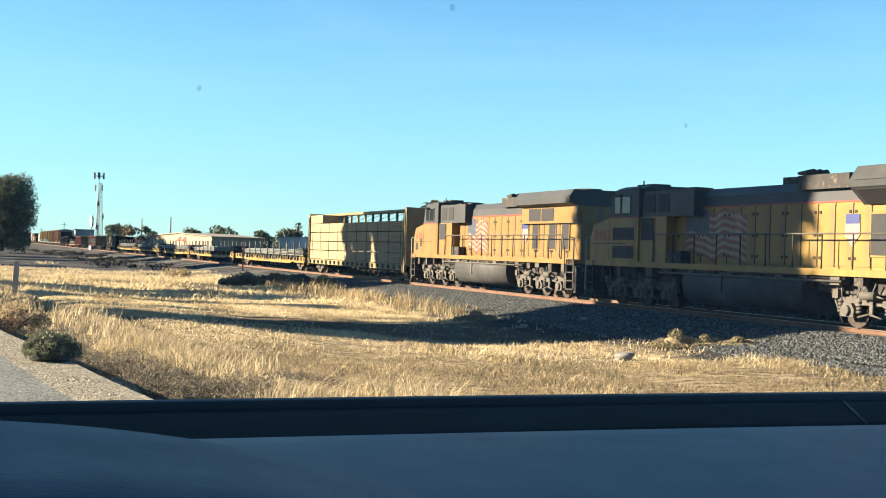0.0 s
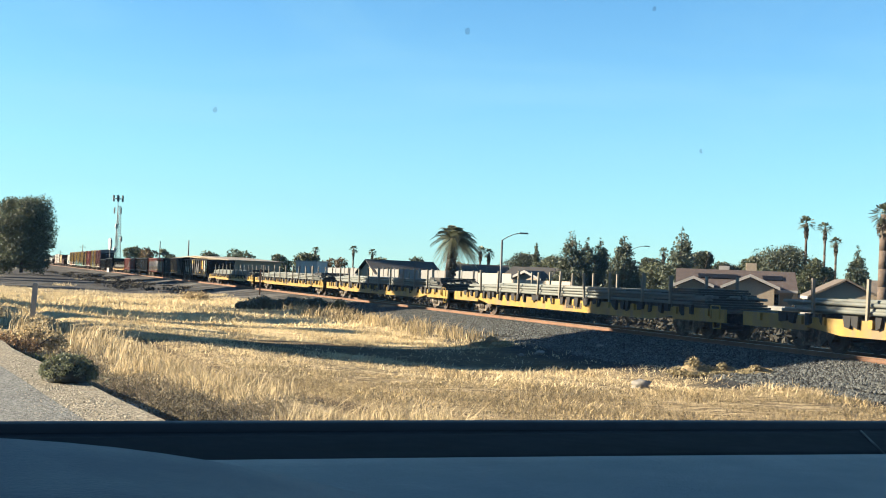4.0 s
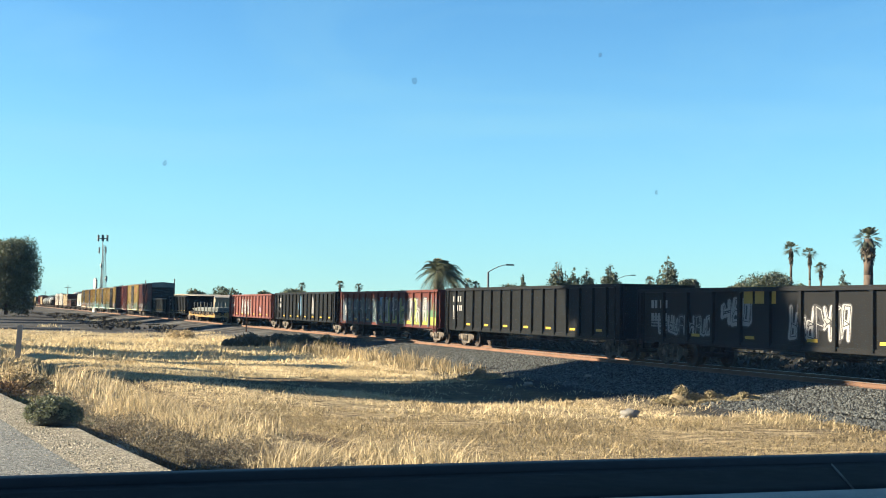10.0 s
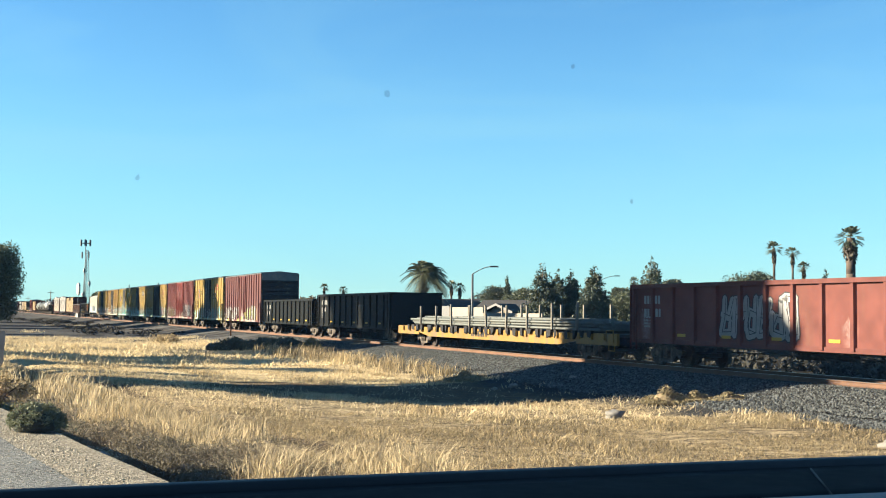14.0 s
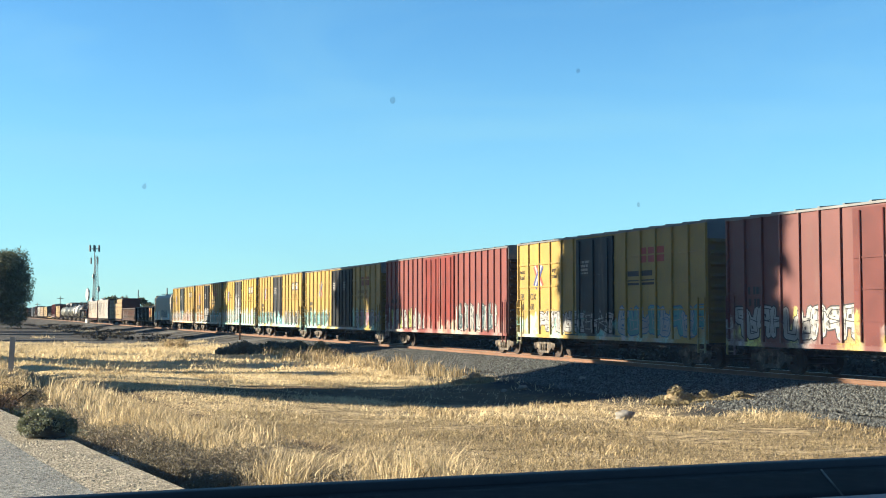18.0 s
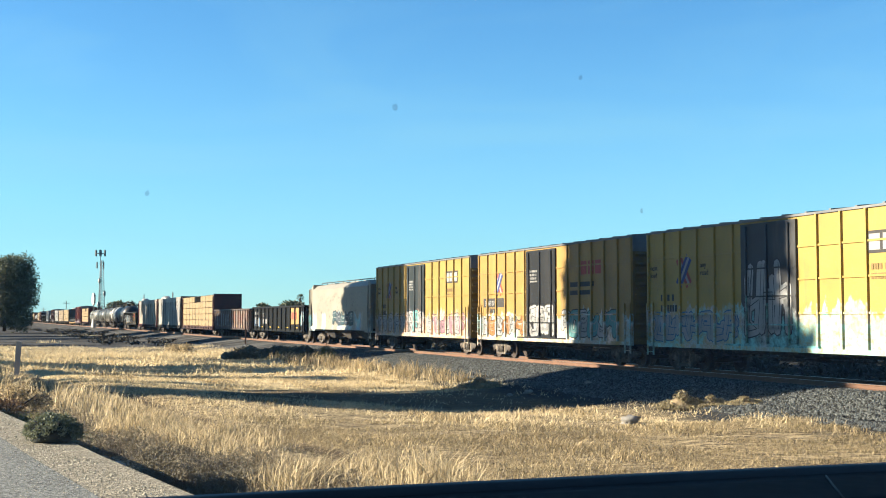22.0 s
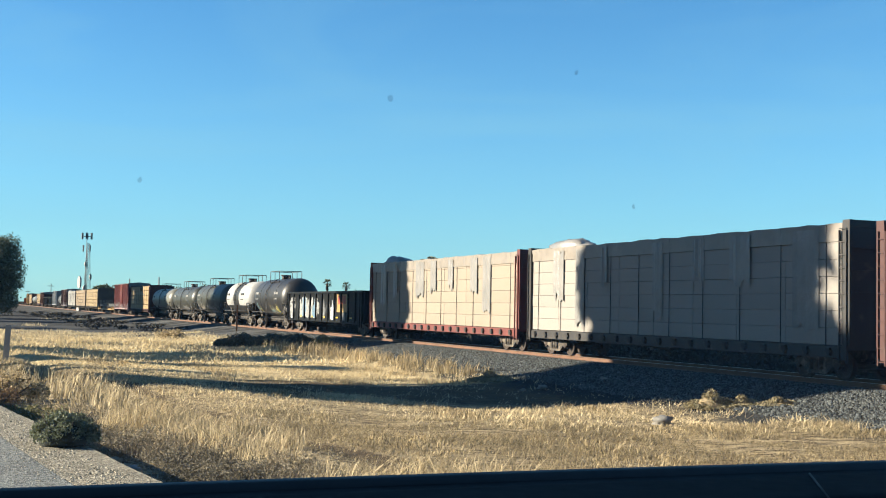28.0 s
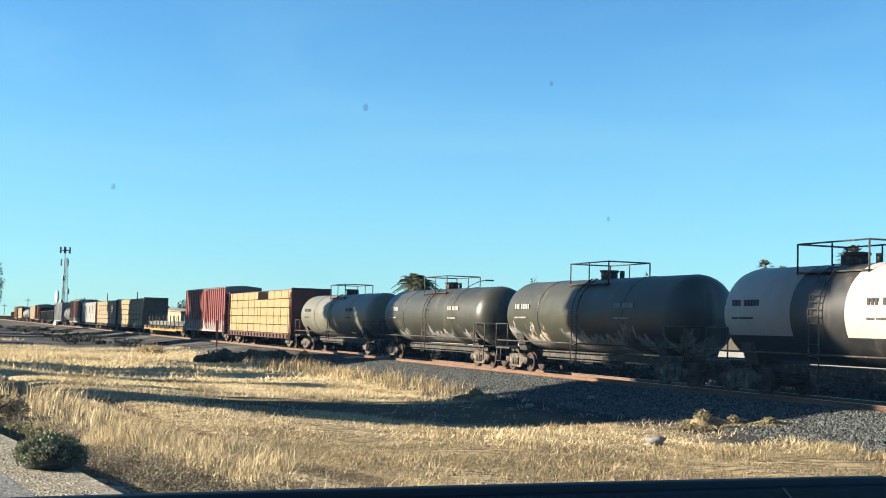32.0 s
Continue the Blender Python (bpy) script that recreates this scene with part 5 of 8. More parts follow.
    gapm = box(-0.012, 0.012, -0.974, -0.95, deck + 0.06, 3.70).mesh("panel_gap", SLOT)
    lat = Shape().box(-0.05, 0.05, -0.99, -0.972, 0, 0.09).mesh("door_latch", SLOT)
    n_d = int((h - 0.9 - c1 - 2.0) / 0.80)
    for i in range(n_d):
        x = c1 + 2.35 + 0.80 * i
        dr = part("hood_door", door, paint, car, at=(x, 0, 0))
        part("panel_gap", gapm, SLOT, car, at=(x + 0.40, 0, 0))
        for z in (2.0, 2.7, 3.4):
            part("door_latch", lat, SLOT, dr, at=(0.28 if i % 2 else -0.28, 0, z))
    # radiator section with flared wings
    wing = Shape().prism([(-0.97, 3.62), (-1.52, 4.12), (-1.55, 4.30), (-1.25, 4.74), (1.25, 4.74), (1.55, 4.30), (1.52, 4.12), (0.97, 3.62)], "x", r0, h - 0.55)
    if second:
        wing = Shape().prism([(-0.97, 4.02), (-1.50, 4.16), (-1.52, 4.42), (-1.30, 4.74), (1.30, 4.74), (1.52, 4.42), (1.50, 4.16), (0.97, 4.02)], "x", r0 - 0.6, h - 0.55)
        part("hood_shoulder", box(r0 - 0.6, h - 0.55, -1.12, 1.12, 3.30, 4.06), paint, car)
        for a in (r0 + 0.2, r0 + 1.55):
            part("radiator_screen", box(a, a + 1.2, -1.14, -1.12, 3.42, 3.98), GRILLE, car)
    part("radiator_wing", wing, GREY, car)
    for k in range(0 if second else 3):
        a = r0 + 0.25 + k * 1.5
        part("radiator_screen", Shape().prism([(-1.57, 4.32), (-1.29, 4.70), (-1.26, 4.68), (-1.54, 4.30)], "x", a, a + 1.36), TANKG, car)
        part("wing_underside_screen", Shape().prism([(-1.04, 3.66), (-1.48, 4.06), (-1.50, 4.04), (-1.06, 3.63)], "x", a, a + 1.36), GRILLE, car)
    for i in range(3):
        part("roof_fan", Shape().rod((r0 + 0.9 + 1.5 * i, 0, 4.74), (r0 + 0.9 + 1.5 * i, 0, 4.83), 0.60, 16), STEEL, car)
    part("exhaust_stack", box(r0 - 4.6, r0 - 3.9, -0.4, 0.4, 4.38, 4.66), STEEL, car)
    for x, z in ((n1 + 0.8, 4.66), (n1 + 1.5, 4.66), (c1 + 0.8, 4.42), (c1 + 2.2, 4.42)):
        part("roof_box", box(x - 0.28, x + 0.28, -0.55, 0.2, z - 0.06, z + 0.12), STEEL, car)
    part("antenna", Shape().rod((n1 + 1.1, -0.6, 4.6), (n1 + 1.1, -0.6, 4.92), 0.03, 5), STEEL, car)
    for a in (r0 + 0.35, r0 + 2.1, r0 + 3.4):
        sc = part("intake_screen", box(a, a + 0.66, -0.995, -0.97, 2.15, 3.35), GRILLE, car)
        part("screen_frame", Shape().box(a - 0.05, a, -1.0, -0.97, 2.1, 3.4).box(a + 0.66, a + 0.71, -1.0, -0.97, 2.1, 3.4).box(a, a + 0.66, -1.0, -0.97, 3.35, 3.4).box(a, a + 0.66, -1.0, -0.97, 2.1, 2.15), paint, sc)
    horn = Shape().rod((r0 - 3.2, -0.3, 4.38), (r0 - 3.2, -0.3, 4.74), 0.05)
    for a in (-0.25, 0.0, 0.25):
        horn.rod((r0 - 3.6, -0.3 + a, 4.74), (r0 - 2.85, -0.3 + a, 4.74), 0.05, 8, 0.12)
    part("horn", horn, STEEL, car)
    part("battery_box", box(c1 + 1.95, c1 + 2.9, -1.38, -0.97, deck, deck + 0.45), STEEL, car)
    # rails, steps
    xs = [c1 + 1.1 + (h - 1.3 - c1 - 1.1) * i / 11 for i in range(12)]
    post = Shape().rod((0, -1.46, deck), (0, -1.46, deck + 1.05), 0.024).mesh("rail_post", STEEL)
    for x in xs:
        part("rail_post", post, STEEL, car, at=(x, 0, 0))
    rail = Shape().rod((xs[0], -1.46, deck + 1.05), (xs[-1], -1.46, deck + 1.05), 0.026)
    rail.path([(xs[-1], -1.46, deck + 1.05), (xs[-1] + 0.4, -1.5, deck + 0.4), (xs[-1] + 0.42, -1.52, 0.9)], 0.028)
    part("handrail", rail, FRAMEG, car)
    for sx in (-1, 1):
        stp = Shape()
        for z in (0.42, 0.78, 1.14, 1.48):
            stp.box(sx * (h - 0.35) - 0.35, sx * (h - 0.35) + 0.35, -1.52, -1.15, z, z + 0.05)
        stp.box(sx * (h - 0.7) - 0.03, sx * (h - 0.7) + 0.03, -1.52, -1.1, 0.4, deck)
        part("step_well", stp, STEEL, car)
        part("grab_rail", Shape().path([(sx * (h - 0.05), -1.5, 0.5), (sx * (h - 0.05), -1.5, deck + 0.9), (sx * (h - 0.4), -1.5, deck + 0.95)], 0.026), WHITE, car)
        part("pilot", Shape().prism([(sx * h, 1.45), (sx * (h + 0.12), 1.3), (sx * (h + 0.12), 0.3), (sx * (h - 0.1), 0.3), (sx * (h - 0.1), 1.45)], "y", -1.45, 1.45), STEEL, car)
        part("brake_hose", Shape().path([(sx * (h + 0.1), -0.5, 1.0), (sx * (h + 0.35), -0.5, 0.6), (sx * (h + 0.5), -0.45, 0.5)], 0.03), STEEL, car)
    for k, ch in enumerate(number):
        part("digit", words(ch, 0.56, RED), RED, car, "red painted digit", at=(n0 + 0.38 + 0.36 * k, -w - 0.008, 2.56))
    fx = c1 + 2.6 if not second else c1 + 3.2
    flag(car, fx, fx + (3.7 if not second else 2.6), 2.05, 3.72, -0.985)
    shield = Shape().prism([(r0 - 0.75, 3.35), (r0 - 0.15, 3.35), (r0 - 0.12, 2.75), (r0 - 0.45, 2.4), (r0 - 0.78, 2.75)], "y", -0.998, -0.975)
    part("shield_emblem", shield, mat("emblem_pale", (0.55, 0.42, 0.38), 0.5), car)
    part("emblem_band", box(r0 - 0.75, r0 - 0.15, -1.004, -0.999, 3.08, 3.36), BLUE, car)
    loco_truck(car, -h + 3.9)
    loco_truck(car, h - 3.9)
    me = shared("coupler", coupler_mesh)
    part("coupler", me, STEEL, car, at=(h - 0.35, 0, 0))
    part("coupler", me, STEEL, car, at=pose(-h + 0.35, 0, 0, 0, 0, 180))
    car["mid"] = (q0 + q1) / 2
    return car


TRAIN = []
_add = TRAIN.append
_add(locomotive(22.2, 45.0, ENGINE, "8983", "yellow and grey diesel locomotive with a painted flag on its side"))
_add(locomotive(45.0, 66.6, ENGINE2, "6366", "orange-yellow diesel locomotive with grey roof and painted flag", True))
TAN = (0.50, 0.36, 0.17)
_add(centerbeam(66.6, 90.0, 4.45, (0.62, 0.475, 0.25), (0.44, 0.345, 0.15), "centre-beam lumber car stacked with pale boards", False, True, None, 4, 2))
for i, (a, b) in enumerate(((90.0, 117.8), (117.8, 145.0), (145.0, 172.4), (172.4, 199.6), (199.6, 226.7))):
    _add(flatcar(a, b, "dirty yellow flat car loaded with grey steel pipes", (0.47, 0.30, 0.042), 11 + i))
G_WHITE, G_BLUE, G_TEAL = (0.30, 0.29, 0.275), (0.10, 0.24, 0.42), (0.17, 0.42, 0.40)
PINKISH = mat("faded_amber_sign_panel", (0.62, 0.37, 0.11), 0.6, var=0.2)
ORANGE = mat("orange_logo_paint", (0.80, 0.36, 0.05), 0.6, var=0.2)
AMBER = mat("amber_logo_paint", (0.82, 0.55, 0.07), 0.6, var=0.2)
_add(gondola(226.7, 247.4, 2.82, (0.0075, 0.0085, 0.0085), "black gondola car with orange and white lettering panels", ((G_WHITE, (0.3, 0.2, 0.08), G_WHITE), 1.6, -0.9), dark=True, patch=(4.3, 5.9, 1.6, 2.75, ORANGE)))
_add(gondola(247.4, 267.8, 3.05, (0.0070, 0.0090, 0.0090), "clean black gondola car with pale stencils", dark=True, ribs=17))
_add(gondola(267.8, 288.3, 3.0, (0.20, 0.055, 0.04), "dark red gondola car covered in bright graffiti", (((0.06, 0.09, 0.12), (0.05, 0.045, 0.05), (0.10, 0.12, 0.06)), 2.5, 0.8), ribs=15))
_add(gondola(288.3, 308.6, 3.05, (0.0070, 0.0090, 0.0090), "black gondola car with white and blue sprayed tags", None, dark=True, ribs=17))
_add(gondola(308.6, 328.9, 3.0, (0.28, 0.098, 0.078), "faded red gondola car with white graffiti", ((G_WHITE, (0.3, 0.2, 0.18)), 1.8, -0.5), ribs=15, dirt=(0.10, 0.05, 0.035)))
_add(flatcar(328.9, 355.3, "yellow flat car loaded with grey steel pipes", (0.5, 0.28, 0.04), 31, pile_end=False))
_add(gondola(355.3, 372.4, 3.05, (0.0070, 0.0090, 0.0090), "black gondola car with white reporting stencils", dark=True, ribs=13))
_add(gondola(372.4, 389.0, 2.75, (0.0090, 0.0118, 0.0110), "low black-green gondola car with pale stencils", dark=True, ribs=13))
_add(boxcar(389.0, 405.3, 5.2, (0.20, 0.058, 0.050), "brown-red boxcar with white graffiti along its foot", (0.185, 0.052, 0.046), 2.6, 17, ((G_WHITE, G_WHITE, (0.55, 0.55, 0.12), (0.05, 0.04, 0.06)), 1.8, 0.2), end=(0.035, 0.03, 0.03)))
_add(boxcar(405.3, 421.9, 5.26, YEL, "yellow boxcar with a dark plug door and turquoise graffiti", (0.035, 0.045, 0.05), 3.1, 15, ((G_TEAL, G_WHITE, G_TEAL), 1.8, 0.2), True, -0.3,
            logos=((-5.6, 3.6, "cross", RED), (3.2, 3.85, "blocks", RED), (2.3, 3.35, "bars", INK), (-7.52, 3.75, "next\nload", INK), (-4.25, 3.75, "any\nroad", INK)), plain=True))
_add(boxcar(421.9, 441.0, 5.24, (0.26, 0.058, 0.047), "dark red boxcar with pale graffiti along its foot", (0.27, 0.05, 0.04), 4.4, 24, ((G_WHITE, (0.3, 0.27, 0.2), G_WHITE), 1.6, 0.2), double=True, end=(0.06, 0.025, 0.02)))
_add(boxcar(441.0, 460.3, 5.2, (0.540, 0.357, 0.078), "tall yellow boxcar with wide black double doors", (0.03, 0.033, 0.036), 4.9, 18, ((G_TEAL, (0.1, 0.2, 0.3), G_TEAL), 2.1, 0.35), True, 0.6, True,
            logos=((-4.9, 3.7, "cross", RED), (5.0, 3.75, "blocks", BROWNRED), (4.3, 3.25, "bars", TANPAINT))))
_add(boxcar(460.3, 476.5, 5.25, (0.534, 0.354, 0.078), "yellow boxcar with a dark door and a black sign plate", (0.045, 0.05, 0.055), 3.0, 15, ((G_TEAL, (0.25, 0.5, 0.55), G_WHITE), 1.9, 0.5), True, -0.4,
            logos=((-5.2, 3.6, "cross", RED), (4.4, 3.85, "plate", WHITE))))
_add(boxcar(476.5, 493.0, 5.25, (0.624, 0.432, 0.075), "bright yellow boxcar with a graffiti-covered door and turquoise foot", (0.10, 0.10, 0.10), 2.9, 15, ((G_WHITE, G_TEAL, G_TEAL), 2.3, 0.9), True, -0.2,
            logos=((-5.2, 3.6, "cross", RED), (4.4, 3.85, "plate", WHITE), (-7.48, 3.7, "next\nload", INK), (-4.15, 3.7, "any\nroad", INK))))
_add(boxcar(493.0, 509.5, 5.25, (0.552, 0.337, 0.070), "orange-yellow boxcar with a black door and red sign letters", (0.03, 0.035, 0.04), 3.0, 15, (((0.3, 0.5, 0.5), G_WHITE, (0.7, 0.5, 0.4)), 2.1, 0.6), True, -0.4,
            logos=((-5.2, 3.6, "cross", RED), (3.4, 3.75, "blocks", RED), (2.4, 3.25, "bars", INK))))
_add(boxcar(509.5, 526.3, 5.25, (0.540, 0.365, 0.072), "yellow boxcar with dark door, black sign plate and graffiti", (0.035, 0.05, 0.055), 3.0, 15, ((G_WHITE, (0.6, 0.35, 0.25), G_WHITE), 2.2, 0.8), True, -0.4,
            logos=((-5.4, 3.6, "cross", RED), (4.3, 3.9, "plate", WHITE), (-7.55, 3.7, "next\nload", INK), (-4.2, 3.7, "any\nroad", INK))))
_add(hopper(526.3, 543.2, 4.55, (0.47, 0.43, 0.34), "cream covered hopper car with blue graffiti", (((0.2, 0.45, 0.5), G_BLUE, (0.62, 0.60, 0.50)), 2.2, 0.1)))
_add(gondola(543.2, 563.7, 2.95, (0.0075, 0.0085, 0.0085), "black gondola car with orange and white lettering panels and tags", ((G_WHITE, G_BLUE, (0.7, 0.45, 0.1)), 1.7, -0.7), dark=True, patch=(4.6, 7.4, 1.45, 2.75, PINKISH)))
_add(gondola(563.7, 583.3, 2.85, (0.15, 0.115, 0.10), "gondola car with faded multi-coloured graffiti ribs", (((0.17, 0.085, 0.065), (0.20, 0.19, 0.18), (0.16, 0.10, 0.055)), 2.9, 1.0), ribs=17))
_add(centerbeam(583.3, 606.2, 4.6, TAN, (0.13, 0.04, 0.03), "centre-beam lumber car stacked with tan boards", False, False, (2, 3), 5, 5))
_add(centerbeam(606.4, 628.6, 4.72, (0.50, 0.455, 0.40), (0.06, 0.055, 0.05), "centre-beam lumber car wrapped in pale sheeting", True, False, None, 7, 8))
_add(centerbeam(628.6, 651.4, 4.72, (0.48, 0.40, 0.305), (0.26, 0.06, 0.045), "red centre-beam lumber car wrapped in cream sheeting", True, False, None, 6, 7))
_add(gondola(651.4, 671.8, 2.98, (0.0075, 0.0085, 0.0085), "black gondola car with white graffiti and a yellow sign patch", ((G_WHITE, (0.6, 0.62, 0.64), G_WHITE), 2.2, -0.2), dark=True, patch=(3.6, 6.0, 1.55, 2.75, PINKISH)))
DARKTANK = (0.040, 0.041, 0.040)
WB = mat("white_tank_band", (0.70, 0.68, 0.63), 0.45, var=0.1, dirt=(0.40, 0.35, 0.3), dirt_amount=0.12, streak=True)
_add(tank_car(671.8, 685.0, 1.57, (0.036, 0.035, 0.033), "short black tank car with white stencils", tag=((G_WHITE, (0.6, 0.5, 0.1), (0.1, 0.35, 0.5)), 1.9, -0.2)))
_add(tank_car(685.0, 697.4, 1.53, DARKTANK, "white tank car with black lower half and black middle band", None, (1.2, WB)))
_add(tank_car(697.4, 713.9, 1.50, (0.075, 0.074, 0.050), "long olive-black tank car with sprayed tags", tag=((G_WHITE, (0.5, 0.4, 0.3), G_WHITE), 1.8, 0.25)))
_add(tank_car(713.9, 730.3, 1.45, (0.062, 0.064, 0.048), "long dark tank car with white graffiti", tag=((G_WHITE, G_WHITE), 1.7, 0.0)))
_add(tank_car(730.3, 748.0, 1.42, (0.27, 0.26, 0.205), "weathered pale grey tank car"))
_add(centerbeam(748.0, 769.6, 4.45, (0.56, 0.38, 0.17), (0.16, 0.045, 0.035), "centre-beam lumber car stacked with golden boards", False, False, (3, 4), 5, 6))
_add(boxcar(769.6, 789.5, 5.05, (0.30, 0.07, 0.06), "red boxcar streaked with dark grime", (0.27, 0.06, 0.05), 3.2, 22, (((0.25, 0.22, 0.22), G_WHITE), 1.8, 0.4), end=(0.05, 0.02, 0.02)))
_add(flatcar(789.5, 817.4, "yellow flat car loaded with grey steel pipes", (0.5, 0.28, 0.04), 51, pile_end=False))
_add(centerbeam(817.4, 842.8, 4.6, TAN, (0.15, 0.12, 0.09), "centre-beam lumber car stacked with tan boards", False, False, None, 5, 6))
_add(centerbeam(842.8, 868.0, 4.6, (0.46, 0.34, 0.2), (0.15, 0.12, 0.09), "centre-beam lumber car stacked with weathered boards", False, False, None, 5, 6))
_add(centerbeam(868.0, 891.0, 4.5, (0.42, 0.40, 0.36), (0.06, 0.055, 0.05), "lumber car wrapped in grey-white sheeting", True, False, None, 4, 7))
_add(boxcar(891.0, 911.0, 5.1, (0.16, 0.07, 0.055), "dark brown boxcar far down the train", (0.13, 0.06, 0.05), 3.2, 20, ((G_WHITE, G_WHITE), 1.8, 0.3)))
_add(tank_car(911.0, 927.0, 1.38, (0.22, 0.22, 0.21), "plain grey tank car in the train"))
_add(boxcar(927.0, 946.0, 4.9, (0.55, 0.56, 0.55), "pale grey boxcar far down the train", (0.5, 0.5, 0.5), 3.0, 16))
_add(gondola(946.0, 966.5, 3.2, (0.045, 0.055, 0.05), "dark green ribbed gondola car", dark=True))
_add(gondola(966.5, 987.0, 3.1, (0.05, 0.05, 0.05), "plain black ribbed gondola car", dark=True))
_add(boxcar(987.0, 1006.0, 4.9, (0.22, 0.10, 0.07), "brown ribbed boxcar in the train", (0.2, 0.09, 0.06), 3.0, 16))
_add(centerbeam(1006.0, 1029.0, 4.5, (0.5,0.36,0.18), (0.15, 0.05, 0.04), "lumber car stacked with golden boards", False, False, None, 5, 6))
_add(tank_car(1029.0, 1046.0, 1.4, (0.16, 0.16, 0.15), "dark grey tank car in the train"))
_add(tank_car(1046.0, 1063.0, 1.4, (0.3, 0.3, 0.28), "pale grey tank car in the train"))
_add(centerbeam(1063.0, 1086.0, 4.5, (0.5,0.34,0.16), (0.15, 0.05, 0.04), "lumber car stacked with golden boards", False, False, None, 5, 6))
_add(boxcar(1086.0, 1105.0, 4.9, (0.62, 0.40, 0.12), "faded yellow-brown boxcar in the train", (0.5, 0.3, 0.1), 3.0, 16))
_add(gondola(1105.0, 1125.0, 3.1, (0.2, 0.07, 0.05), "plain dark red gondola car"))


def paint_fields(car, fields):
    """Flat sprayed fields between the ribs of a car's near side."""
    for x0, x1, z0, z1, mm in fields:
        part("sprayed_field", box(x0, x1, -1.5645, -1.5605, z0, z1), mm, car)


def car_at(q):
    return min(TRAIN, key=lambda k: abs(k["mid"] - q))


G = -1.568
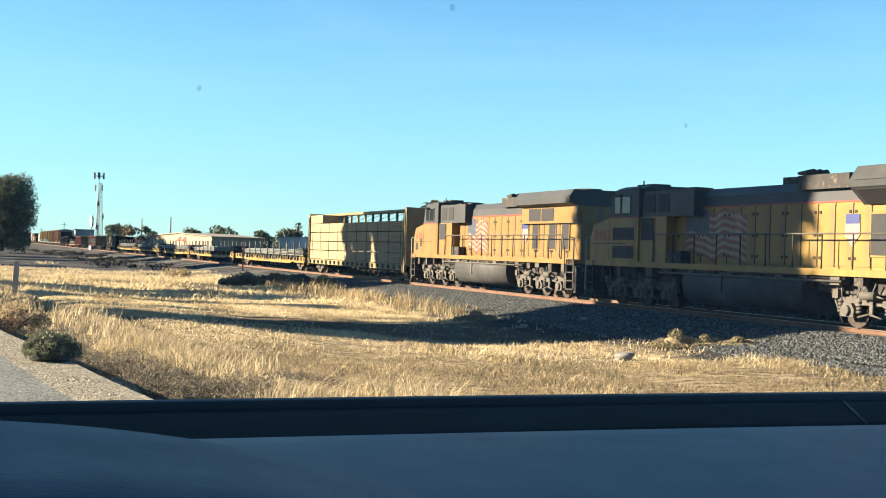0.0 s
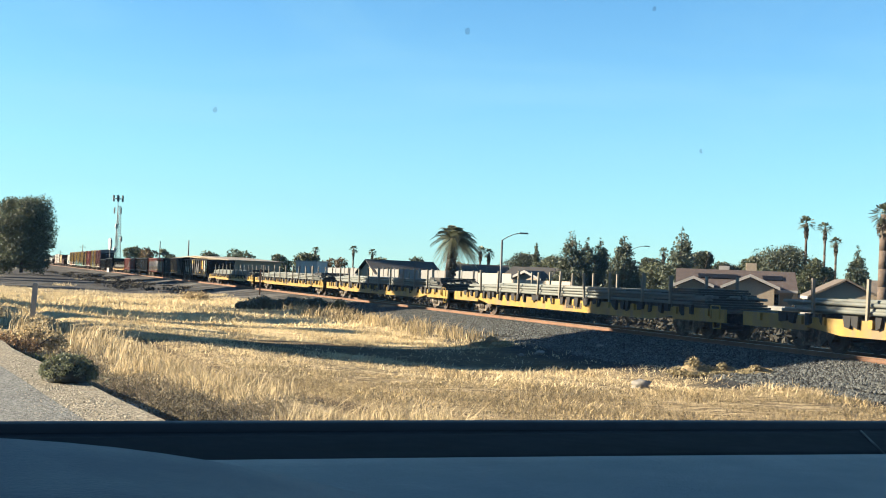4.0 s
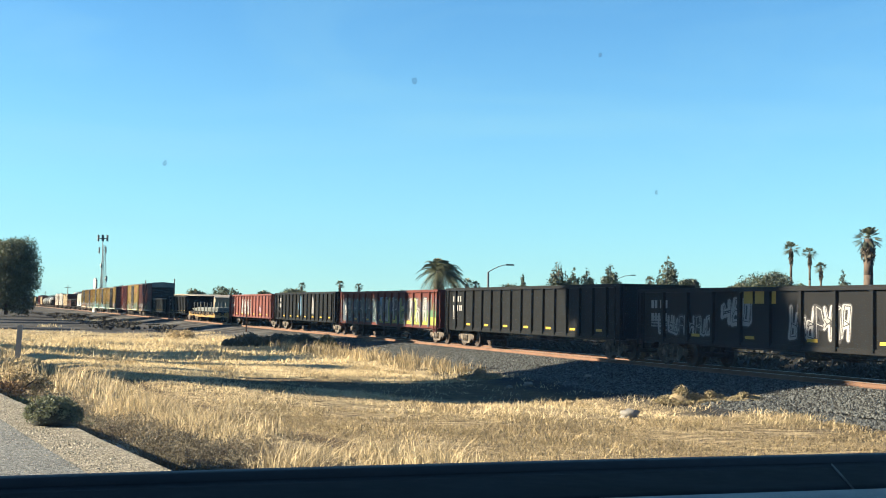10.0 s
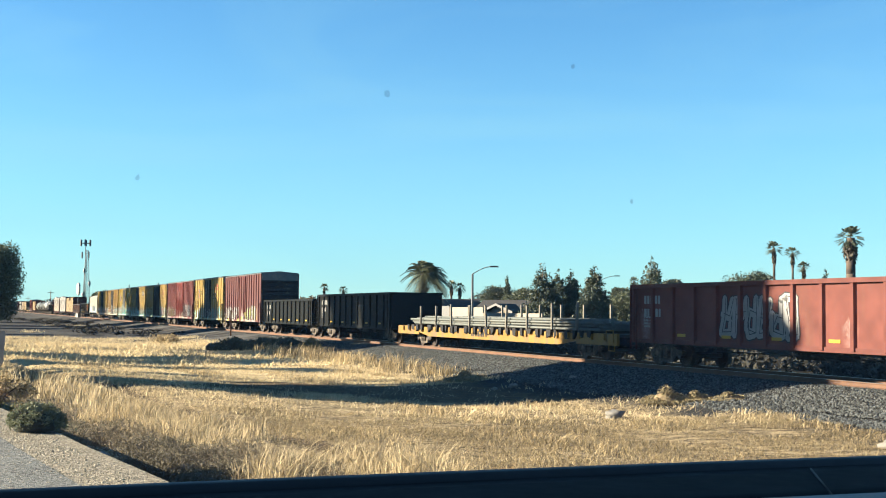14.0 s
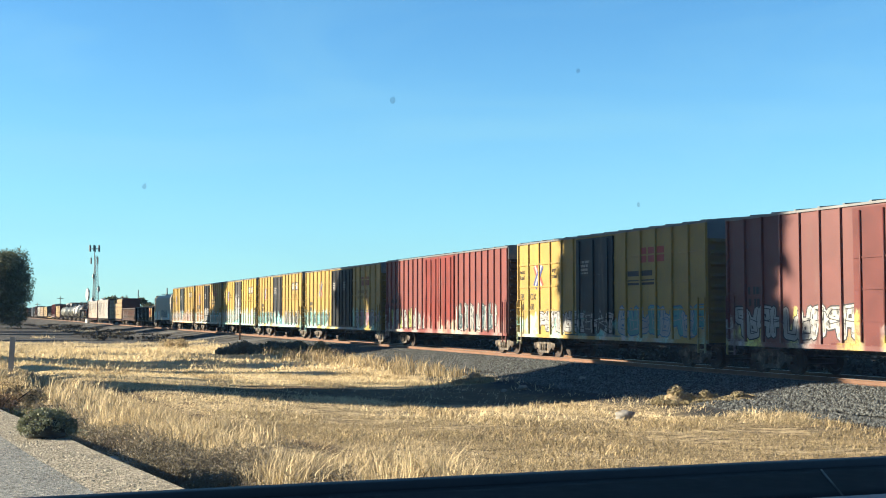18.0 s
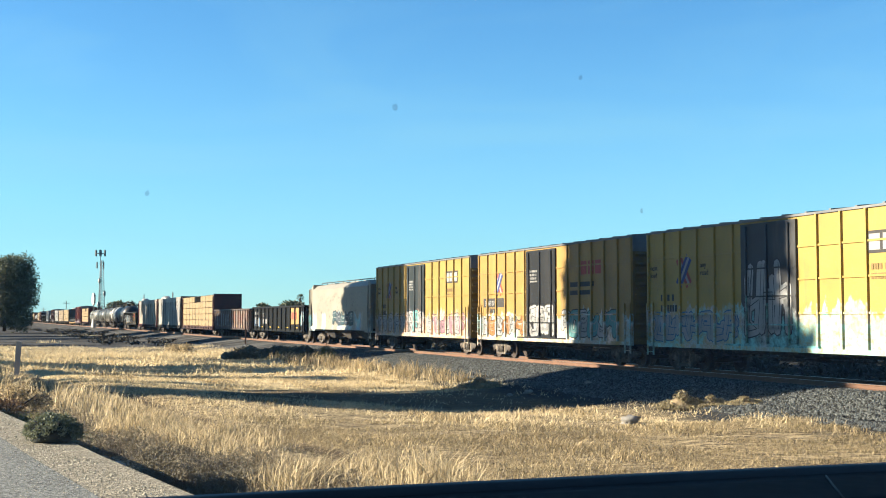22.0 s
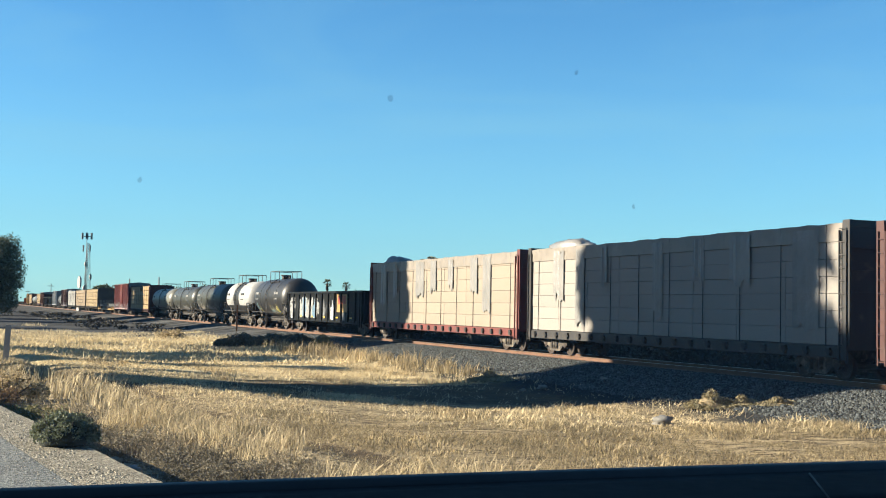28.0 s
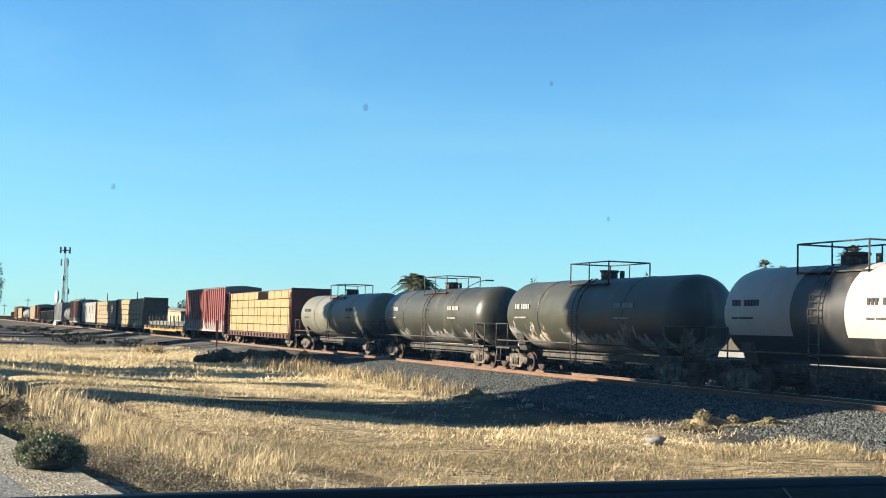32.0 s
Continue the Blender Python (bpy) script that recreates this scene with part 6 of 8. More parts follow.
for q, x0, x1, z0, z1, fill, edge, n, y in (
        (237, -8.4, -4.9, 1.12, 1.9, (SP_WHITE, SP_BLACK, SP_WHITE), SP_BLACK, 8, G), (237, -4.3, -2.6, 1.5, 2.5, (SP_WHITE,), SP_BLACK, 3, G), (237, -0.6, 2.2, 1.1, 2.3, (SP_WHITE, SP_BLACK), SP_BLACK, 6, G), (237, 6.6, 9.0, 1.3, 2.7, (SP_WHITE, SP_TEAL), SP_BLACK, 2, G),
        # left half in dark slate and teal, its shade put into the spray colours
        (278, -8.6, -1.2, 1.1, 2.6, (SP_SLATE, SP_DTEAL, SP_BLACK), SP_BLACK, 10, G), (278, -1.0, 7.6, 1.1, 2.6, (SP_WHITE, SP_BLACK, SP_WHITE, SP_LIME), SP_BLACK, 12, G),
        (298, -1.7, -0.8, 1.2, 2.8, (SP_BLUE,), SP_TEAL, 1, G), (298, 2.6, 3.5, 1.35, 2.75, (SP_WHITE,), SP_BLACK, 2, G),
        (318, -3.8, 0.2, 1.1, 2.6, (SP_WHITE,), SP_BLACK, 5, G), (318, 4.0, 5.2, 1.2, 1.9, (SP_PINK,), SP_BLACK, 2, G),
        (397, -7.2, -0.6, 1.1, 2.2, (SP_WHITE,), SP_BLACK, 8, -1.608), (397, 1.6, 5.6, 1.1, 2.3, (SP_LIME, SP_WHITE), SP_BLACK, 5, -1.608),
        (413, -5.6, -1.8, 1.1, 2.1, (SP_WHITE,), SP_BLACK, 5, -1.608), (413, -1.7, 1.2, 1.1, 2.0, (SP_WHITE, SP_BLACK), SP_BLACK, 4, -1.692), (413, 1.6, 7.6, 1.1, 2.25, (SP_WHITE, SP_TEAL), SP_BLUE, 7, -1.608),
        (431, -8.8, -3.4, 1.1, 2.3, (SP_WHITE, SP_LIME, SP_WHITE), SP_BLACK, 8, -1.608), (431, -3.2, -2.3, 1.1, 2.1, (SP_WHITE,), SP_BLACK, 2, -1.608), (431, 2.4, 7.6, 1.1, 2.5, (SP_WHITE, SP_DTEAL), SP_BLACK, 9, -1.608),
        (450, -8.4, -2.6, 1.1, 2.2, (SP_DTEAL, SP_TEAL), SP_BLACK, 6, -1.608), (450, 3.6, 8.6, 1.1, 2.2, (SP_WHITE, SP_PINK), SP_BLACK, 5, -1.608),
        (468, -7.0, -2.2, 1.1, 2.2, (SP_TEAL, SP_DTEAL), SP_BLACK, 5, -1.608), (468, 1.8, 6.8, 1.1, 2.2, (SP_WHITE, SP_BLACK), SP_BLACK, 6, -1.608),
        (484, -7.2, -2.0, 1.1, 2.2, (SP_WHITE,), SP_BLUE, 6, -1.608), (484, -1.4, 1.0, 1.3, 3.8, (SP_WHITE,), SP_BLACK, 3, -1.692),
        (501, -7.2, -2.4, 1.1, 2.1, (SP_WHITE, SP_ORANGE), SP_BLACK, 5, -1.608), (501, -1.6, 0.9, 1.1, 2.6, (SP_WHITE,), SP_BLACK, 3, -1.692), (501, 1.6, 6.4, 1.1, 2.3, (SP_WHITE, SP_TEAL), SP_BLACK, 5, -1.608),
        (518, -7.4, -2.2, 1.1, 2.2, (SP_WHITE,), SP_BLACK, 7, -1.608), (518, -1.6, 0.9, 1.1, 2.4, (SP_WHITE, SP_TEAL), SP_BLACK, 3, -1.692), (518, 1.4, 7.0, 1.1, 2.2, (SP_WHITE, SP_PINK), SP_BLACK, 7, -1.608),
        (535, -1.2, 3.8, 1.45, 2.45, (SP_DTEAL, SP_SLATE), SP_BLACK, 4, -1.622),
        (553, -9.0, -6.4, 1.15, 2.0, (SP_BLUE, SP_WHITE), SP_BLACK, 3, G), (553, 7.6, 9.4, 1.3, 2.5, (SP_TEAL, SP_WHITE), SP_BLUE, 3, G),
        (573, -8.0, -1.2, 1.15, 2.45, (SP_WHITE, SP_SLATE, SP_WHITE), SP_BLACK, 6, G),
        (661, -6.2, -0.8, 1.1, 2.6, (SP_WHITE, SP_SKY, SP_WHITE), SP_WHITE, 5, G), (779, -8.0, 2.0, 1.1, 2.0, (SP_WHITE,), SP_BLACK, 8, -1.608)):
    graffiti(car_at(q), x0, x1, z0, z1, fill, edge, n, y, int(q * 7 + x0 * 3))
# slate field on the left half is likewise darkened for shade
paint_fields(car_at(278), ((-9.3, -0.9, 1.05, 2.35, SP_SLATE), (-1.0, 0.4, 1.9, 2.6, SP_SKY), (-0.9, 9.2, 1.02, 1.48, SP_LIME), (-0.9, 9.2, 1.48, 1.86, SP_GREEN)))
for q, x, z, text, sz, mm in ((413, -7.5, 2.55, "FB", 0.40, INK), (413, -6.45, 2.55, "OX", 0.40, INK), (413, -7.5, 2.10, "50", 0.40, INK), (413, -6.45, 2.10, "60", 0.40, INK), (501, -6.9, 2.55, "50 68 80", 0.34, WHITE)):
    part("lettering", words(text, sz, mm), mm, car_at(q), at=(x, -1.612, z))
part("lettering", words("rail", 0.72, WHITE), WHITE, car_at(553), at=(-5.6, -1.574, 2.05))
marks(car_at(553), -5.6, 1.45, 1, WHITE, -1.568, 2.0, 0.42)
part("number_plate_field", box(-7.1, -4.4, -1.606, -1.602, 2.46, 2.9), INK, car_at(501))
for q, x0, z0, mm in ((237, -3.0, 2.28, AMBER), (553, 5.0, 1.85, RED), (661, 3.9, 2.1, RED)):
    logo(car_at(q), x0, z0, "blocks", mm, -1.582)

TONE_SCALE = 0.48
# ---- plants ----
BARK = mat("grey_brown_bark", (0.16, 0.12, 0.09), 0.9, var=0.3, scale=3, bump=0.03, bscale=12)
LEAF = mat("dull_green_leaves", (0.19, 0.225, 0.125), 0.6, var=0.3, scale=0.5, island=0.5, translucent=0.25)
LEAF_D = mat("dark_green_leaves", (0.13, 0.16, 0.10), 0.6, var=0.3, scale=0.5, island=0.5, translucent=0.2)
NEEDLE = mat("dark_conifer_needles", (0.13, 0.165, 0.105), 0.65, var=0.3, scale=0.6, island=0.45, translucent=0.15)
AUTUMN = mat("rusty_autumn_leaves", (0.24, 0.17, 0.08), 0.65, var=0.3, scale=0.6, island=0.45, translucent=0.25)
FROND = mat("palm_frond_green", (0.27, 0.30, 0.19), 0.5, var=0.3, scale=1.0, island=0.4, translucent=0.25)
SKIRT = mat("dry_palm_skirt", (0.22, 0.19, 0.14), 0.9, var=0.3, scale=2, island=0.4)


def cards(centers, radii, count, size, seed, shell=0.55, droop=0.0):
    """Leaf cards spread through a set of ellipsoids: vertices and triangles."""
    r = np.random.RandomState(seed)
    c, rad = np.asarray(centers, float), np.asarray(radii, float)
    vol = rad.prod(1)
    pick = r.choice(len(c), count, p=vol / vol.sum())
    dv = r.normal(size=(count, 3))
    dv /= np.linalg.norm(dv, axis=1)[:, None]
    rr = (shell + (1 - shell) * r.rand(count)) * (0.85 + 0.3 * r.rand(count))
    pos = c[pick] + dv * rad[pick] * rr[:, None]
    a = r.normal(size=(count, 3))
    a[:, 2] -= droop
    a /= np.linalg.norm(a, axis=1)[:, None]
    b = np.cross(a, r.normal(size=(count, 3)))
    b /= np.linalg.norm(b, axis=1)[:, None] + 1e-9
    s = size * r.uniform(0.6, 1.4, (count, 1))
    v = np.stack([pos - a * s, pos - b * s * 0.45, pos + a * s, pos + b * s * 0.45], 1).reshape(-1, 3)
    k = np.arange(count)[:, None] * 4
    t = np.concatenate([k + [0, 1, 2], k + [0, 2, 3]])
    return v, t


def limbs(height, spread, seed, trunk_r, fork=0.35, n=6, lean=(0, 0)):
    rr = random.Random(seed)
    sh = Shape()
    top = Vector((lean[0], lean[1], height * 0.75))
    pts = [Vector((0, 0, -0.4)), Vector((lean[0] * 0.2, lean[1] * 0.2, height * 0.2)), Vector((lean[0] * 0.5, lean[1] * 0.5, height * fork)), top]
    for i in range(3):
        sh.rod(pts[i], pts[i + 1], trunk_r * (1 - 0.27 * i), 8, trunk_r * (1 - 0.27 * (i + 1)))
    for i in range(n):
        a = 2 * math.pi * i / n + rr.uniform(-0.3, 0.3)
        z0 = height * rr.uniform(fork * 0.8, 0.6)
        st = pts[2].lerp(top, max(0, (z0 / height - fork) / (0.75 - fork)))
        mid = st + Vector((math.cos(a) * spread * 0.4, math.sin(a) * spread * 0.4, height * 0.12))
        en = st + Vector((math.cos(a) * spread * 0.8, math.sin(a) * spread * 0.8, height * rr.uniform(0.18, 0.35)))
        sh.rod(st, mid, trunk_r * 0.4, 6, trunk_r * 0.25).rod(mid, en, trunk_r * 0.25, 6, trunk_r * 0.08)
    return sh


def broad_tree(spot, height, width, seed, label, leaf=None, count=2600, low=0.25, size=0.30, group="trees beyond the track", clumps=16, name="tree", category="tree", full=0.0):
    rr = random.Random(seed)
    tr = thing(name, label, category, group)
    part("trunk", limbs(height, width * 0.45, seed, 0.02 * height + 0.08), BARK, tr)
    cs, rs = [], []
    for i in range(clumps):
        a, u = rr.uniform(0, 6.28), rr.uniform(0, 1)
        z = height * (low + (1 - low) * rr.uniform(0.08, 0.92))
        f = math.sin(math.pi * min(1, max(0.12, (z / height - low) / (1 - low))) ** 0.8)
        f = f * (1 - full) + full * (1 if z < height * 0.75 else 0.8)
        d = width * 0.5 * f * math.sqrt(u) * 0.85
        g = width * rr.uniform(0.13, 0.24)
        cs.append((math.cos(a) * d, math.sin(a) * d, min(z, height - g * 0.8)))
        rs.append((g, g, g * rr.uniform(0.7, 1.0)))
    v, t = cards(cs, rs, count, size, seed)
    part("crown", big_mesh("crown", v, t, leaf or LEAF), None, tr)
    tr.matrix_basis = Matrix.Translation(spot)
    return tr


def conifer(spot, height, width, seed, label="tall dark green pointed conifer", count=13000):
    rr = random.Random(seed)
    tr = thing("conifer", label, "tree", "trees beyond the track")
    part("trunk", Shape().rod((0, 0, -0.4), (0, 0, height * 0.95), 0.02 * height + 0.05, 8, 0.03), BARK, tr)
    cs, rs = [], []
    layers = 15
    for i in range(layers):
        u = i / (layers - 1)
        z = height * (0.10 + 0.88 * u)
        w = width * 0.5 * (1 - u) ** 0.8 + 0.12
        for j in range(8 if i < layers - 3 else 3):
            a = rr.uniform(0, 6.28)
            cs.append((math.cos(a) * w * 0.55, math.sin(a) * w * 0.55, z + rr.uniform(-0.3, 0.3)))
            rs.append((w * 0.5 + 0.12, w * 0.5 + 0.12, height * 0.06))
    v, t = cards(cs, rs, count, 0.15, seed, 0.15, 0.4)
    part("crown", big_mesh("crown", v, t, NEEDLE), None, tr)
    tr.matrix_basis = Matrix.Translation(spot)
    return tr


def palm(spot, height, crown, seed, label, lean=(0, 0), fan=True, skirt=True, fronds=34, r=0.22):
    rr = random.Random(seed)
    tr = thing("palm_tree", label, "palm tree", "palm trees")
    sh = Shape()
    prev = Vector((0, 0, -0.4))
    for i in range(1, 7):
        u = i / 6
        cur = Vector((lean[0] * u * u, lean[1] * u * u, height * u))
        sh.rod(prev, cur, r * (1.25 - 0.3 * u), 9, r * (1.2 - 0.3 * u))
        prev = cur
    part("trunk", sh, BARK, tr)
    verts, tris = [], []

    def leaf(p0, p1, p2):
        k = len(verts)
        verts.extend([p0, p1, p2])
        tris.append((k, k + 1, k + 2))
    for i in range(fronds):
        a = rr.uniform(0, 6.28)
        el = rr.uniform(-0.7, 1.25)
        ln = crown * rr.uniform(0.8, 1.1)
        d0 = Vector((math.cos(a) * math.cos(el), math.sin(a) * math.cos(el), math.sin(el)))
        if not fan:
            d0 = (d0 + Vector((0.35, 0.1, 0))).normalized()
        sag = 1.25 if not fan else 0.45
        side = d0.cross(Vector((0, 0, 1)))
        side = side.normalized() if side.length > 0.05 else Vector((1, 0, 0))
        n = 9
        spine = [prev + d0 * ln * (j / n) + Vector((0, 0, -sag * ln * 0.5 * (j / n) ** 2)) for j in range(n + 1)]
        for j in range(n):
            wd = (0.045 if fan else 0.02) * ln
            if fan and j < 4:
                leaf(spine[j] - side * 0.03, spine[j] + side * 0.03, spine[j + 1])
                continue
            for sd in (-1, 1):
                for kk in range(2 if fan else 3):
                    b = spine[j].lerp(spine[j + 1], kk / 3)
                    out = (side * sd * rr.uniform(0.6, 1.0) + d0 * (0.9 if fan else 0.5) + Vector((0, 0, -0.45))).normalized()
                    tip = b + out * ln * (0.36 if fan else 0.30) * math.sin(math.pi * (0.25 + 0.7 * j / n))
                    leaf(b, b + d0 * wd * 1.5, tip)
            leaf(spine[j] - side * 0.02, spine[j] + side * 0.02, spine[j + 1])
    part("crown", big_mesh("crown", np.array([tuple(v) for v in verts]), np.array(tris), FROND), None, tr)
    if skirt:
        v, t = cards([(lean[0] * 0.9, lean[1] * 0.9, height - crown * 0.95)], [(r * 1.5, r * 1.5, crown * 0.9)], 420, 0.20, seed, 0.5, 1.5)
        part("dry_skirt", big_mesh("dry_skirt", v, t, SKIRT), None, tr, "hanging skirt of dead fronds")
    tr.matrix_basis = Matrix.Translation(spot)
    return tr


FAR_Z = -1.15


def up(az, dist, el):
    """The height over the far ground of what shows el degrees above eye level at that distance."""
    return EYE + dist * math.tan(radians(el)) - FAR_Z


def far_spot(az, dist):
    return rng_at(az, dist, FAR_Z)


# leaning feather palm, conifers, broad trees and fan palms behind the houses
palm(far_spot(-0.72, 112), up(0, 112, 1.85), 2.5, 1, "feather palm with wind-blown fronds", (0.5, 0.2), False, True, 96, 0.30)
for az, el, dist, w, sd in ((5.19, 2.40, 135, 6.0, 2), (5.9, 2.0, 140, 4.6, 3), (6.5, 2.06, 136, 4.8, 4), (7.63, 2.32, 130, 5.4, 5), (10.27, 2.72, 125, 5.6, 6), (18.1, 1.98, 150, 4.6, 7), (3.49, 1.62, 160, 1.5, 8)):
    conifer(far_spot(az, dist), up(az, dist, el), w, sd)
for az, el, dist, w, sd in ((11.25, 1.58, 132, 4.2, 11), (13.5, 1.45, 138, 4.6, 12), (14.75, 1.95, 136, 8.2, 13), (16.35, 1.42, 134, 4.6, 14), (2.9, 1.25, 170, 6.5, 15), (4.2, 1.15, 150, 6.0, 16), (8.9, 1.2, 150, 5.0, 17), (9.1, 1.0, 145, 5.0, 18), (12.2, 1.1, 135, 4.5, 19)):
    broad_tree(far_spot(az, dist), up(az, dist, el), w, sd, "leafy dark green garden tree", LEAF_D if sd % 2 else LEAF, 14000, size=0.13, clumps=30)
for az, el, dist, cr, sd, r in ((15.86, 3.05, 170, 1.3, 21, 0.22), (16.68, 2.83, 180, 1.2, 22, 0.2), (17.17, 2.18, 185, 1.1, 23, 0.2), (19.2, 3.5, 105, 1.25, 24, 0.48), (9.48, 1.5, 190, 1.0, 25, 0.2), (-5.2, 1.1, 260, 1.1, 26, 0.2), (-4.3, 1.0, 270, 1.1, 27, 0.2), (-7.0, 0.98, 280, 1.1, 28, 0.2), (1.25, 1.15, 190, 1.0, 29, 0.2), (0.85, 1.27, 190, 1.0, 30, 0.2)):
    palm(far_spot(az, dist), up(az, dist, el), cr, sd, "tall fan palm with a dry skirt", fronds=58, r=r * 0.8)
for az, el, dist, w, sd in ((-10.8, 0.95, 260, 9, 41), (-9.8, 0.7, 250, 6, 42), (-7.3, 0.85, 230, 8, 43), (-3.9, 0.75, 210, 6, 44), (-14.6, 0.9, 330, 8, 45), (-13.9, 0.75, 330, 7, 46), (-2.2, 0.8, 230, 7, 47), (0.1, 0.85, 220, 6, 48), (-8.6, 0.7, 280, 8, 49), (-15.4, 0.8, 340, 7, 50), (-5.9, 0.7, 260, 8, 51), (-12.0, 0.7, 300, 8, 52)):
    broad_tree(far_spot(az, dist), up(az, dist, el), w, sd, "distant tree with browning leaves", AUTUMN if sd % 3 == 0 else LEAF, 2600, 0.1, 0.3, "distant trees", 10)
# large dark tree beside the road
broad_tree(rng_at(-20.25, 236, -0.6), 13.9, 11.8, 61, "large dense dark green roadside tree", LEAF, 46000, 0.0, 0.22, "", 64, full=0.9)
# roadside trees out of view to the left, whose shade falls over the field and the train
for x, y, hgt, w, low, sd in ((-28, 38.4, 22, 6.4, 0.05, 71), (-28.5, 42.6, 27, 8.0, 0.30, 72), (-29.3, 45.4, 27, 6.0, 0.42, 84), (-28.2, 40.4, 26, 6.0, 0.05, 85), (-30, 47.2, 27, 6.2, 0.40, 79), (-38, 73.5, 30, 6.5, 0.2, 73), (-39, 79.5, 30, 6.0, 0.2, 74),
                            # the last tree here is added to keep the sun off the dashboard
                            (-62, 123, 33, 9, 0.05, 75), (-78, 160, 34, 13, 0.05, 76), (-86, 181, 34, 13, 0.05, 77), (-40, 61.5, 11.5, 4.6, 0.1, 81), (-35, 54.5, 9.5, 3.2, 0.1, 82), (-36, 66.5, 9.5, 2.6, 0.2, 83), (-13.5, 1.0, 9.5, 8.2, 0.10, 86)):
    broad_tree(Vector((x, y, -0.1)), hgt, w, sd, "tall dense roadside tree, out of view", LEAF_D, 20000 if hgt in (22, 26, 27) else 9000, low, 0.75 if hgt in (22, 26, 27) else 0.85, "roadside trees", 90 if hgt in (22, 26, 27) else 60)

# unseen tall trees added behind the car, across the road, to deepen the train's shade
for i in range(8):
    broad_tree(Vector((-46 + 13 * i, -15 - 3 * (i % 2), -0.1)), 20 + 2 * (i % 3), 15, 90 + i, "tall dense tree added behind the car, out of view", LEAF_D, 6000, 0.0, 0.95, "trees across the road", 60, full=0.7)

# ---- buildings beyond the track ----
STUCCO = mat("cream_stucco", (0.48, 0.40, 0.30), 0.9, var=0.1, scale=0.8, bump=0.01)
TANWALL = mat("tan_painted_metal_wall", (0.50, 0.40, 0.27), 0.8, var=0.12, scale=0.4)
BLOCK = mat("grey_block_wall", (0.36, 0.34, 0.31), 0.9, var=0.15, scale=0.8)
TILE_R = mat("red_brown_roof_shingle", (0.115, 0.086, 0.076), 0.85, var=0.25, scale=2, bump=0.02)
TILE_G = mat("grey_roof_shingle", (0.07, 0.066, 0.062), 0.9, var=0.25, scale=2, bump=0.02)
TILE_T = mat("tan_roof_shingle", (0.20, 0.165, 0.13), 0.9, var=0.25, scale=2, bump=0.02)
PANEL = mat("blue_black_solar_panel", (0.012, 0.014, 0.020), 0.6, var=0.2, spec=0.1)
WHITEP = mat("white_painted_trim", (0.52, 0.50, 0.47), 0.7, var=0.08)


def house(az, dist, length, depth, wall_h, roof_h, label, wall_m, roof_m, turn=0.0, gables=(), panels=(), chimney=False):
    """A low house: x along its front, its front faces the track."""
    hs = thing("house", label, "house", "houses beyond the track")
    L, D = length / 2, depth / 2
    part("wall", Shape().box(-L, L, -D, D, -0.3, wall_h).prism([(-D, wall_h), (D, wall_h), (0, wall_h + roof_h * 0.92)], "x", -L + 0.02, L - 0.02), wall_m, hs)
    for sd in (-1, 1):
        ov = 0.5
        r = Shape()
        r.add([(-L - ov, sd * (D + ov), wall_h - roof_h * ov / D), (L + ov, sd * (D + ov), wall_h - roof_h * ov / D), (L + ov, 0, wall_h + roof_h), (-L - ov, 0, wall_h + roof_h),
               (-L - ov, sd * (D + ov), wall_h - roof_h * ov / D + 0.16), (L + ov, sd * (D + ov), wall_h - roof_h * ov / D + 0.16), (L + ov, 0, wall_h + roof_h + 0.16), (-L - ov, 0, wall_h + roof_h + 0.16)],
              [(0, 1, 2, 3), (7, 6, 5, 4), (0, 4, 5, 1), (1, 5, 6, 2), (2, 6, 7, 3), (3, 7, 4, 0)])
        rf = part("roof", r, roof_m, hs)
        part("fascia", box(-L - ov, L + ov, sd * (D + ov) - 0.03, sd * (D + ov) + 0.03, wall_h - roof_h * ov / D - 0.12, wall_h - roof_h * ov / D + 0.14), WHITEP, rf)
    for gx, gw in gables:
        g = Shape().prism([(gx - gw, -0.3), (gx + gw, -0.3), (gx + gw, wall_h), (gx, wall_h + gw * 0.42), (gx - gw, wall_h)], "y", -D - 2.6, -D + 1.0)
        part("gable_wall", g, wall_m, hs)
        for sd in (-1, 1):
            gr = Shape().add([(gx, -D - 3.1, wall_h + gw * 0.42 + 0.2), (gx + sd * (gw + 0.5), -D - 3.1, wall_h - 0.05), (gx + sd * (gw + 0.5), 0, wall_h - 0.05), (gx, 0, wall_h + gw * 0.42 + 0.2),
                              (gx, -D - 3.1, wall_h + gw * 0.42 + 0.36), (gx + sd * (gw + 0.5), -D - 3.1, wall_h + 0.12), (gx + sd * (gw + 0.5), 0, wall_h + 0.12), (gx, 0, wall_h + gw * 0.42 + 0.36)],
                             [(0, 1, 2, 3), (7, 6, 5, 4), (0, 4, 5, 1), (1, 5, 6, 2), (2, 6, 7, 3), (3, 7, 4, 0)])
            grp = part("gable_roof", gr, roof_m, hs)
            part("barge_board", Shape().add([(gx, -D - 3.14, wall_h + gw * 0.42 + 0.1), (gx + sd * (gw + 0.5), -D - 3.14, wall_h - 0.15), (gx + sd * (gw + 0.5), -D - 3.14, wall_h + 0.14), (gx, -D - 3.14, wall_h + gw * 0.42 + 0.38),
                                             (gx, -D - 3.1, wall_h + gw * 0.42 + 0.1), (gx + sd * (gw + 0.5), -D - 3.1, wall_h - 0.15), (gx + sd * (gw + 0.5), -D - 3.1, wall_h + 0.14), (gx, -D - 3.1, wall_h + gw * 0.42 + 0.38)],
                                            [(0, 1, 2, 3), (7, 6, 5, 4), (0, 4, 5, 1), (1, 5, 6, 2), (2, 6, 7, 3), (3, 7, 4, 0)]), WHITEP, grp)
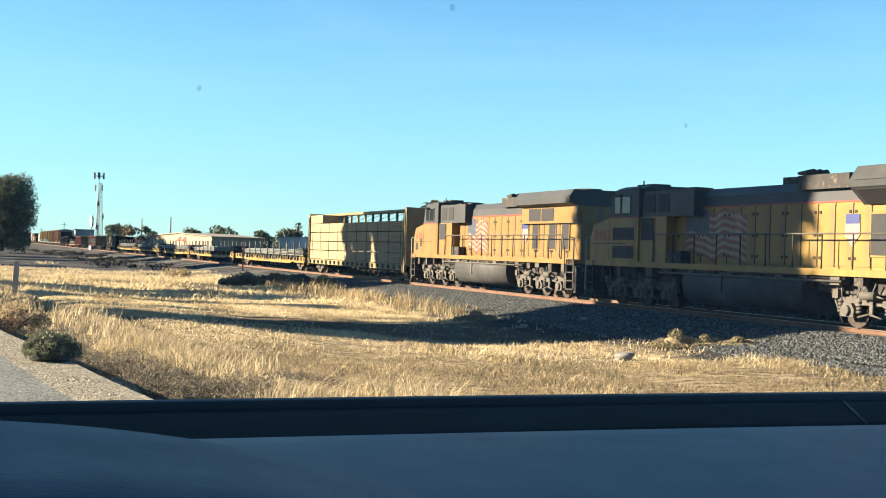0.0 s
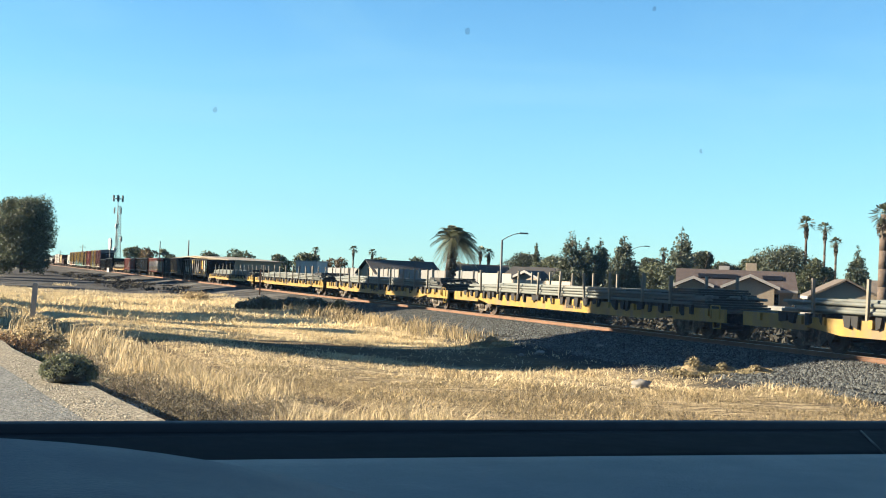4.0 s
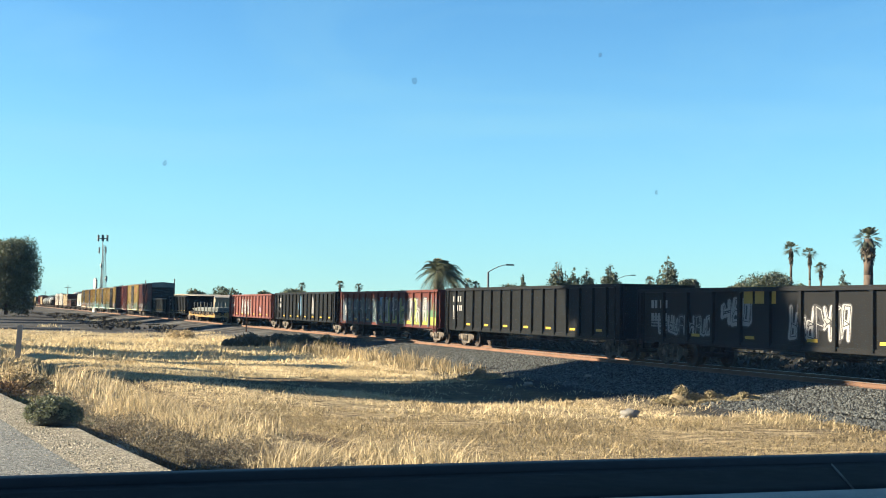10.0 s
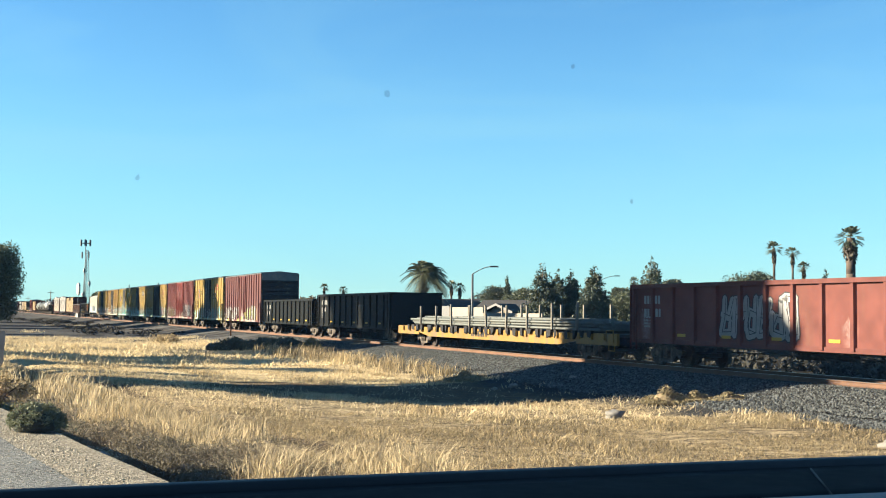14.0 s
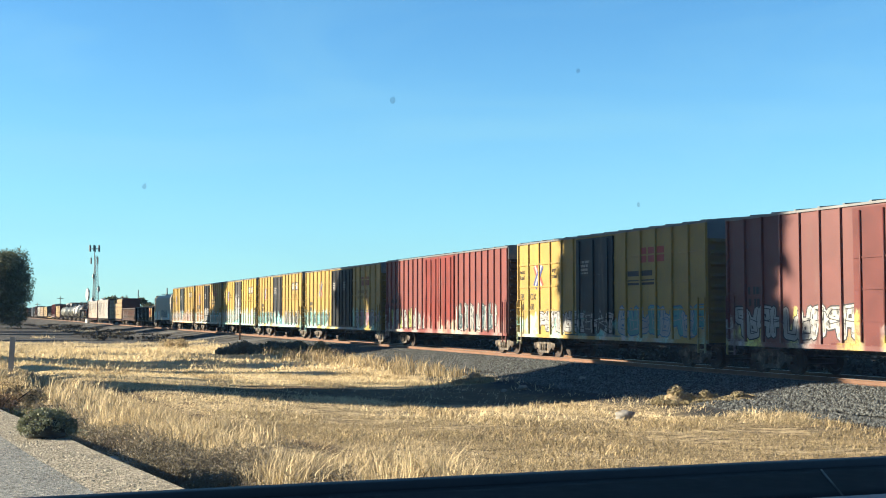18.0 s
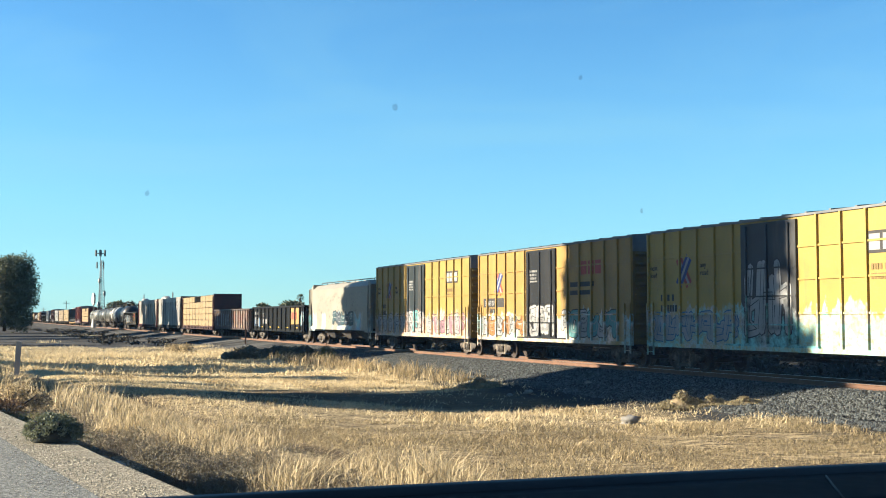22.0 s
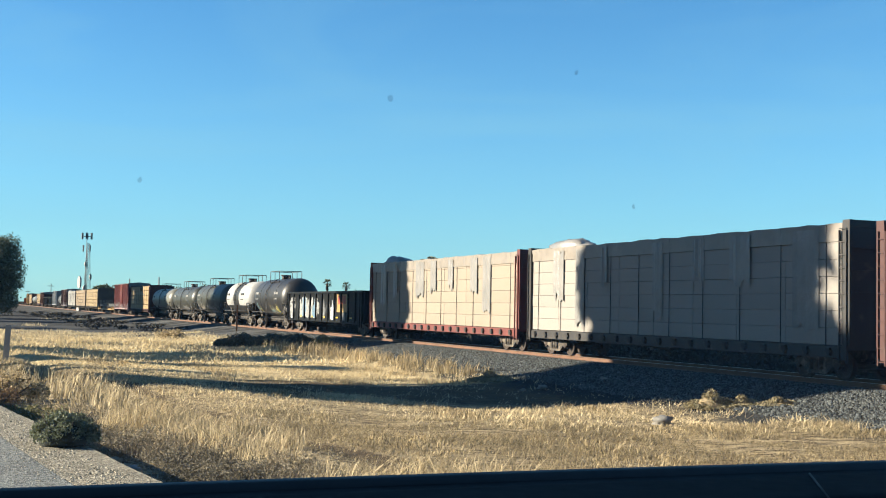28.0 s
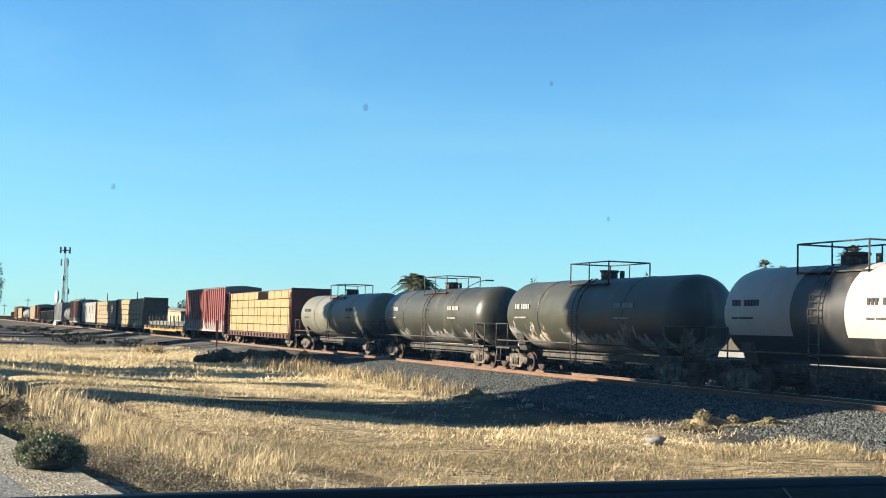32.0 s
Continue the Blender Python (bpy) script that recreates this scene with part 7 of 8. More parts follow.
    sl = math.degrees(math.atan2(roof_h, D))
    for px in panels:
        pn = Shape().box(-0.95, 0.95, -0.5, 0.5, 0, 0.05).box(-0.9, 0.9, -0.45, 0.45, 0.05, 0.055)
        part("solar_panel", pn, PANEL, hs, "dark solar panel", at=pose(px, -D * 0.5, wall_h + roof_h * 0.5 + 0.24, sl, 0, 0))
    if chimney:
        part("chimney", box(L * 0.3 - 0.5, L * 0.3 + 0.5, 0.3, 1.1, wall_h, wall_h + roof_h + 0.9), STUCCO, hs)
        part("roof_vent", box(-L * 0.2 - 0.5, -L * 0.2 + 0.5, 0.3, 1.0, wall_h + roof_h * 0.5, wall_h + roof_h + 0.55), WHITEP, hs)
    for wx in (-L * 0.6, L * 0.1, L * 0.65):
        w = part("window", box(wx - 0.6, wx + 0.6, -D - 0.04, -D + 0.05, 1.0, 2.0), GLASS, hs)
        part("window_frame", Shape().box(wx - 0.7, wx + 0.7, -D - 0.06, -D - 0.03, 0.9, 1.0).box(wx - 0.7, wx + 0.7, -D - 0.06, -D - 0.03, 2.0, 2.1).box(wx - 0.7, wx - 0.6, -D - 0.06, -D - 0.03, 1.0, 2.0).box(wx + 0.6, wx + 0.7, -D - 0.06, -D - 0.03, 1.0, 2.0), WHITEP, w)
    hs.matrix_basis = Matrix.Translation(far_spot(az, dist)) @ pose(0, 0, 0, 0, 0, math.degrees(math.atan2(-BACK.y, -BACK.x)) + turn)
    return hs


house(12.75, 122, 10.4, 7.0, 2.5, 1.55, "stucco house with red-brown roof and solar panels", STUCCO, TILE_R, 58, ((1.2, 2.2), (-4.0, 1.4)), (-2.6, -0.7, 3.5), True)
house(17.4, 114, 8.0, 5.4, 2.1, 1.35, "house with a tan shingle roof", STUCCO, TILE_T, -32)
house(20.6, 120, 7.5, 6, 2.1, 1.4, "house with a brown shingle roof", STUCCO, TILE_T, 50, (), (), True)
house(-3.0, 182, 10.0, 8.0, 2.7, 1.75, "low house with dark roof and tan gable", TANWALL, TILE_G, 92)
house(0.75, 166, 7.5, 7.0, 2.7, 1.45, "low stucco house with grey roof", STUCCO, TILE_G, 62)
house(3.75, 144, 6.5, 7.0, 2.5, 1.35, "low house with a dark roof", STUCCO, TILE_G, 40, ((1.0, 1.6),))
house(8.5, 150, 5.5, 6.0, 2.3, 0.8, "low stucco house with grey roof", STUCCO, TILE_G, 50)

# block wall along the back of the gardens
wall = thing("garden_wall", "long pale block wall behind the track", "wall", kind="structure")
wall.matrix_basis = Matrix.Translation(Vector((0, 0, FAR_Z)))
a0, a1 = bearing(-6.37, 52), bearing(0.8, 52)
along = (a1 - a0).normalized()
n_panel = 13
wm = mat("grey_wall_panel", (0.25, 0.25, 0.24), 0.9, var=0.12, scale=0.7, spread=0.15)
ang = math.degrees(math.atan2(along.y, along.x))
step = (a1 - a0).length / n_panel
pan = Shape().box(0.12, step - 0.12, -0.08, 0.08, -0.3, 3.2).box(-0.14, 0.14, -0.16, 0.16, -0.3, 3.35).mesh("wall_panel", wm)
for i in range(n_panel):
    part("wall_panel", pan, wm, wall, at=Matrix.Translation(a0 + along * step * i) @ pose(0, 0, 0, 0, 0, ang))
pale = mat("cream_wall_panel", (0.48, 0.42, 0.33), 0.9, var=0.08)
b1 = bearing(2.38, 52)
b2 = bearing(5.2, 52)
part("wall_panel", box(0, (b2 - b1).length, -0.08, 0.08, -0.3, 2.45), pale, wall, "low cream wall panel", at=Matrix.Translation(b1) @ pose(0, 0, 0, 0, 0, ang))
part("wall_panel", box(0, (b1 - a1).length, -0.08, 0.08, -0.3, 3.05), pale, wall, "cream wall panel", at=Matrix.Translation(a1) @ pose(0, 0, 0, 0, 0, ang))
c0, c1 = bearing(13.0, 60), bearing(21.5, 60)
dv = c1 - c0
part("wall_panel", box(0, dv.length, -0.09, 0.09, -0.3, 1.1), wm, wall, "low grey garden wall", at=Matrix.Translation(c0) @ pose(0, 0, 0, 0, 0, math.degrees(math.atan2(dv.y, dv.x))))

# low dark scrub added beyond the track to darken the gap under the cars
SCRUB = mat("dark_dry_scrub", (0.075, 0.07, 0.05), 0.85, var=0.35, scale=0.7, island=0.5)
rs_ = np.random.RandomState(8)
sc_c, sc_r = [], []
for i in range(300):
    s_, p_ = 95 + 140 * rs_.rand(), rs_.uniform(30.0, 33.0)
    q_ = plan(p_, s_)
    g_ = rs_.uniform(0.5, 1.0)
    sc_c.append((q_.x, q_.y, FAR_Z + 0.35 + 0.35 * g_))
    sc_r.append((g_, g_, 0.50 * g_ + 0.25))
for i in range(220):
    q_ = plan(rs_.uniform(33.0, 37.0), rs_.uniform(-30, 95))
    g_ = rs_.uniform(0.6, 1.1)
    sc_c.append((q_.x, q_.y, FAR_Z + 0.3))
    sc_r.append((g_, g_, 0.42 * g_ + 0.2))
for i in range(90):
    s_, p_ = rs_.uniform(120, 300), rs_.uniform(11, 21)
    q_ = plan(p_, s_)
    g_ = rs_.uniform(0.5, 1.5)
    sc_c.append((q_.x, q_.y, FAR_Z + 0.05))
    sc_r.append((g_, g_, rs_.uniform(0.08, 0.26)))
v_, t_ = cards(sc_c, sc_r, 78000, 0.15, 9, 0.2)
tagged(new("scrub", big_mesh("scrub", v_, t_, SCRUB)), "low dark scrub added beyond the railway track", "scrub", kind="stuff")

# large tan shed with a red sign
shed = thing("warehouse", "large tan metal warehouse with a red sign", "warehouse")
e0, e1 = rng_at(-13.85, 232), rng_at(-11.0, 205)
front = e1 - e0
sh = Shape()
sh.prism([(0, -0.3), (front.length, -0.3), (front.length, 3.2), (front.length / 2, 3.75), (0, 3.2)], "y", 0, 9.5)
part("wall", sh, TANWALL, shed)
part("roof", Shape().prism([(-0.4, 3.2), (front.length / 2, 3.77), (front.length + 0.4, 3.2), (front.length + 0.4, 3.32), (front.length / 2, 3.9), (-0.4, 3.32)], "y", -0.3, 9.9), mat("tan_metal_roof", (0.44, 0.37, 0.27), 0.7, 0.0, var=0.1), shed)
for i in range(2):
    part("sign_shape", Shape().prism([(a + i * 2.3, b) for a, b in ((13.6, 2.4), (14.3, 2.4), (15.0, 2.8), (15.0, 2.4), (15.7, 2.4), (15.7, 3.15), (14.9, 3.15))], "y", -0.06, -0.01), RED, shed, "red sign shape")
shed.matrix_basis = Matrix.Translation(e0 + Vector((0, 0, FAR_Z + 0.55))) @ pose(0, 0, 0, 0, 0, math.degrees(math.atan2(front.y, front.x)))
box_b = thing("storage_building", "white corrugated storage building", "building")
part("wall", box(-2.0, 2.0, -1, 1, -0.3, 3.75), mat("white_metal_siding", (0.80, 0.79, 0.74), 0.7, var=0.1), box_b)
rb = box(-0.05, 0.05, -1.06, -1.0, -0.2, 3.7).mesh("siding_rib", MATS["white_metal_siding"])
for i in range(8):
    part("siding_rib", rb, None, box_b, at=(-1.9 + 0.543 * i, 0, 0))
part("roof", box(-2.1, 2.1, -1.1, 1.1, 3.75, 3.88), WHITEP, box_b)
box_b.matrix_basis = Matrix.Translation(rng_at(-7.15, 165, FAR_Z)) @ pose(0, 0, 0, 0, 0, -38)

# ---- lattice mast, street lamps, posts ----
GALV = mat("galvanised_steel", (0.15, 0.16, 0.165), 0.6, 0.3, var=0.15)
mast = thing("radio_mast", "tall lattice radio mast with antenna panels", "radio mast")
MH = EYE + 320 * math.tan(radians(3.15)) - FAR_Z
corner = [(0.75, 0), (-0.38, 0.65), (-0.38, -0.65)]
for c in corner:
    part("mast_leg", Shape().rod((c[0] * 1.5, c[1] * 1.5, 0), (c[0] * 0.55, c[1] * 0.55, MH * 0.86), 0.065, 5), GALV, mast)
br = Shape()
for i in range(22):
    z0, z1 = MH * 0.86 * i / 22, MH * 0.86 * (i + 1) / 22
    k0, k1 = 1.5 - 0.95 * i / 22, 1.5 - 0.95 * (i + 1) / 22
    for j in range(3):
        a, b = corner[j], corner[(j + 1) % 3]
        br.rod((a[0] * k0, a[1] * k0, z0), (b[0] * k1, b[1] * k1, z1), 0.035, 4).rod((a[0] * k1, a[1] * k1, z1), (b[0] * k1, b[1] * k1, z1), 0.03, 4)
part("mast_bracing", br, GALV, mast)
part("mast_pole", Shape().rod((0.45, 0, 0), (0.45, 0, MH), 0.11, 8, 0.08), GALV, mast)
for z, n, r in ((MH - 0.9, 6, 1.3), (MH * 0.80, 2, 1.0)):
    for i in range(n):
        a = 2 * math.pi * i / n
        part("antenna_panel", Shape().box(-0.12, 0.12, -0.16, 0.16, -0.8, 0.8), GALV, mast, at=pose(0.45 + r * math.cos(a), r * math.sin(a), z, 0, 0, math.degrees(a)))
part("antenna_ring", Shape().lathe([(-0.06, 1.14), (-0.06, 1.26), (0.06, 1.26), (0.06, 1.14), (-0.06, 1.14)], 24), GALV, mast, at=pose(0.45, 0, MH - 1.0, 0, 90, 0))
for z, y in ((MH * 0.44, -1.8), (MH * 0.30, 1.8), (MH * 0.6, 1.3)):
    part("dish", Shape().lathe([(0, 0.05), (0.2, 0.5), (0.45, 0.8), (0.5, 0.8)], 14), WHITEP, mast, at=pose(0.45, y * 0.7, z, 0, 0, 200))
mast.matrix_basis = Matrix.Translation(rng_at(-16.1, 320, FAR_Z)) @ pose(0, 0, 0, 0, 0, 160)
for az, dist, el in ((-12.9, 420, 1.2), (-14.2, 500, 1.1)):
    m2 = thing("radio_mast", "thin grey distant lattice mast", "radio mast")
    hh = up(az, dist, el)
    part("mast_pole", Shape().rod((0, 0, 0), (0, 0, hh), 0.35, 5, 0.2), GALV, m2)
    m2.matrix_basis = Matrix.Translation(far_spot(az, dist))


def street_lamp(az, dist, el, arm, group="street lamps"):
    lp = thing("street_lamp", "grey street lamp with a curved arm", "street lamp", group)
    hh = up(az, dist, el) - 0.6
    part("pole", Shape().rod((0, 0, -0.3), (0, 0, hh), 0.12, 8, 0.08), GALV, lp)
    pts = [(arm * u, 0, hh + 0.62 * math.sin(u * math.pi / 2)) for u in (0, 0.15, 0.35, 0.6, 0.85, 1.0)]
    part("arm", Shape().path(pts, 0.04), GALV, lp)
    part("lamp_head", Shape().box(arm - 0.1, arm + 0.55, -0.13, 0.13, hh + 0.56, hh + 0.68), GALV, lp)
    lp.matrix_basis = Matrix.Translation(far_spot(az, dist))
    return lp


street_lamp(1.85, 98, 2.15, 1.55)
street_lamp(7.88, 150, 1.75, 1.9)
for az, dist, el in ((-17.63, 460, 0.8), (-18.6, 620, 0.5)):
    up_ = thing("utility_pole", "wooden utility pole with a crossarm", "utility pole")
    hh = up(az, dist, el)
    part("pole", Shape().rod((0, 0, -0.3), (0, 0, hh), 0.16, 7, 0.11), BARK, up_)
    part("crossarm", box(-1.2, 1.2, -0.08, 0.08, hh - 1.0, hh - 0.82), BARK, up_)
    up_.matrix_basis = Matrix.Translation(far_spot(az, dist))
oval = thing("pole_sign", "white oval sign on a tall grey pole", "sign")
part("pole", Shape().rod((0, 0, -0.3), (0, 0, 5.9), 0.09, 8, 0.07), GALV, oval)
part("panel", Shape().prism([(0.85 * math.cos(k * math.pi / 8), 7.0 + 1.42 * math.sin(k * math.pi / 8)) for k in range(16)], "y", -0.15, 0.15), WHITEP, oval, "white oval sign panel")
part("panel_edge", box(0.52, 0.74, -0.17, 0.17, 6.1, 7.9), GALV, oval)
oval.matrix_basis = Matrix.Translation(rng_at(-16.44, 290, FAR_Z)) @ pose(0, 0, 0, 0, 0, -50)
tank = thing("storage_tank", "white domed storage tank far off", "storage tank")
part("shell", Shape().rod((0, 0, 0), (0, 0, 4.6), 2.0, 20), WHITEP, tank)
part("dome", Shape().blob((0, 0, 4.6), (2.0, 2.0, 1.9), 1, 0.0, 16, 8), WHITEP, tank)
tank.matrix_basis = Matrix.Translation(rng_at(-17.25, 470, FAR_Z))
for az, dist, w, hh, lab in ((-15.6, 290, 9, 3.2, "pale low industrial building far off"), (-14.4, 300, 12, 2.6, "low white industrial building"), (-16.75, 420, 6, 6.0, "white silo building far off"), (-11.2, 270, 10, 2.3, "low pale industrial building")):
    b = thing("industrial_building", lab, "building", "far industrial buildings")
    part("wall", box(-w / 2, w / 2, -4, 4, -0.3, hh), WHITEP if w < 10 else BLOCK, b)
    part("roof", box(-w / 2 - 0.2, w / 2 + 0.2, -4.2, 4.2, hh, hh + 0.25), TILE_G, b)
    b.matrix_basis = Matrix.Translation(far_spot(az, dist)) @ pose(0, 0, 0, 0, 0, 20)


def on_ground(x, y, dz=0.0):
    return Vector((x, y, float(ground_height(x, y)) + dz))


def marker(x, y, top, w, label, material, name="marker_post", lean=0):
    g = on_ground(x, y)
    mp = thing(name, label, "post")
    hh = top - g.z
    part("post", Shape().box(-w / 2, w / 2, -0.03, 0.03, -0.3, hh - 0.06).prism([(-w / 2, hh - 0.06), (w / 2, hh - 0.06), (w / 2 - 0.02, hh), (-w / 2 + 0.02, hh)], "y", -0.03, 0.03), material, mp)
    mp.matrix_basis = Matrix.Translation(g) @ pose(0, 0, 0, 0, lean, 0)


marker(-16.83, 47.0, 0.50, 0.20, "pale grey plastic roadside marker post", mat("pale_grey_plastic", (0.36, 0.37, 0.38), 0.6, var=0.1), lean=3)
marker(-21.0, 96.7, -0.56, 0.17, "weathered wooden stake in the grass", BARK)
marker(-17.9, 106.5, 1.38, 0.13, "thin rusty marker post beside the track", RUST)

# ---- the car that the camera sits in: x to the right, y forward, z up; its origin under the eye ----
CAR_THINGS = []
TONE_SCALE = 0.60
# the blue of the reflected sky is put into these two dashboard colours
HOOD = mat("navy_soft_dash", (0.052, 0.076, 0.112), 0.55, var=0.10, scale=4, bump=0.0008, bscale=400, spec=0.25)
DASH = mat("blue_grey_soft_dash", (0.112, 0.140, 0.165), 0.5, var=0.25, scale=5, bump=0.0008, bscale=400, spec=0.2)
DARK = mat("black_trim_plastic", (0.010, 0.010, 0.011), 0.6, var=0.2, scale=8)
BODY = mat("grey_car_paint", (0.12, 0.125, 0.13), 0.35, 0.4, var=0.08)
vehicle = thing("car", "parked car seen from behind its windscreen, dark blue-grey dashboard", "car")
vehicle.matrix_basis = pose(0, 0, 0, 0, 0, math.degrees(math.atan2(HEADING.y, HEADING.x)) - 90)
CAR_THINGS.append(vehicle)


def sheet(profile, x0, x1, thick=0.02, n=12, bow=0.0, dip=0.0):
    """A pad across the car: profile is (y, z) from front to back; bow pulls the ends back, dip lowers the far side."""
    sh = Shape()
    m = len(profile)
    vs = []
    for i in range(n + 1):
        x = x0 + (x1 - x0) * i / n
        c = bow * ((x - 0.3) / 0.8) ** 2
        k = -dip * (x - 0.45)
        vs += [(x, y - c, z + k) for y, z in profile] + [(x, y - c, z - thick + k) for y, z in profile]
    fs = []
    for i in range(n):
        a, b = i * 2 * m, (i + 1) * 2 * m
        fs += [(a + j, b + j, b + j + 1, a + j + 1) for j in range(m - 1)]
        fs += [(a + m + j + 1, b + m + j + 1, b + m + j, a + m + j) for j in range(m - 1)]
        fs += [(a, a + m, b + m, b), (b + m - 1, b + 2 * m - 1, a + 2 * m - 1, a + m - 1)]
    return sh.add(vs, fs, True)


part("dash_pad", sheet([(0.755, EYE - 0.156), (0.748, EYE - 0.145), (0.735, EYE - 0.1405), (0.70, EYE - 0.139), (0.60, EYE - 0.1395), (0.45, EYE - 0.143), (0.30, EYE - 0.150), (0.20, EYE - 0.165), (0.15, EYE - 0.20), (0.14, EYE - 0.32)], -0.48, 1.02, 0.015, 20, 0.02, 0.020), DASH, vehicle, "soft blue-grey dashboard pad")
part("defroster_trough", sheet([(0.96, EYE - 0.150), (0.90, EYE - 0.1480), (0.80, EYE - 0.1485), (0.745, EYE - 0.150)], -0.48, 1.02, 0.01, 20, 0.02, 0.014), mat("dark_grey_dash_vent", (0.012, 0.016, 0.021), 0.85, var=0.4, scale=14, spec=0.06), vehicle, "dark defroster strip")
part("windscreen_edge", sheet([(0.975, EYE - 0.21), (0.965, EYE - 0.149), (0.955, EYE - 0.1425), (0.945, EYE - 0.1435), (0.93, EYE - 0.156)], -0.48, 1.02, 0.008, 20, 0.02, 0.014), DARK, vehicle, "black windscreen edge")
part("dash_seam", Shape().rod((0.846, 0.90, EYE - 0.1525), (0.740, 0.762, EYE - 0.1530), 0.0012, 5), mat("grey_seam", (0.11, 0.105, 0.10), 0.8), vehicle)
rim = [(-0.03 + 0.52 * (1 - i / 24), EYE - 0.095 - 0.64 * (0.52 * (1 - i / 24)) ** 2) for i in range(49)]
rows = [(0.655, 0.075), (0.645, 0.035), (0.63, 0.014), (0.61, 0.004), (0.58, 0.0), (0.44, 0.0), (0.40, 0.003), (0.37, 0.014), (0.35, 0.05)]
hood_s = Shape().add([(x, y, z - d) for y, d in rows for x, z in rim],
                     [(k * 49 + i, k * 49 + i + 1, (k + 1) * 49 + i + 1, (k + 1) * 49 + i) for k in range(len(rows) - 1) for i in range(48)], True)
part("instrument_hood", hood_s, HOOD, vehicle, "rounded instrument hood")
# windscreen, with a translucent haze veil mixed in to lift dark tones
pane = bpy.data.materials.new("veiled_windscreen_glass")
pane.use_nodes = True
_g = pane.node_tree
_clear, _veil, _mixg = _g.nodes.new("ShaderNodeBsdfTransparent"), _g.nodes.new("ShaderNodeBsdfTranslucent"), _g.nodes.new("ShaderNodeMixShader")
_veil.inputs[0].default_value = (0.75, 0.75, 0.75, 1)
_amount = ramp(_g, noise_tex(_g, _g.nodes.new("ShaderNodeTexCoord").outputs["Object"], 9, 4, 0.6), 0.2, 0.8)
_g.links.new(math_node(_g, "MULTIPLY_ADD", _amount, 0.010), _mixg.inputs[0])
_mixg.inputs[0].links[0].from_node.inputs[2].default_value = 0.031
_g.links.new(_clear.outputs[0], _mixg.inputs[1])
_g.links.new(_veil.outputs[0], _mixg.inputs[2])
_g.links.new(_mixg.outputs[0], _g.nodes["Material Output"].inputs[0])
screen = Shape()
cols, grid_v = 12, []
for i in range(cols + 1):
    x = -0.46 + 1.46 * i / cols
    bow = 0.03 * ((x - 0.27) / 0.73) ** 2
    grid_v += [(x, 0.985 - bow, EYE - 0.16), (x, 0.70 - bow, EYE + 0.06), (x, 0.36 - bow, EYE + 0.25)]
glass = part("windscreen", screen.add(grid_v, [(3 * i + j, 3 * i + 3 + j, 3 * i + 4 + j, 3 * i + 1 + j) for i in range(cols) for j in range(2)], True), pane, vehicle, "clear windscreen with a faint veil mixed in")
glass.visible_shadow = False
FLECK = bpy.data.materials.new("dried_dirt_fleck")
FLECK.use_nodes = True
_f = FLECK.node_tree
_thin = _f.nodes.new("ShaderNodeMixShader")
_thin.inputs[0].default_value = 0.13
_f.nodes["Principled BSDF"].inputs["Base Color"].default_value = (0.10, 0.10, 0.10, 1)
_f.nodes["Principled BSDF"].inputs["Roughness"].default_value = 0.9
_f.links.new(_f.nodes.new("ShaderNodeBsdfTransparent").outputs[0], _thin.inputs[1])
_f.links.new(_f.nodes["Principled BSDF"].outputs[0], _thin.inputs[2])
_f.links.new(_thin.outputs[0], _f.nodes["Material Output"].inputs[0])
for i, (x, y, z, r) in enumerate(((0.2552, 0.5883, 0.1142, 0.0015), (0.14, 0.6675, 0.0699, 0.0013), (0.4673, 0.6637, 0.0724, 0.0012), (0.3518, 0.5555, 0.1326, 0.0011))):
    part("dirt_fleck", Shape().blob((0, 0, 0), (r, r * 0.3, r * 1.2), 60 + i, 0.35, 9, 6), FLECK, glass, "dried dirt fleck", at=(x, y, EYE + z))
# outer shell of the car, out of view
part("bonnet", sheet([(2.15, 0.70), (2.05, 0.86), (1.6, 0.97), (1.02, 1.06), (0.985, 1.13)], -0.5, 1.08, 0.02, 10, 0.06), BODY, vehicle)
part("roof", sheet([(0.35, 1.62), (0.1, 1.68), (-0.6, 1.70), (-1.5, 1.62)], -0.42, 1.0, 0.03, 8), BODY, vehicle)
for x in (-0.5, 1.06):
    sp = Shape().prism([(0.35, 2.1), (0.85, 2.1), (1.02, 1.0), (1.05, -1.9), (0.7, -2.2), (0.35, -2.2)], "y", 0, 0.04)
    sp.v = [(x + v[1], v[2], v[0]) for v in sp.v]
    part("side_panel", sp, BODY, vehicle)
    part("window_post", Shape().rod((x * 0.96, -0.35, 1.05), (x * 0.9, -0.4, 1.66), 0.04, 6), BODY, vehicle)
    part("rear_post", Shape().rod((x * 0.96, -1.7, 1.05), (x * 0.9, -1.45, 1.62), 0.05, 6), BODY, vehicle)
    for y in (1.45, -1.35):
        w = part("wheel", Shape().lathe([(-0.1, 0.1), (-0.1, 0.30), (-0.07, 0.33), (0.07, 0.33), (0.1, 0.30), (0.1, 0.1)], 20), DARK, vehicle, at=(x * 0.93, y, 0.34))
# opaque unseen panel added on the left to block sun from the dashboard
part("tinted_window", box(-0.53, -0.51, -1.6, 1.0, 1.05, 1.63), DARK, vehicle, "opaque dark panel added to keep sun off the dashboard")
part("floor_pan", box(-0.46, 1.04, -2.1, 2.0, 0.30, 0.36), DARK, vehicle)
part("seat", Shape().box(-0.30, 0.25, -0.75, -0.15, 0.36, 0.72).box(-0.28, 0.23, -0.95, -0.75, 0.66, 1.25), DARK, vehicle)

# ---- grass, weeds and small things in the field ----
TONE_SCALE = 0.48
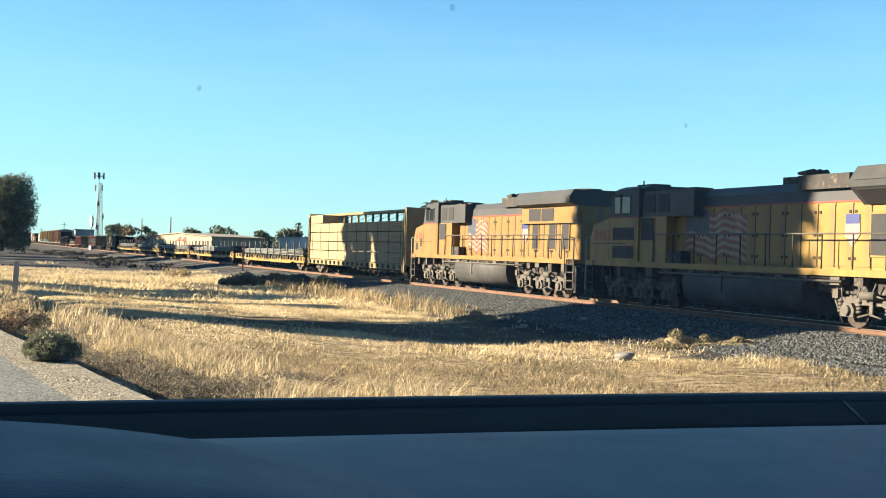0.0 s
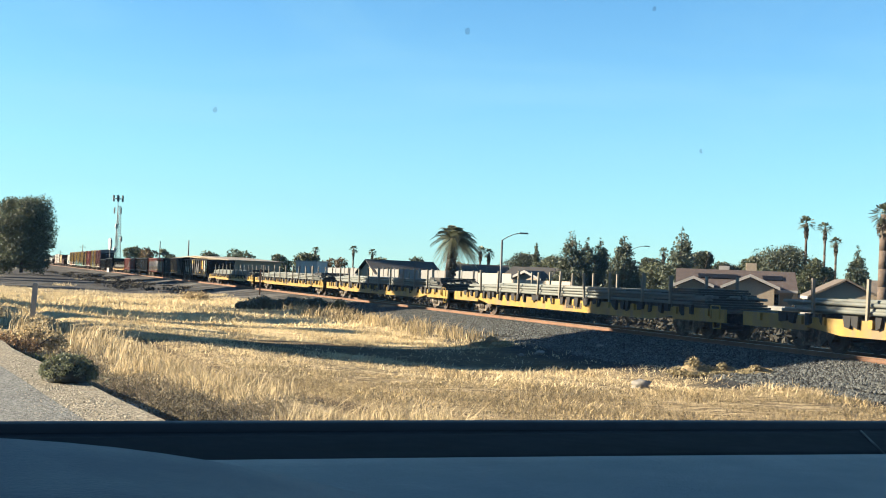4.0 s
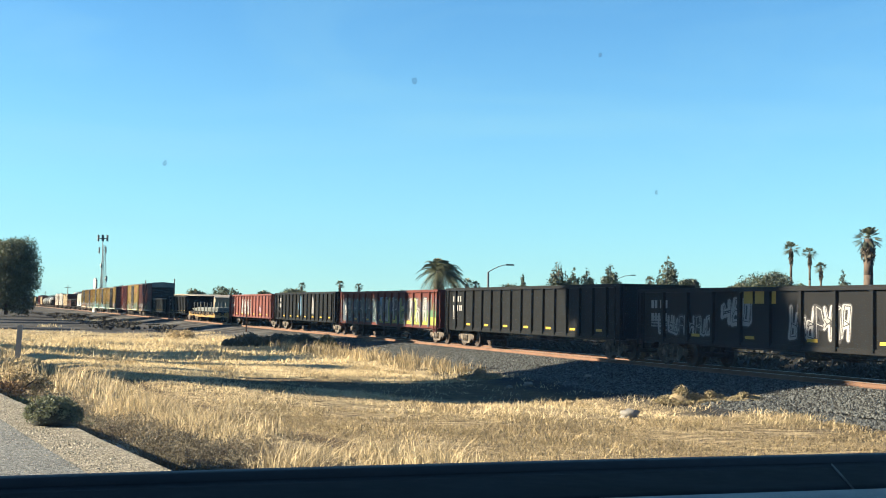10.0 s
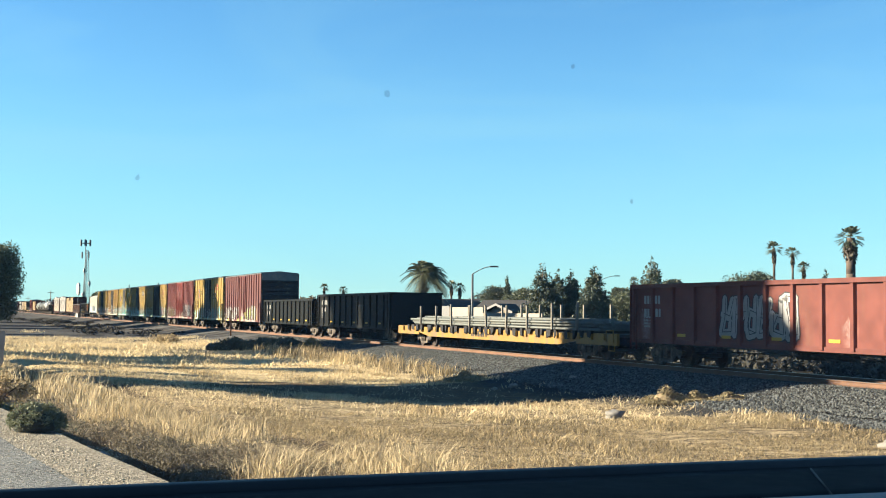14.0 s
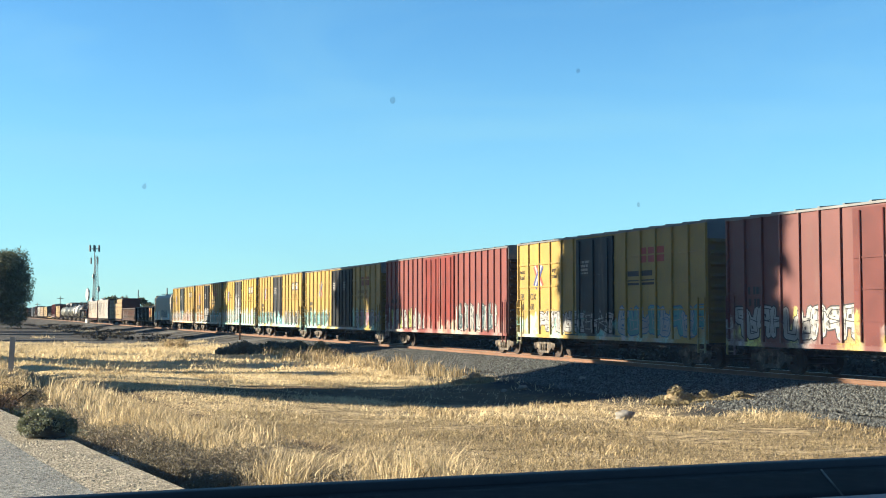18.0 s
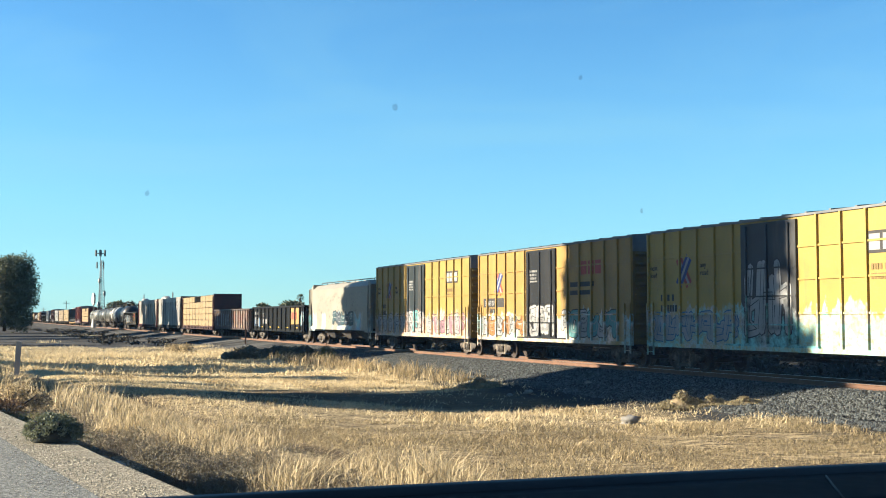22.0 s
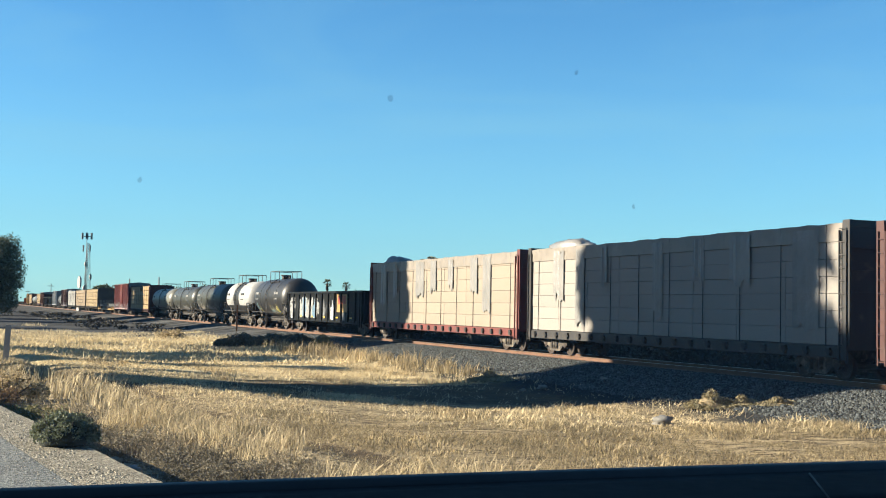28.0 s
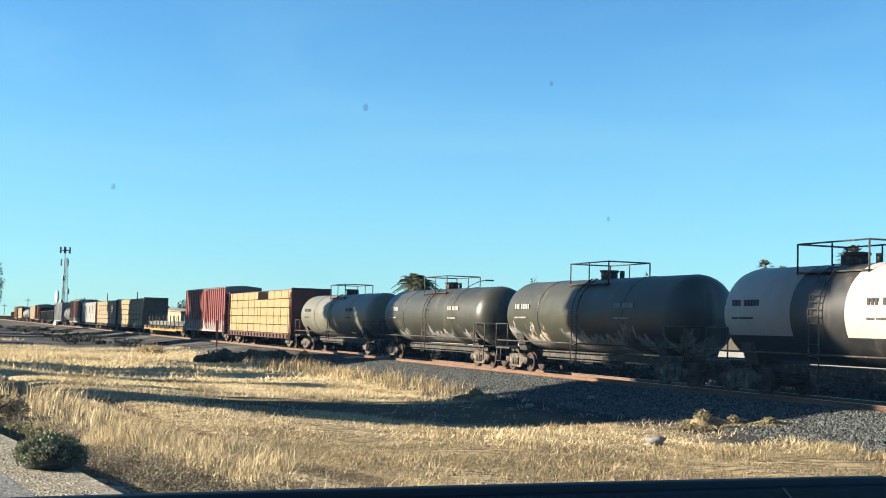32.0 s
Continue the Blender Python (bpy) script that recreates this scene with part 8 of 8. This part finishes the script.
STRAW = mat("dry_golden_grass", (1.10, 0.87, 0.49), 0.75, var=0.22, scale=0.6, island=0.78, translucent=0.3, spec=0.25)
STRAW_T = mat("tall_pale_grass", (1.26, 1.03, 0.62), 0.75, var=0.2, scale=0.6, island=0.72, translucent=0.3, spec=0.25)
STRAW_P = mat("pale_straw", (0.96, 0.765, 0.435), 0.8, var=0.25, scale=0.5, island=0.8, translucent=0.22, spec=0.2)
# brighter copy of the straw, with the far field's sunlight in its colour
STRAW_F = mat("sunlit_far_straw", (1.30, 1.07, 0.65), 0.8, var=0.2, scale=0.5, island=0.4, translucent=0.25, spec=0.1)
WEED = mat("dead_brown_weed", (0.58, 0.49, 0.33), 0.85, var=0.3, scale=2, island=0.5, translucent=0.15)
WEED_D = mat("dark_dead_weed", (0.37, 0.32, 0.21), 0.9, var=0.35, scale=2, island=0.5, translucent=0.1)
SAGE = mat("grey_green_shrub_leaf", (0.36, 0.40, 0.23), 0.75, var=0.3, scale=3, island=0.5, translucent=0.2)
OLIVE = mat("yellow_green_weed", (0.33, 0.31, 0.13), 0.75, var=0.3, scale=2, island=0.4, translucent=0.3)

TWIGGY = mat("dark_inner_twigs", (0.05, 0.058, 0.035), 0.9, var=0.4, scale=14)


def smooth_noise(x, y, f, seed):
    """Cheap value noise on arrays."""
    r = np.random.RandomState(seed)
    g = r.rand(64, 64)
    u, v = np.asarray(x) * f + 32, np.asarray(y) * f + 32
    i, j = np.floor(u).astype(int), np.floor(v).astype(int)
    a, b = u - i, v - j
    a, b = a * a * (3 - 2 * a), b * b * (3 - 2 * b)
    w = lambda p, q: g[p % 64, q % 64]
    return (w(i, j) * (1 - a) + w(i + 1, j) * a) * (1 - b) + (w(i, j + 1) * (1 - a) + w(i + 1, j + 1) * a) * b


def blades(name, label, material, tufts, per, y_range, height, width, lean, seed, spread=0.12, keep=None, half=0.46, wind=(0.25, 0.0), bend=0.5, simple=False):
    r = np.random.RandomState(seed)
    y0, y1 = y_range
    cy = np.sqrt(y0 * y0 + (y1 * y1 - y0 * y0) * r.rand(tufts))
    cx = cy * r.uniform(-half, half - 0.03, tufts)
    p, o = cx * AWAY.x + cy * AWAY.y, cx * ROAD_SIDE.x + cy * ROAD_SIDE.y
    edge = 19.3 + 1.6 * (smooth_noise(cx, cy, 0.35, 7) - 0.5)
    ok = (o > 4.25 + 0.5 * smooth_noise(cx, cy, 0.9, 9)) & (p < edge)
    rut = (np.abs(o - 6.3 - 0.3 * np.sin(cy * 0.3)) < 0.34) | (np.abs(o - 8.35 - 0.2 * np.sin(cy * 0.25)) < 0.55) | (np.abs(o - 5.1 - 0.15 * np.sin(cy * 0.5)) < 0.16)
    ok &= ~(rut & (cy < 60) & (r.rand(tufts) > 0.12))
    if keep is not None:
        ok &= keep(cx, cy, p, o, r)
    cx, cy = cx[ok], cy[ok]
    n = len(cx) * per
    bx = np.repeat(cx, per) + r.normal(0, spread, n)
    by = np.repeat(cy, per) + r.normal(0, spread, n)
    bz = ground_height(bx, by) - 0.02
    tall = np.repeat((0.55 + 0.9 * smooth_noise(cx, cy, 0.45, 11)) * r.uniform(0.65, 1.35, len(cx)), per)
    h = r.uniform(height[0], height[1], n) * tall
    a = r.uniform(0, 6.283, n)
    ln = r.rand(n) * lean
    tx_, ty_ = np.repeat(r.normal(0, 0.35, len(cx)), per), np.repeat(r.normal(0, 0.25, len(cx)), per)
    dx, dy = np.cos(a) * ln + wind[0] * r.rand(n) + tx_, np.sin(a) * ln + wind[1] + ty_
    w = width * r.uniform(0.6, 1.3, n)
    f = r.uniform(0, 6.283, n)
    wx, wy = np.cos(f) * w, np.sin(f) * w
    if simple:
        v = np.stack([np.stack([bx - wx, by - wy, bz], -1), np.stack([bx + wx, by + wy, bz], -1),
                      np.stack([bx + dx * h, by + dy * h, bz + h * np.maximum(0.25, 1 - 0.35 * ln)], -1)], 1).reshape(-1, 3)
        return tagged(new(name, big_mesh(name, v, np.arange(n * 3).reshape(-1, 3), material)), label, "grass", kind="stuff")
    k1 = bend
    mx, my, mz = bx + dx * h * k1 * 0.6, by + dy * h * k1 * 0.6, bz + h * 0.6
    tx, ty, tz = bx + dx * h, by + dy * h, bz + h * np.maximum(0.25, 1 - 0.35 * ln)
    v = np.stack([np.stack([bx - wx, by - wy, bz], -1), np.stack([bx + wx, by + wy, bz], -1), np.stack([mx + wx * 0.8, my + wy * 0.8, mz], -1),
                  np.stack([mx - wx * 0.8, my - wy * 0.8, mz], -1), np.stack([tx, ty, tz], -1)], 1).reshape(-1, 3)
    k = np.arange(n)[:, None] * 5
    t = np.concatenate([k + [0, 1, 2], k + [0, 2, 3], k + [3, 2, 4]])
    return tagged(new(name, big_mesh(name, v, t, material)), label, "grass", kind="stuff")


def tall_zone(cx, cy, p, o, r):
    lim = 7.9 + 1.5 * (smooth_noise(cx, cy, 0.25, 3) - 0.5) - 0.03 * np.maximum(0, cy - 20)
    thin = np.clip((lim - o) * 0.9, 0, 1)
    gap = smooth_noise(cx, cy, 0.8, 5) > np.where(o < 4.9, 0.45, 0.24)
    bare_band = np.abs(o - (6.3 + 0.3 * np.sin(cy * 0.3))) > 0.28
    return (r.rand(len(cx)) < thin) & gap & (bare_band | (r.rand(len(cx)) < 0.15))


def in_shade_band(cx, cy):
    """The band left bare and dark to deepen the trees' shade on the field."""
    w = cy + 4.0 * smooth_noise(cx, cy, 0.25, 27)
    return (w > 40.0) & (w < 47.8) & (cx > -9.0 + 2.0 * smooth_noise(cx, cy, 0.4, 29))


def short_zone(cx, cy, p, o, r):
    rows = 0.5 + 0.5 * np.sin(p * 2.1 + 1.2 * np.sin(cy * 0.12))
    patch = smooth_noise(cx, cy, 0.35, 13)
    furrow = (np.abs(cy - 28.3 - 0.42 * (cx - 1.0) - 0.3 * np.sin(cx * 1.7)) < 0.32) & (np.abs(cx - 1.2) < 3.2)
    gaps = ~furrow & np.where(cy < 36, smooth_noise(cx * 0.45, cy * 1.5, 0.9, 41) > 0.30, True)
    return (o > 6.8) & gaps & (r.rand(len(cx)) < (0.25 + 0.5 * rows + 0.7 * (patch - 0.4)) * np.where(in_shade_band(cx, cy), 0.05, 1.0))


def tuft_zone(cx, cy, p, o, r):
    """Clumps that stayed upright on low ridges running along the field."""
    ridge = np.sin(p * 1.7 + 1.5 * np.sin(cy * 0.10)) > 0.25
    return (o > 6.4) & ridge & ~in_shade_band(cx, cy) & (smooth_noise(cx, cy, 0.5, 17) > 0.45)


def far_zone(cx, cy, p, o, r):
    return r.rand(len(cx)) < 0.45 + 0.9 * (smooth_noise(cx, cy, 0.12, 15) - 0.25)


def verge_zone(cx, cy, p, o, r):
    return (smooth_noise(cx, cy, 0.09, 25) > 0.58) & (p < 18)


def border_zone(cx, cy, p, o, r):
    """Uncut golden strip along the foot of the ballast."""
    e = 18.4 + 0.9 * (smooth_noise(cx, cy, 0.2, 21) - 0.5)
    return (np.abs(p - e) < 1.0) & (cy > 50) & (smooth_noise(cx, cy, 0.3, 23) > 0.3)


blades("tall_grass", "tall dry golden grass beside the road", STRAW_T, 6400, 30, (8.5, 24), (0.18, 0.44), 0.0062, 0.7, 31, 0.13, tall_zone)
blades("tall_grass", "tall dry golden grass farther along the road", STRAW_T, 5200, 20, (24, 60), (0.20, 0.44), 0.012, 0.7, 32, 0.20, tall_zone)
blades("straw", "flattened pale straw over the field", STRAW_P, 30000, 16, (11, 31), (0.05, 0.13), 0.0062, 3.2, 33, 0.22, short_zone)
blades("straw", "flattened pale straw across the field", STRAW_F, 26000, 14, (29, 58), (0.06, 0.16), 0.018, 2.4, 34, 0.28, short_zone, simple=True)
blades("straw", "standing tufts of pale straw in the field", STRAW, 7000, 24, (12, 58), (0.07, 0.19), 0.009, 1.1, 37, 0.17, tuft_zone)
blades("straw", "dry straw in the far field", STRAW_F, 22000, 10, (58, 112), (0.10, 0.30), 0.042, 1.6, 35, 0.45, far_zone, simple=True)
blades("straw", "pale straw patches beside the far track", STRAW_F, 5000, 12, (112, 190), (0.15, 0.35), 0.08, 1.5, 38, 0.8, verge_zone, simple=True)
blades("straw", "uncut golden grass at the foot of the ballast", STRAW, 9000, 10, (46, 82), (0.30, 0.62), 0.016, 0.5, 36, 0.16, border_zone)


def stalks(x, y, w, hgt, seed, count, stuff):
    """A clump of dead weeds: thin branching stalks with small dry seed heads."""
    rr = random.Random(seed)
    b = thing("weed_clump", "dead grey-brown weeds with thin stalks and dry seed heads", "weeds", "dead weeds by the road")
    st, cs = Shape(), []
    for i in range(count):
        a, u = rr.uniform(0, 6.28), math.sqrt(rr.random()) * w * 0.5
        p = Vector((math.cos(a) * u, math.sin(a) * u, -0.05))
        tip = p + Vector((rr.uniform(-0.12, 0.18), rr.uniform(-0.12, 0.12), hgt * rr.uniform(0.5, 1.1)))
        st.rod(p, tip, 0.0035, 3, 0.0015, False)
        for k in range(3):
            f = rr.uniform(0.45, 0.95)
            q = p.lerp(tip, f)
            e = q + Vector((rr.uniform(-0.09, 0.09), rr.uniform(-0.09, 0.09), rr.uniform(0.03, 0.10)))
            st.rod(q, e, 0.002, 3, 0.001, False)
            cs.append(e)
        cs.append(tip)
    tagged(part("stalk", st, stuff, b), kind="stuff")
    v, t = cards(cs, [(0.03, 0.03, 0.035)] * len(cs), len(cs) * 5, 0.013, seed, 0.2)
    tagged(part("seed_head", big_mesh("seed_head", v, t, stuff), None, b), kind="stuff")
    b.matrix_basis = Matrix.Translation(on_ground(x, y))


def shrub(x, y, w, hgt, seed, label, leaf, count=900, size=0.035, name="bush", category="bush", flat=1.0, core=False):
    rr = random.Random(seed)
    g = on_ground(x, y)
    b = thing(name, label, category)
    st = Shape()
    for i in range(9):
        a = rr.uniform(0, 6.28)
        st.rod((0, 0, -0.05), (math.cos(a) * w * 0.4, math.sin(a) * w * 0.4 * flat, hgt * rr.uniform(0.5, 0.9)), 0.012 * (0.5 + w), 5, 0.003)
    tagged(part("stem", st, BARK, b), kind="stuff")
    if core:
        part("inner_mass", Shape().blob((0, 0, hgt * 0.28), (w * 0.36, w * 0.36 * flat, hgt * 0.36), seed, 0.2, 14, 9), TWIGGY, b)
    cs, rs = [], []
    for i in range(14):
        a, u = rr.uniform(0, 6.28), math.sqrt(rr.random())
        gg = w * rr.uniform(0.12, 0.2)
        cs.append((math.cos(a) * w * 0.36 * u, math.sin(a) * w * 0.36 * u * flat, max(gg * 0.6, hgt * (0.75 - 0.45 * u) * rr.uniform(0.7, 1.1))))
        rs.append((gg, gg, gg * 0.8))
    if core:
        for i in range(40):
            a, e = rr.uniform(0, 6.28), math.asin(rr.uniform(-0.1, 1))
            cs.append((math.cos(a) * math.cos(e) * w * 0.40, math.sin(a) * math.cos(e) * w * 0.40 * flat, hgt * (0.28 + 0.5 * math.sin(e))))
            rs.append((w * 0.10, w * 0.10, w * 0.08))
    v, t = cards(cs, rs, count, size, seed, 0.45)
    part("foliage", big_mesh("foliage", v, t, leaf), None, b)
    b.matrix_basis = Matrix.Translation(g)
    return b


shrub(-4.46, 13.65, 0.70, 0.38, 1, "rounded grey-green bush at the road edge", SAGE, 9000, 0.017, core=True)
shrub(-3.80, 13.9, 0.6, 0.20, 2, "dark low bush beside the road edge", SAGE, 2200, 0.018)
shrub(-7.4, 22.0, 1.6, 0.42, 3, "scrubby green and brown bush by the road", OLIVE, 3600, 0.028)
shrub(-8.6, 23.0, 1.5, 0.55, 4, "dry reddish weeds beside the road", mat("rusty_dry_weed", (0.55, 0.34, 0.17), 0.85, var=0.3, island=0.4, translucent=0.2), 3200, 0.03)
shrub(-9.6, 26.5, 2.0, 0.6, 5, "dry tan roadside weeds", STRAW, 3000, 0.04)
shrub(-5.7, 18.6, 1.1, 0.32, 6, "low grey-green scrub along the road edge", SAGE, 2200, 0.02)
rw = random.Random(77)
for i in range(44):
    o, d = (rw.uniform(4.0, 4.5), rw.uniform(13.3, 15.8)) if i < 12 else (rw.uniform(4.2, 5.3), rw.uniform(9.5, 15))
    q = ROAD_SIDE * o + ROAD_DIR * d
    stalks(q.x, q.y, rw.uniform(0.5, 0.9), rw.uniform(0.26, 0.38) if i < 12 else rw.uniform(0.26, 0.40), 100 + i, 110 if i < 12 else 50, WEED_D if i < 12 else WEED)
for i in range(20):
    q = ROAD_SIDE * rw.uniform(3.4, 4.5) + ROAD_DIR * rw.uniform(16.5, 25)
    stalks(q.x, q.y, rw.uniform(0.6, 1.1), rw.uniform(0.22, 0.40), 300 + i, 60, WEED if i % 3 else WEED_D)
for i in range(26):
    o, d = rw.uniform(2.9, 4.2), rw.uniform(8.6, 18)
    q = ROAD_SIDE * o + ROAD_DIR * d
    w = rw.uniform(0.05, 0.16)
    cl = tagged(part("clod", Shape().blob((0, 0, 0), (w, w * 0.8, w * 0.55), i, 0.3, 8, 5), PEBBLE), "dry clod of earth on the road bank", "clod", "clods on the bank")
    cl.matrix_basis = Matrix.Translation(on_ground(q.x, q.y, w * 0.15))
THICKET = mat("dark_grey_green_thicket", (0.24, 0.235, 0.165), 0.85, var=0.3, island=0.4, translucent=0.1)
for x, y, w, hgt, sd in ((-13.0, 80.2, 3.0, 0.95, 31), (-11.2, 80.4, 3.0, 0.85, 32), (-9.6, 80.8, 2.4, 0.6, 33), (-14.6, 80.6, 1.8, 0.5, 36)):
    shrub(x, y, w, hgt, sd, "dark grey-green thicket beside the track", THICKET, 7000, 0.075)
shrub(-7.7, 75.0, 2.0, 1.0, 34, "yellow-green weeds beside the ballast", OLIVE, 2600, 0.05)
shrub(-21.3, 96.0, 2.8, 0.5, 35, "dry tan brush round a stake", STRAW, 1500, 0.07)
HEAP = mat("olive_tan_dry_weed", (0.62, 0.52, 0.29), 0.85, var=0.3, scale=3, island=0.6, translucent=0.15)
for x, y, w, hgt, sd in ((6.85, 35.2, 1.3, 0.50, 41), (7.7, 35.2, 0.9, 0.30, 42), (8.6, 34.9, 1.0, 0.24, 43), (1.27, 46.4, 1.5, 0.42, 44)):
    g = thing("straw_heap", "heap of dry straw and weeds", "straw heap", "straw heaps")
    part("core", Shape().blob((0, 0, hgt * 0.1), (w * 0.36, w * 0.30, hgt * 0.42), sd, 0.35, 12, 7), mat("matted_straw", (0.5, 0.38, 0.21), 0.9, var=0.35, scale=9, bump=0.03, bscale=30), g)
    v, t = cards([(-0.04, 0, hgt * 0.2), (w * 0.24, 0.1, hgt * 0.08), (-w * 0.26, 0, hgt * 0.06), (0, 0, hgt * 0.05)], [(w * 0.22, w * 0.24, hgt * 0.8), (w * 0.30, w * 0.28, hgt * 0.52), (w * 0.34, w * 0.3, hgt * 0.40), (w * 0.62, w * 0.5, hgt * 0.22)], 9000, 0.032, sd, 0.7)
    v[:, 2] = np.maximum(v[:, 2], 0.0)
    part("loose_straw", big_mesh("loose_straw", v, t, HEAP), None, g)
    g.matrix_basis = Matrix.Translation(on_ground(x, y))
STONE = mat("pale_field_stone", (0.36, 0.34, 0.30), 0.9, var=0.3, scale=6, bump=0.02, bscale=20)
for x, y, w, sd in ((4.72, 31.3, 0.28, 1), (2.9, 43.3, 0.17, 2), (2.2, 43.0, 0.11, 3), (5.2, 44.8, 0.14, 4), (9.3, 24.5, 0.25, 5)):
    st = tagged(part("stone", Shape().blob((0, 0, 0), (w, w * 0.8, w * 0.55), sd, 0.36, 10, 7), STONE), "pale rounded stone lying in the straw", "stone", "field stones")
    st.matrix_basis = Matrix.Translation(on_ground(x, y, w * 0.2))
lit = tagged(part("litter", Shape().blob((0, 0, 0), (0.10, 0.06, 0.05), 3, 0.4, 7, 5), WHITEP), "crumpled white scrap of litter on the bank", "litter")
lit.matrix_basis = Matrix.Translation(on_ground(-4.45, 16.3, 0.05))


# ---- movement ----
def run(t):
    """How far the train has rolled at t seconds."""
    return 20.804 * t - 0.0193 * t * t + 0.000434 * t ** 3


def motions():
    for car in TRAIN:
        mid = car["mid"]
        rows = []
        for t in (0, 4, 8, 12, 16, 20, 24, 28, 32):
            m = pose(0, 0, 0, 0, 0, math.degrees(math.atan2(-BACK.y, -BACK.x)))
            m.translation = plan(TRACK, mid - run(t), RAIL_Z)
            rows.append((t, m))
        walk(car, rows)
    for ob in CAR_THINGS:
        home = ob.matrix_basis.copy()
        walk(ob, [(t, Matrix.Translation(car_shift(t)) @ home) for t, _ in CREEP])


motions()
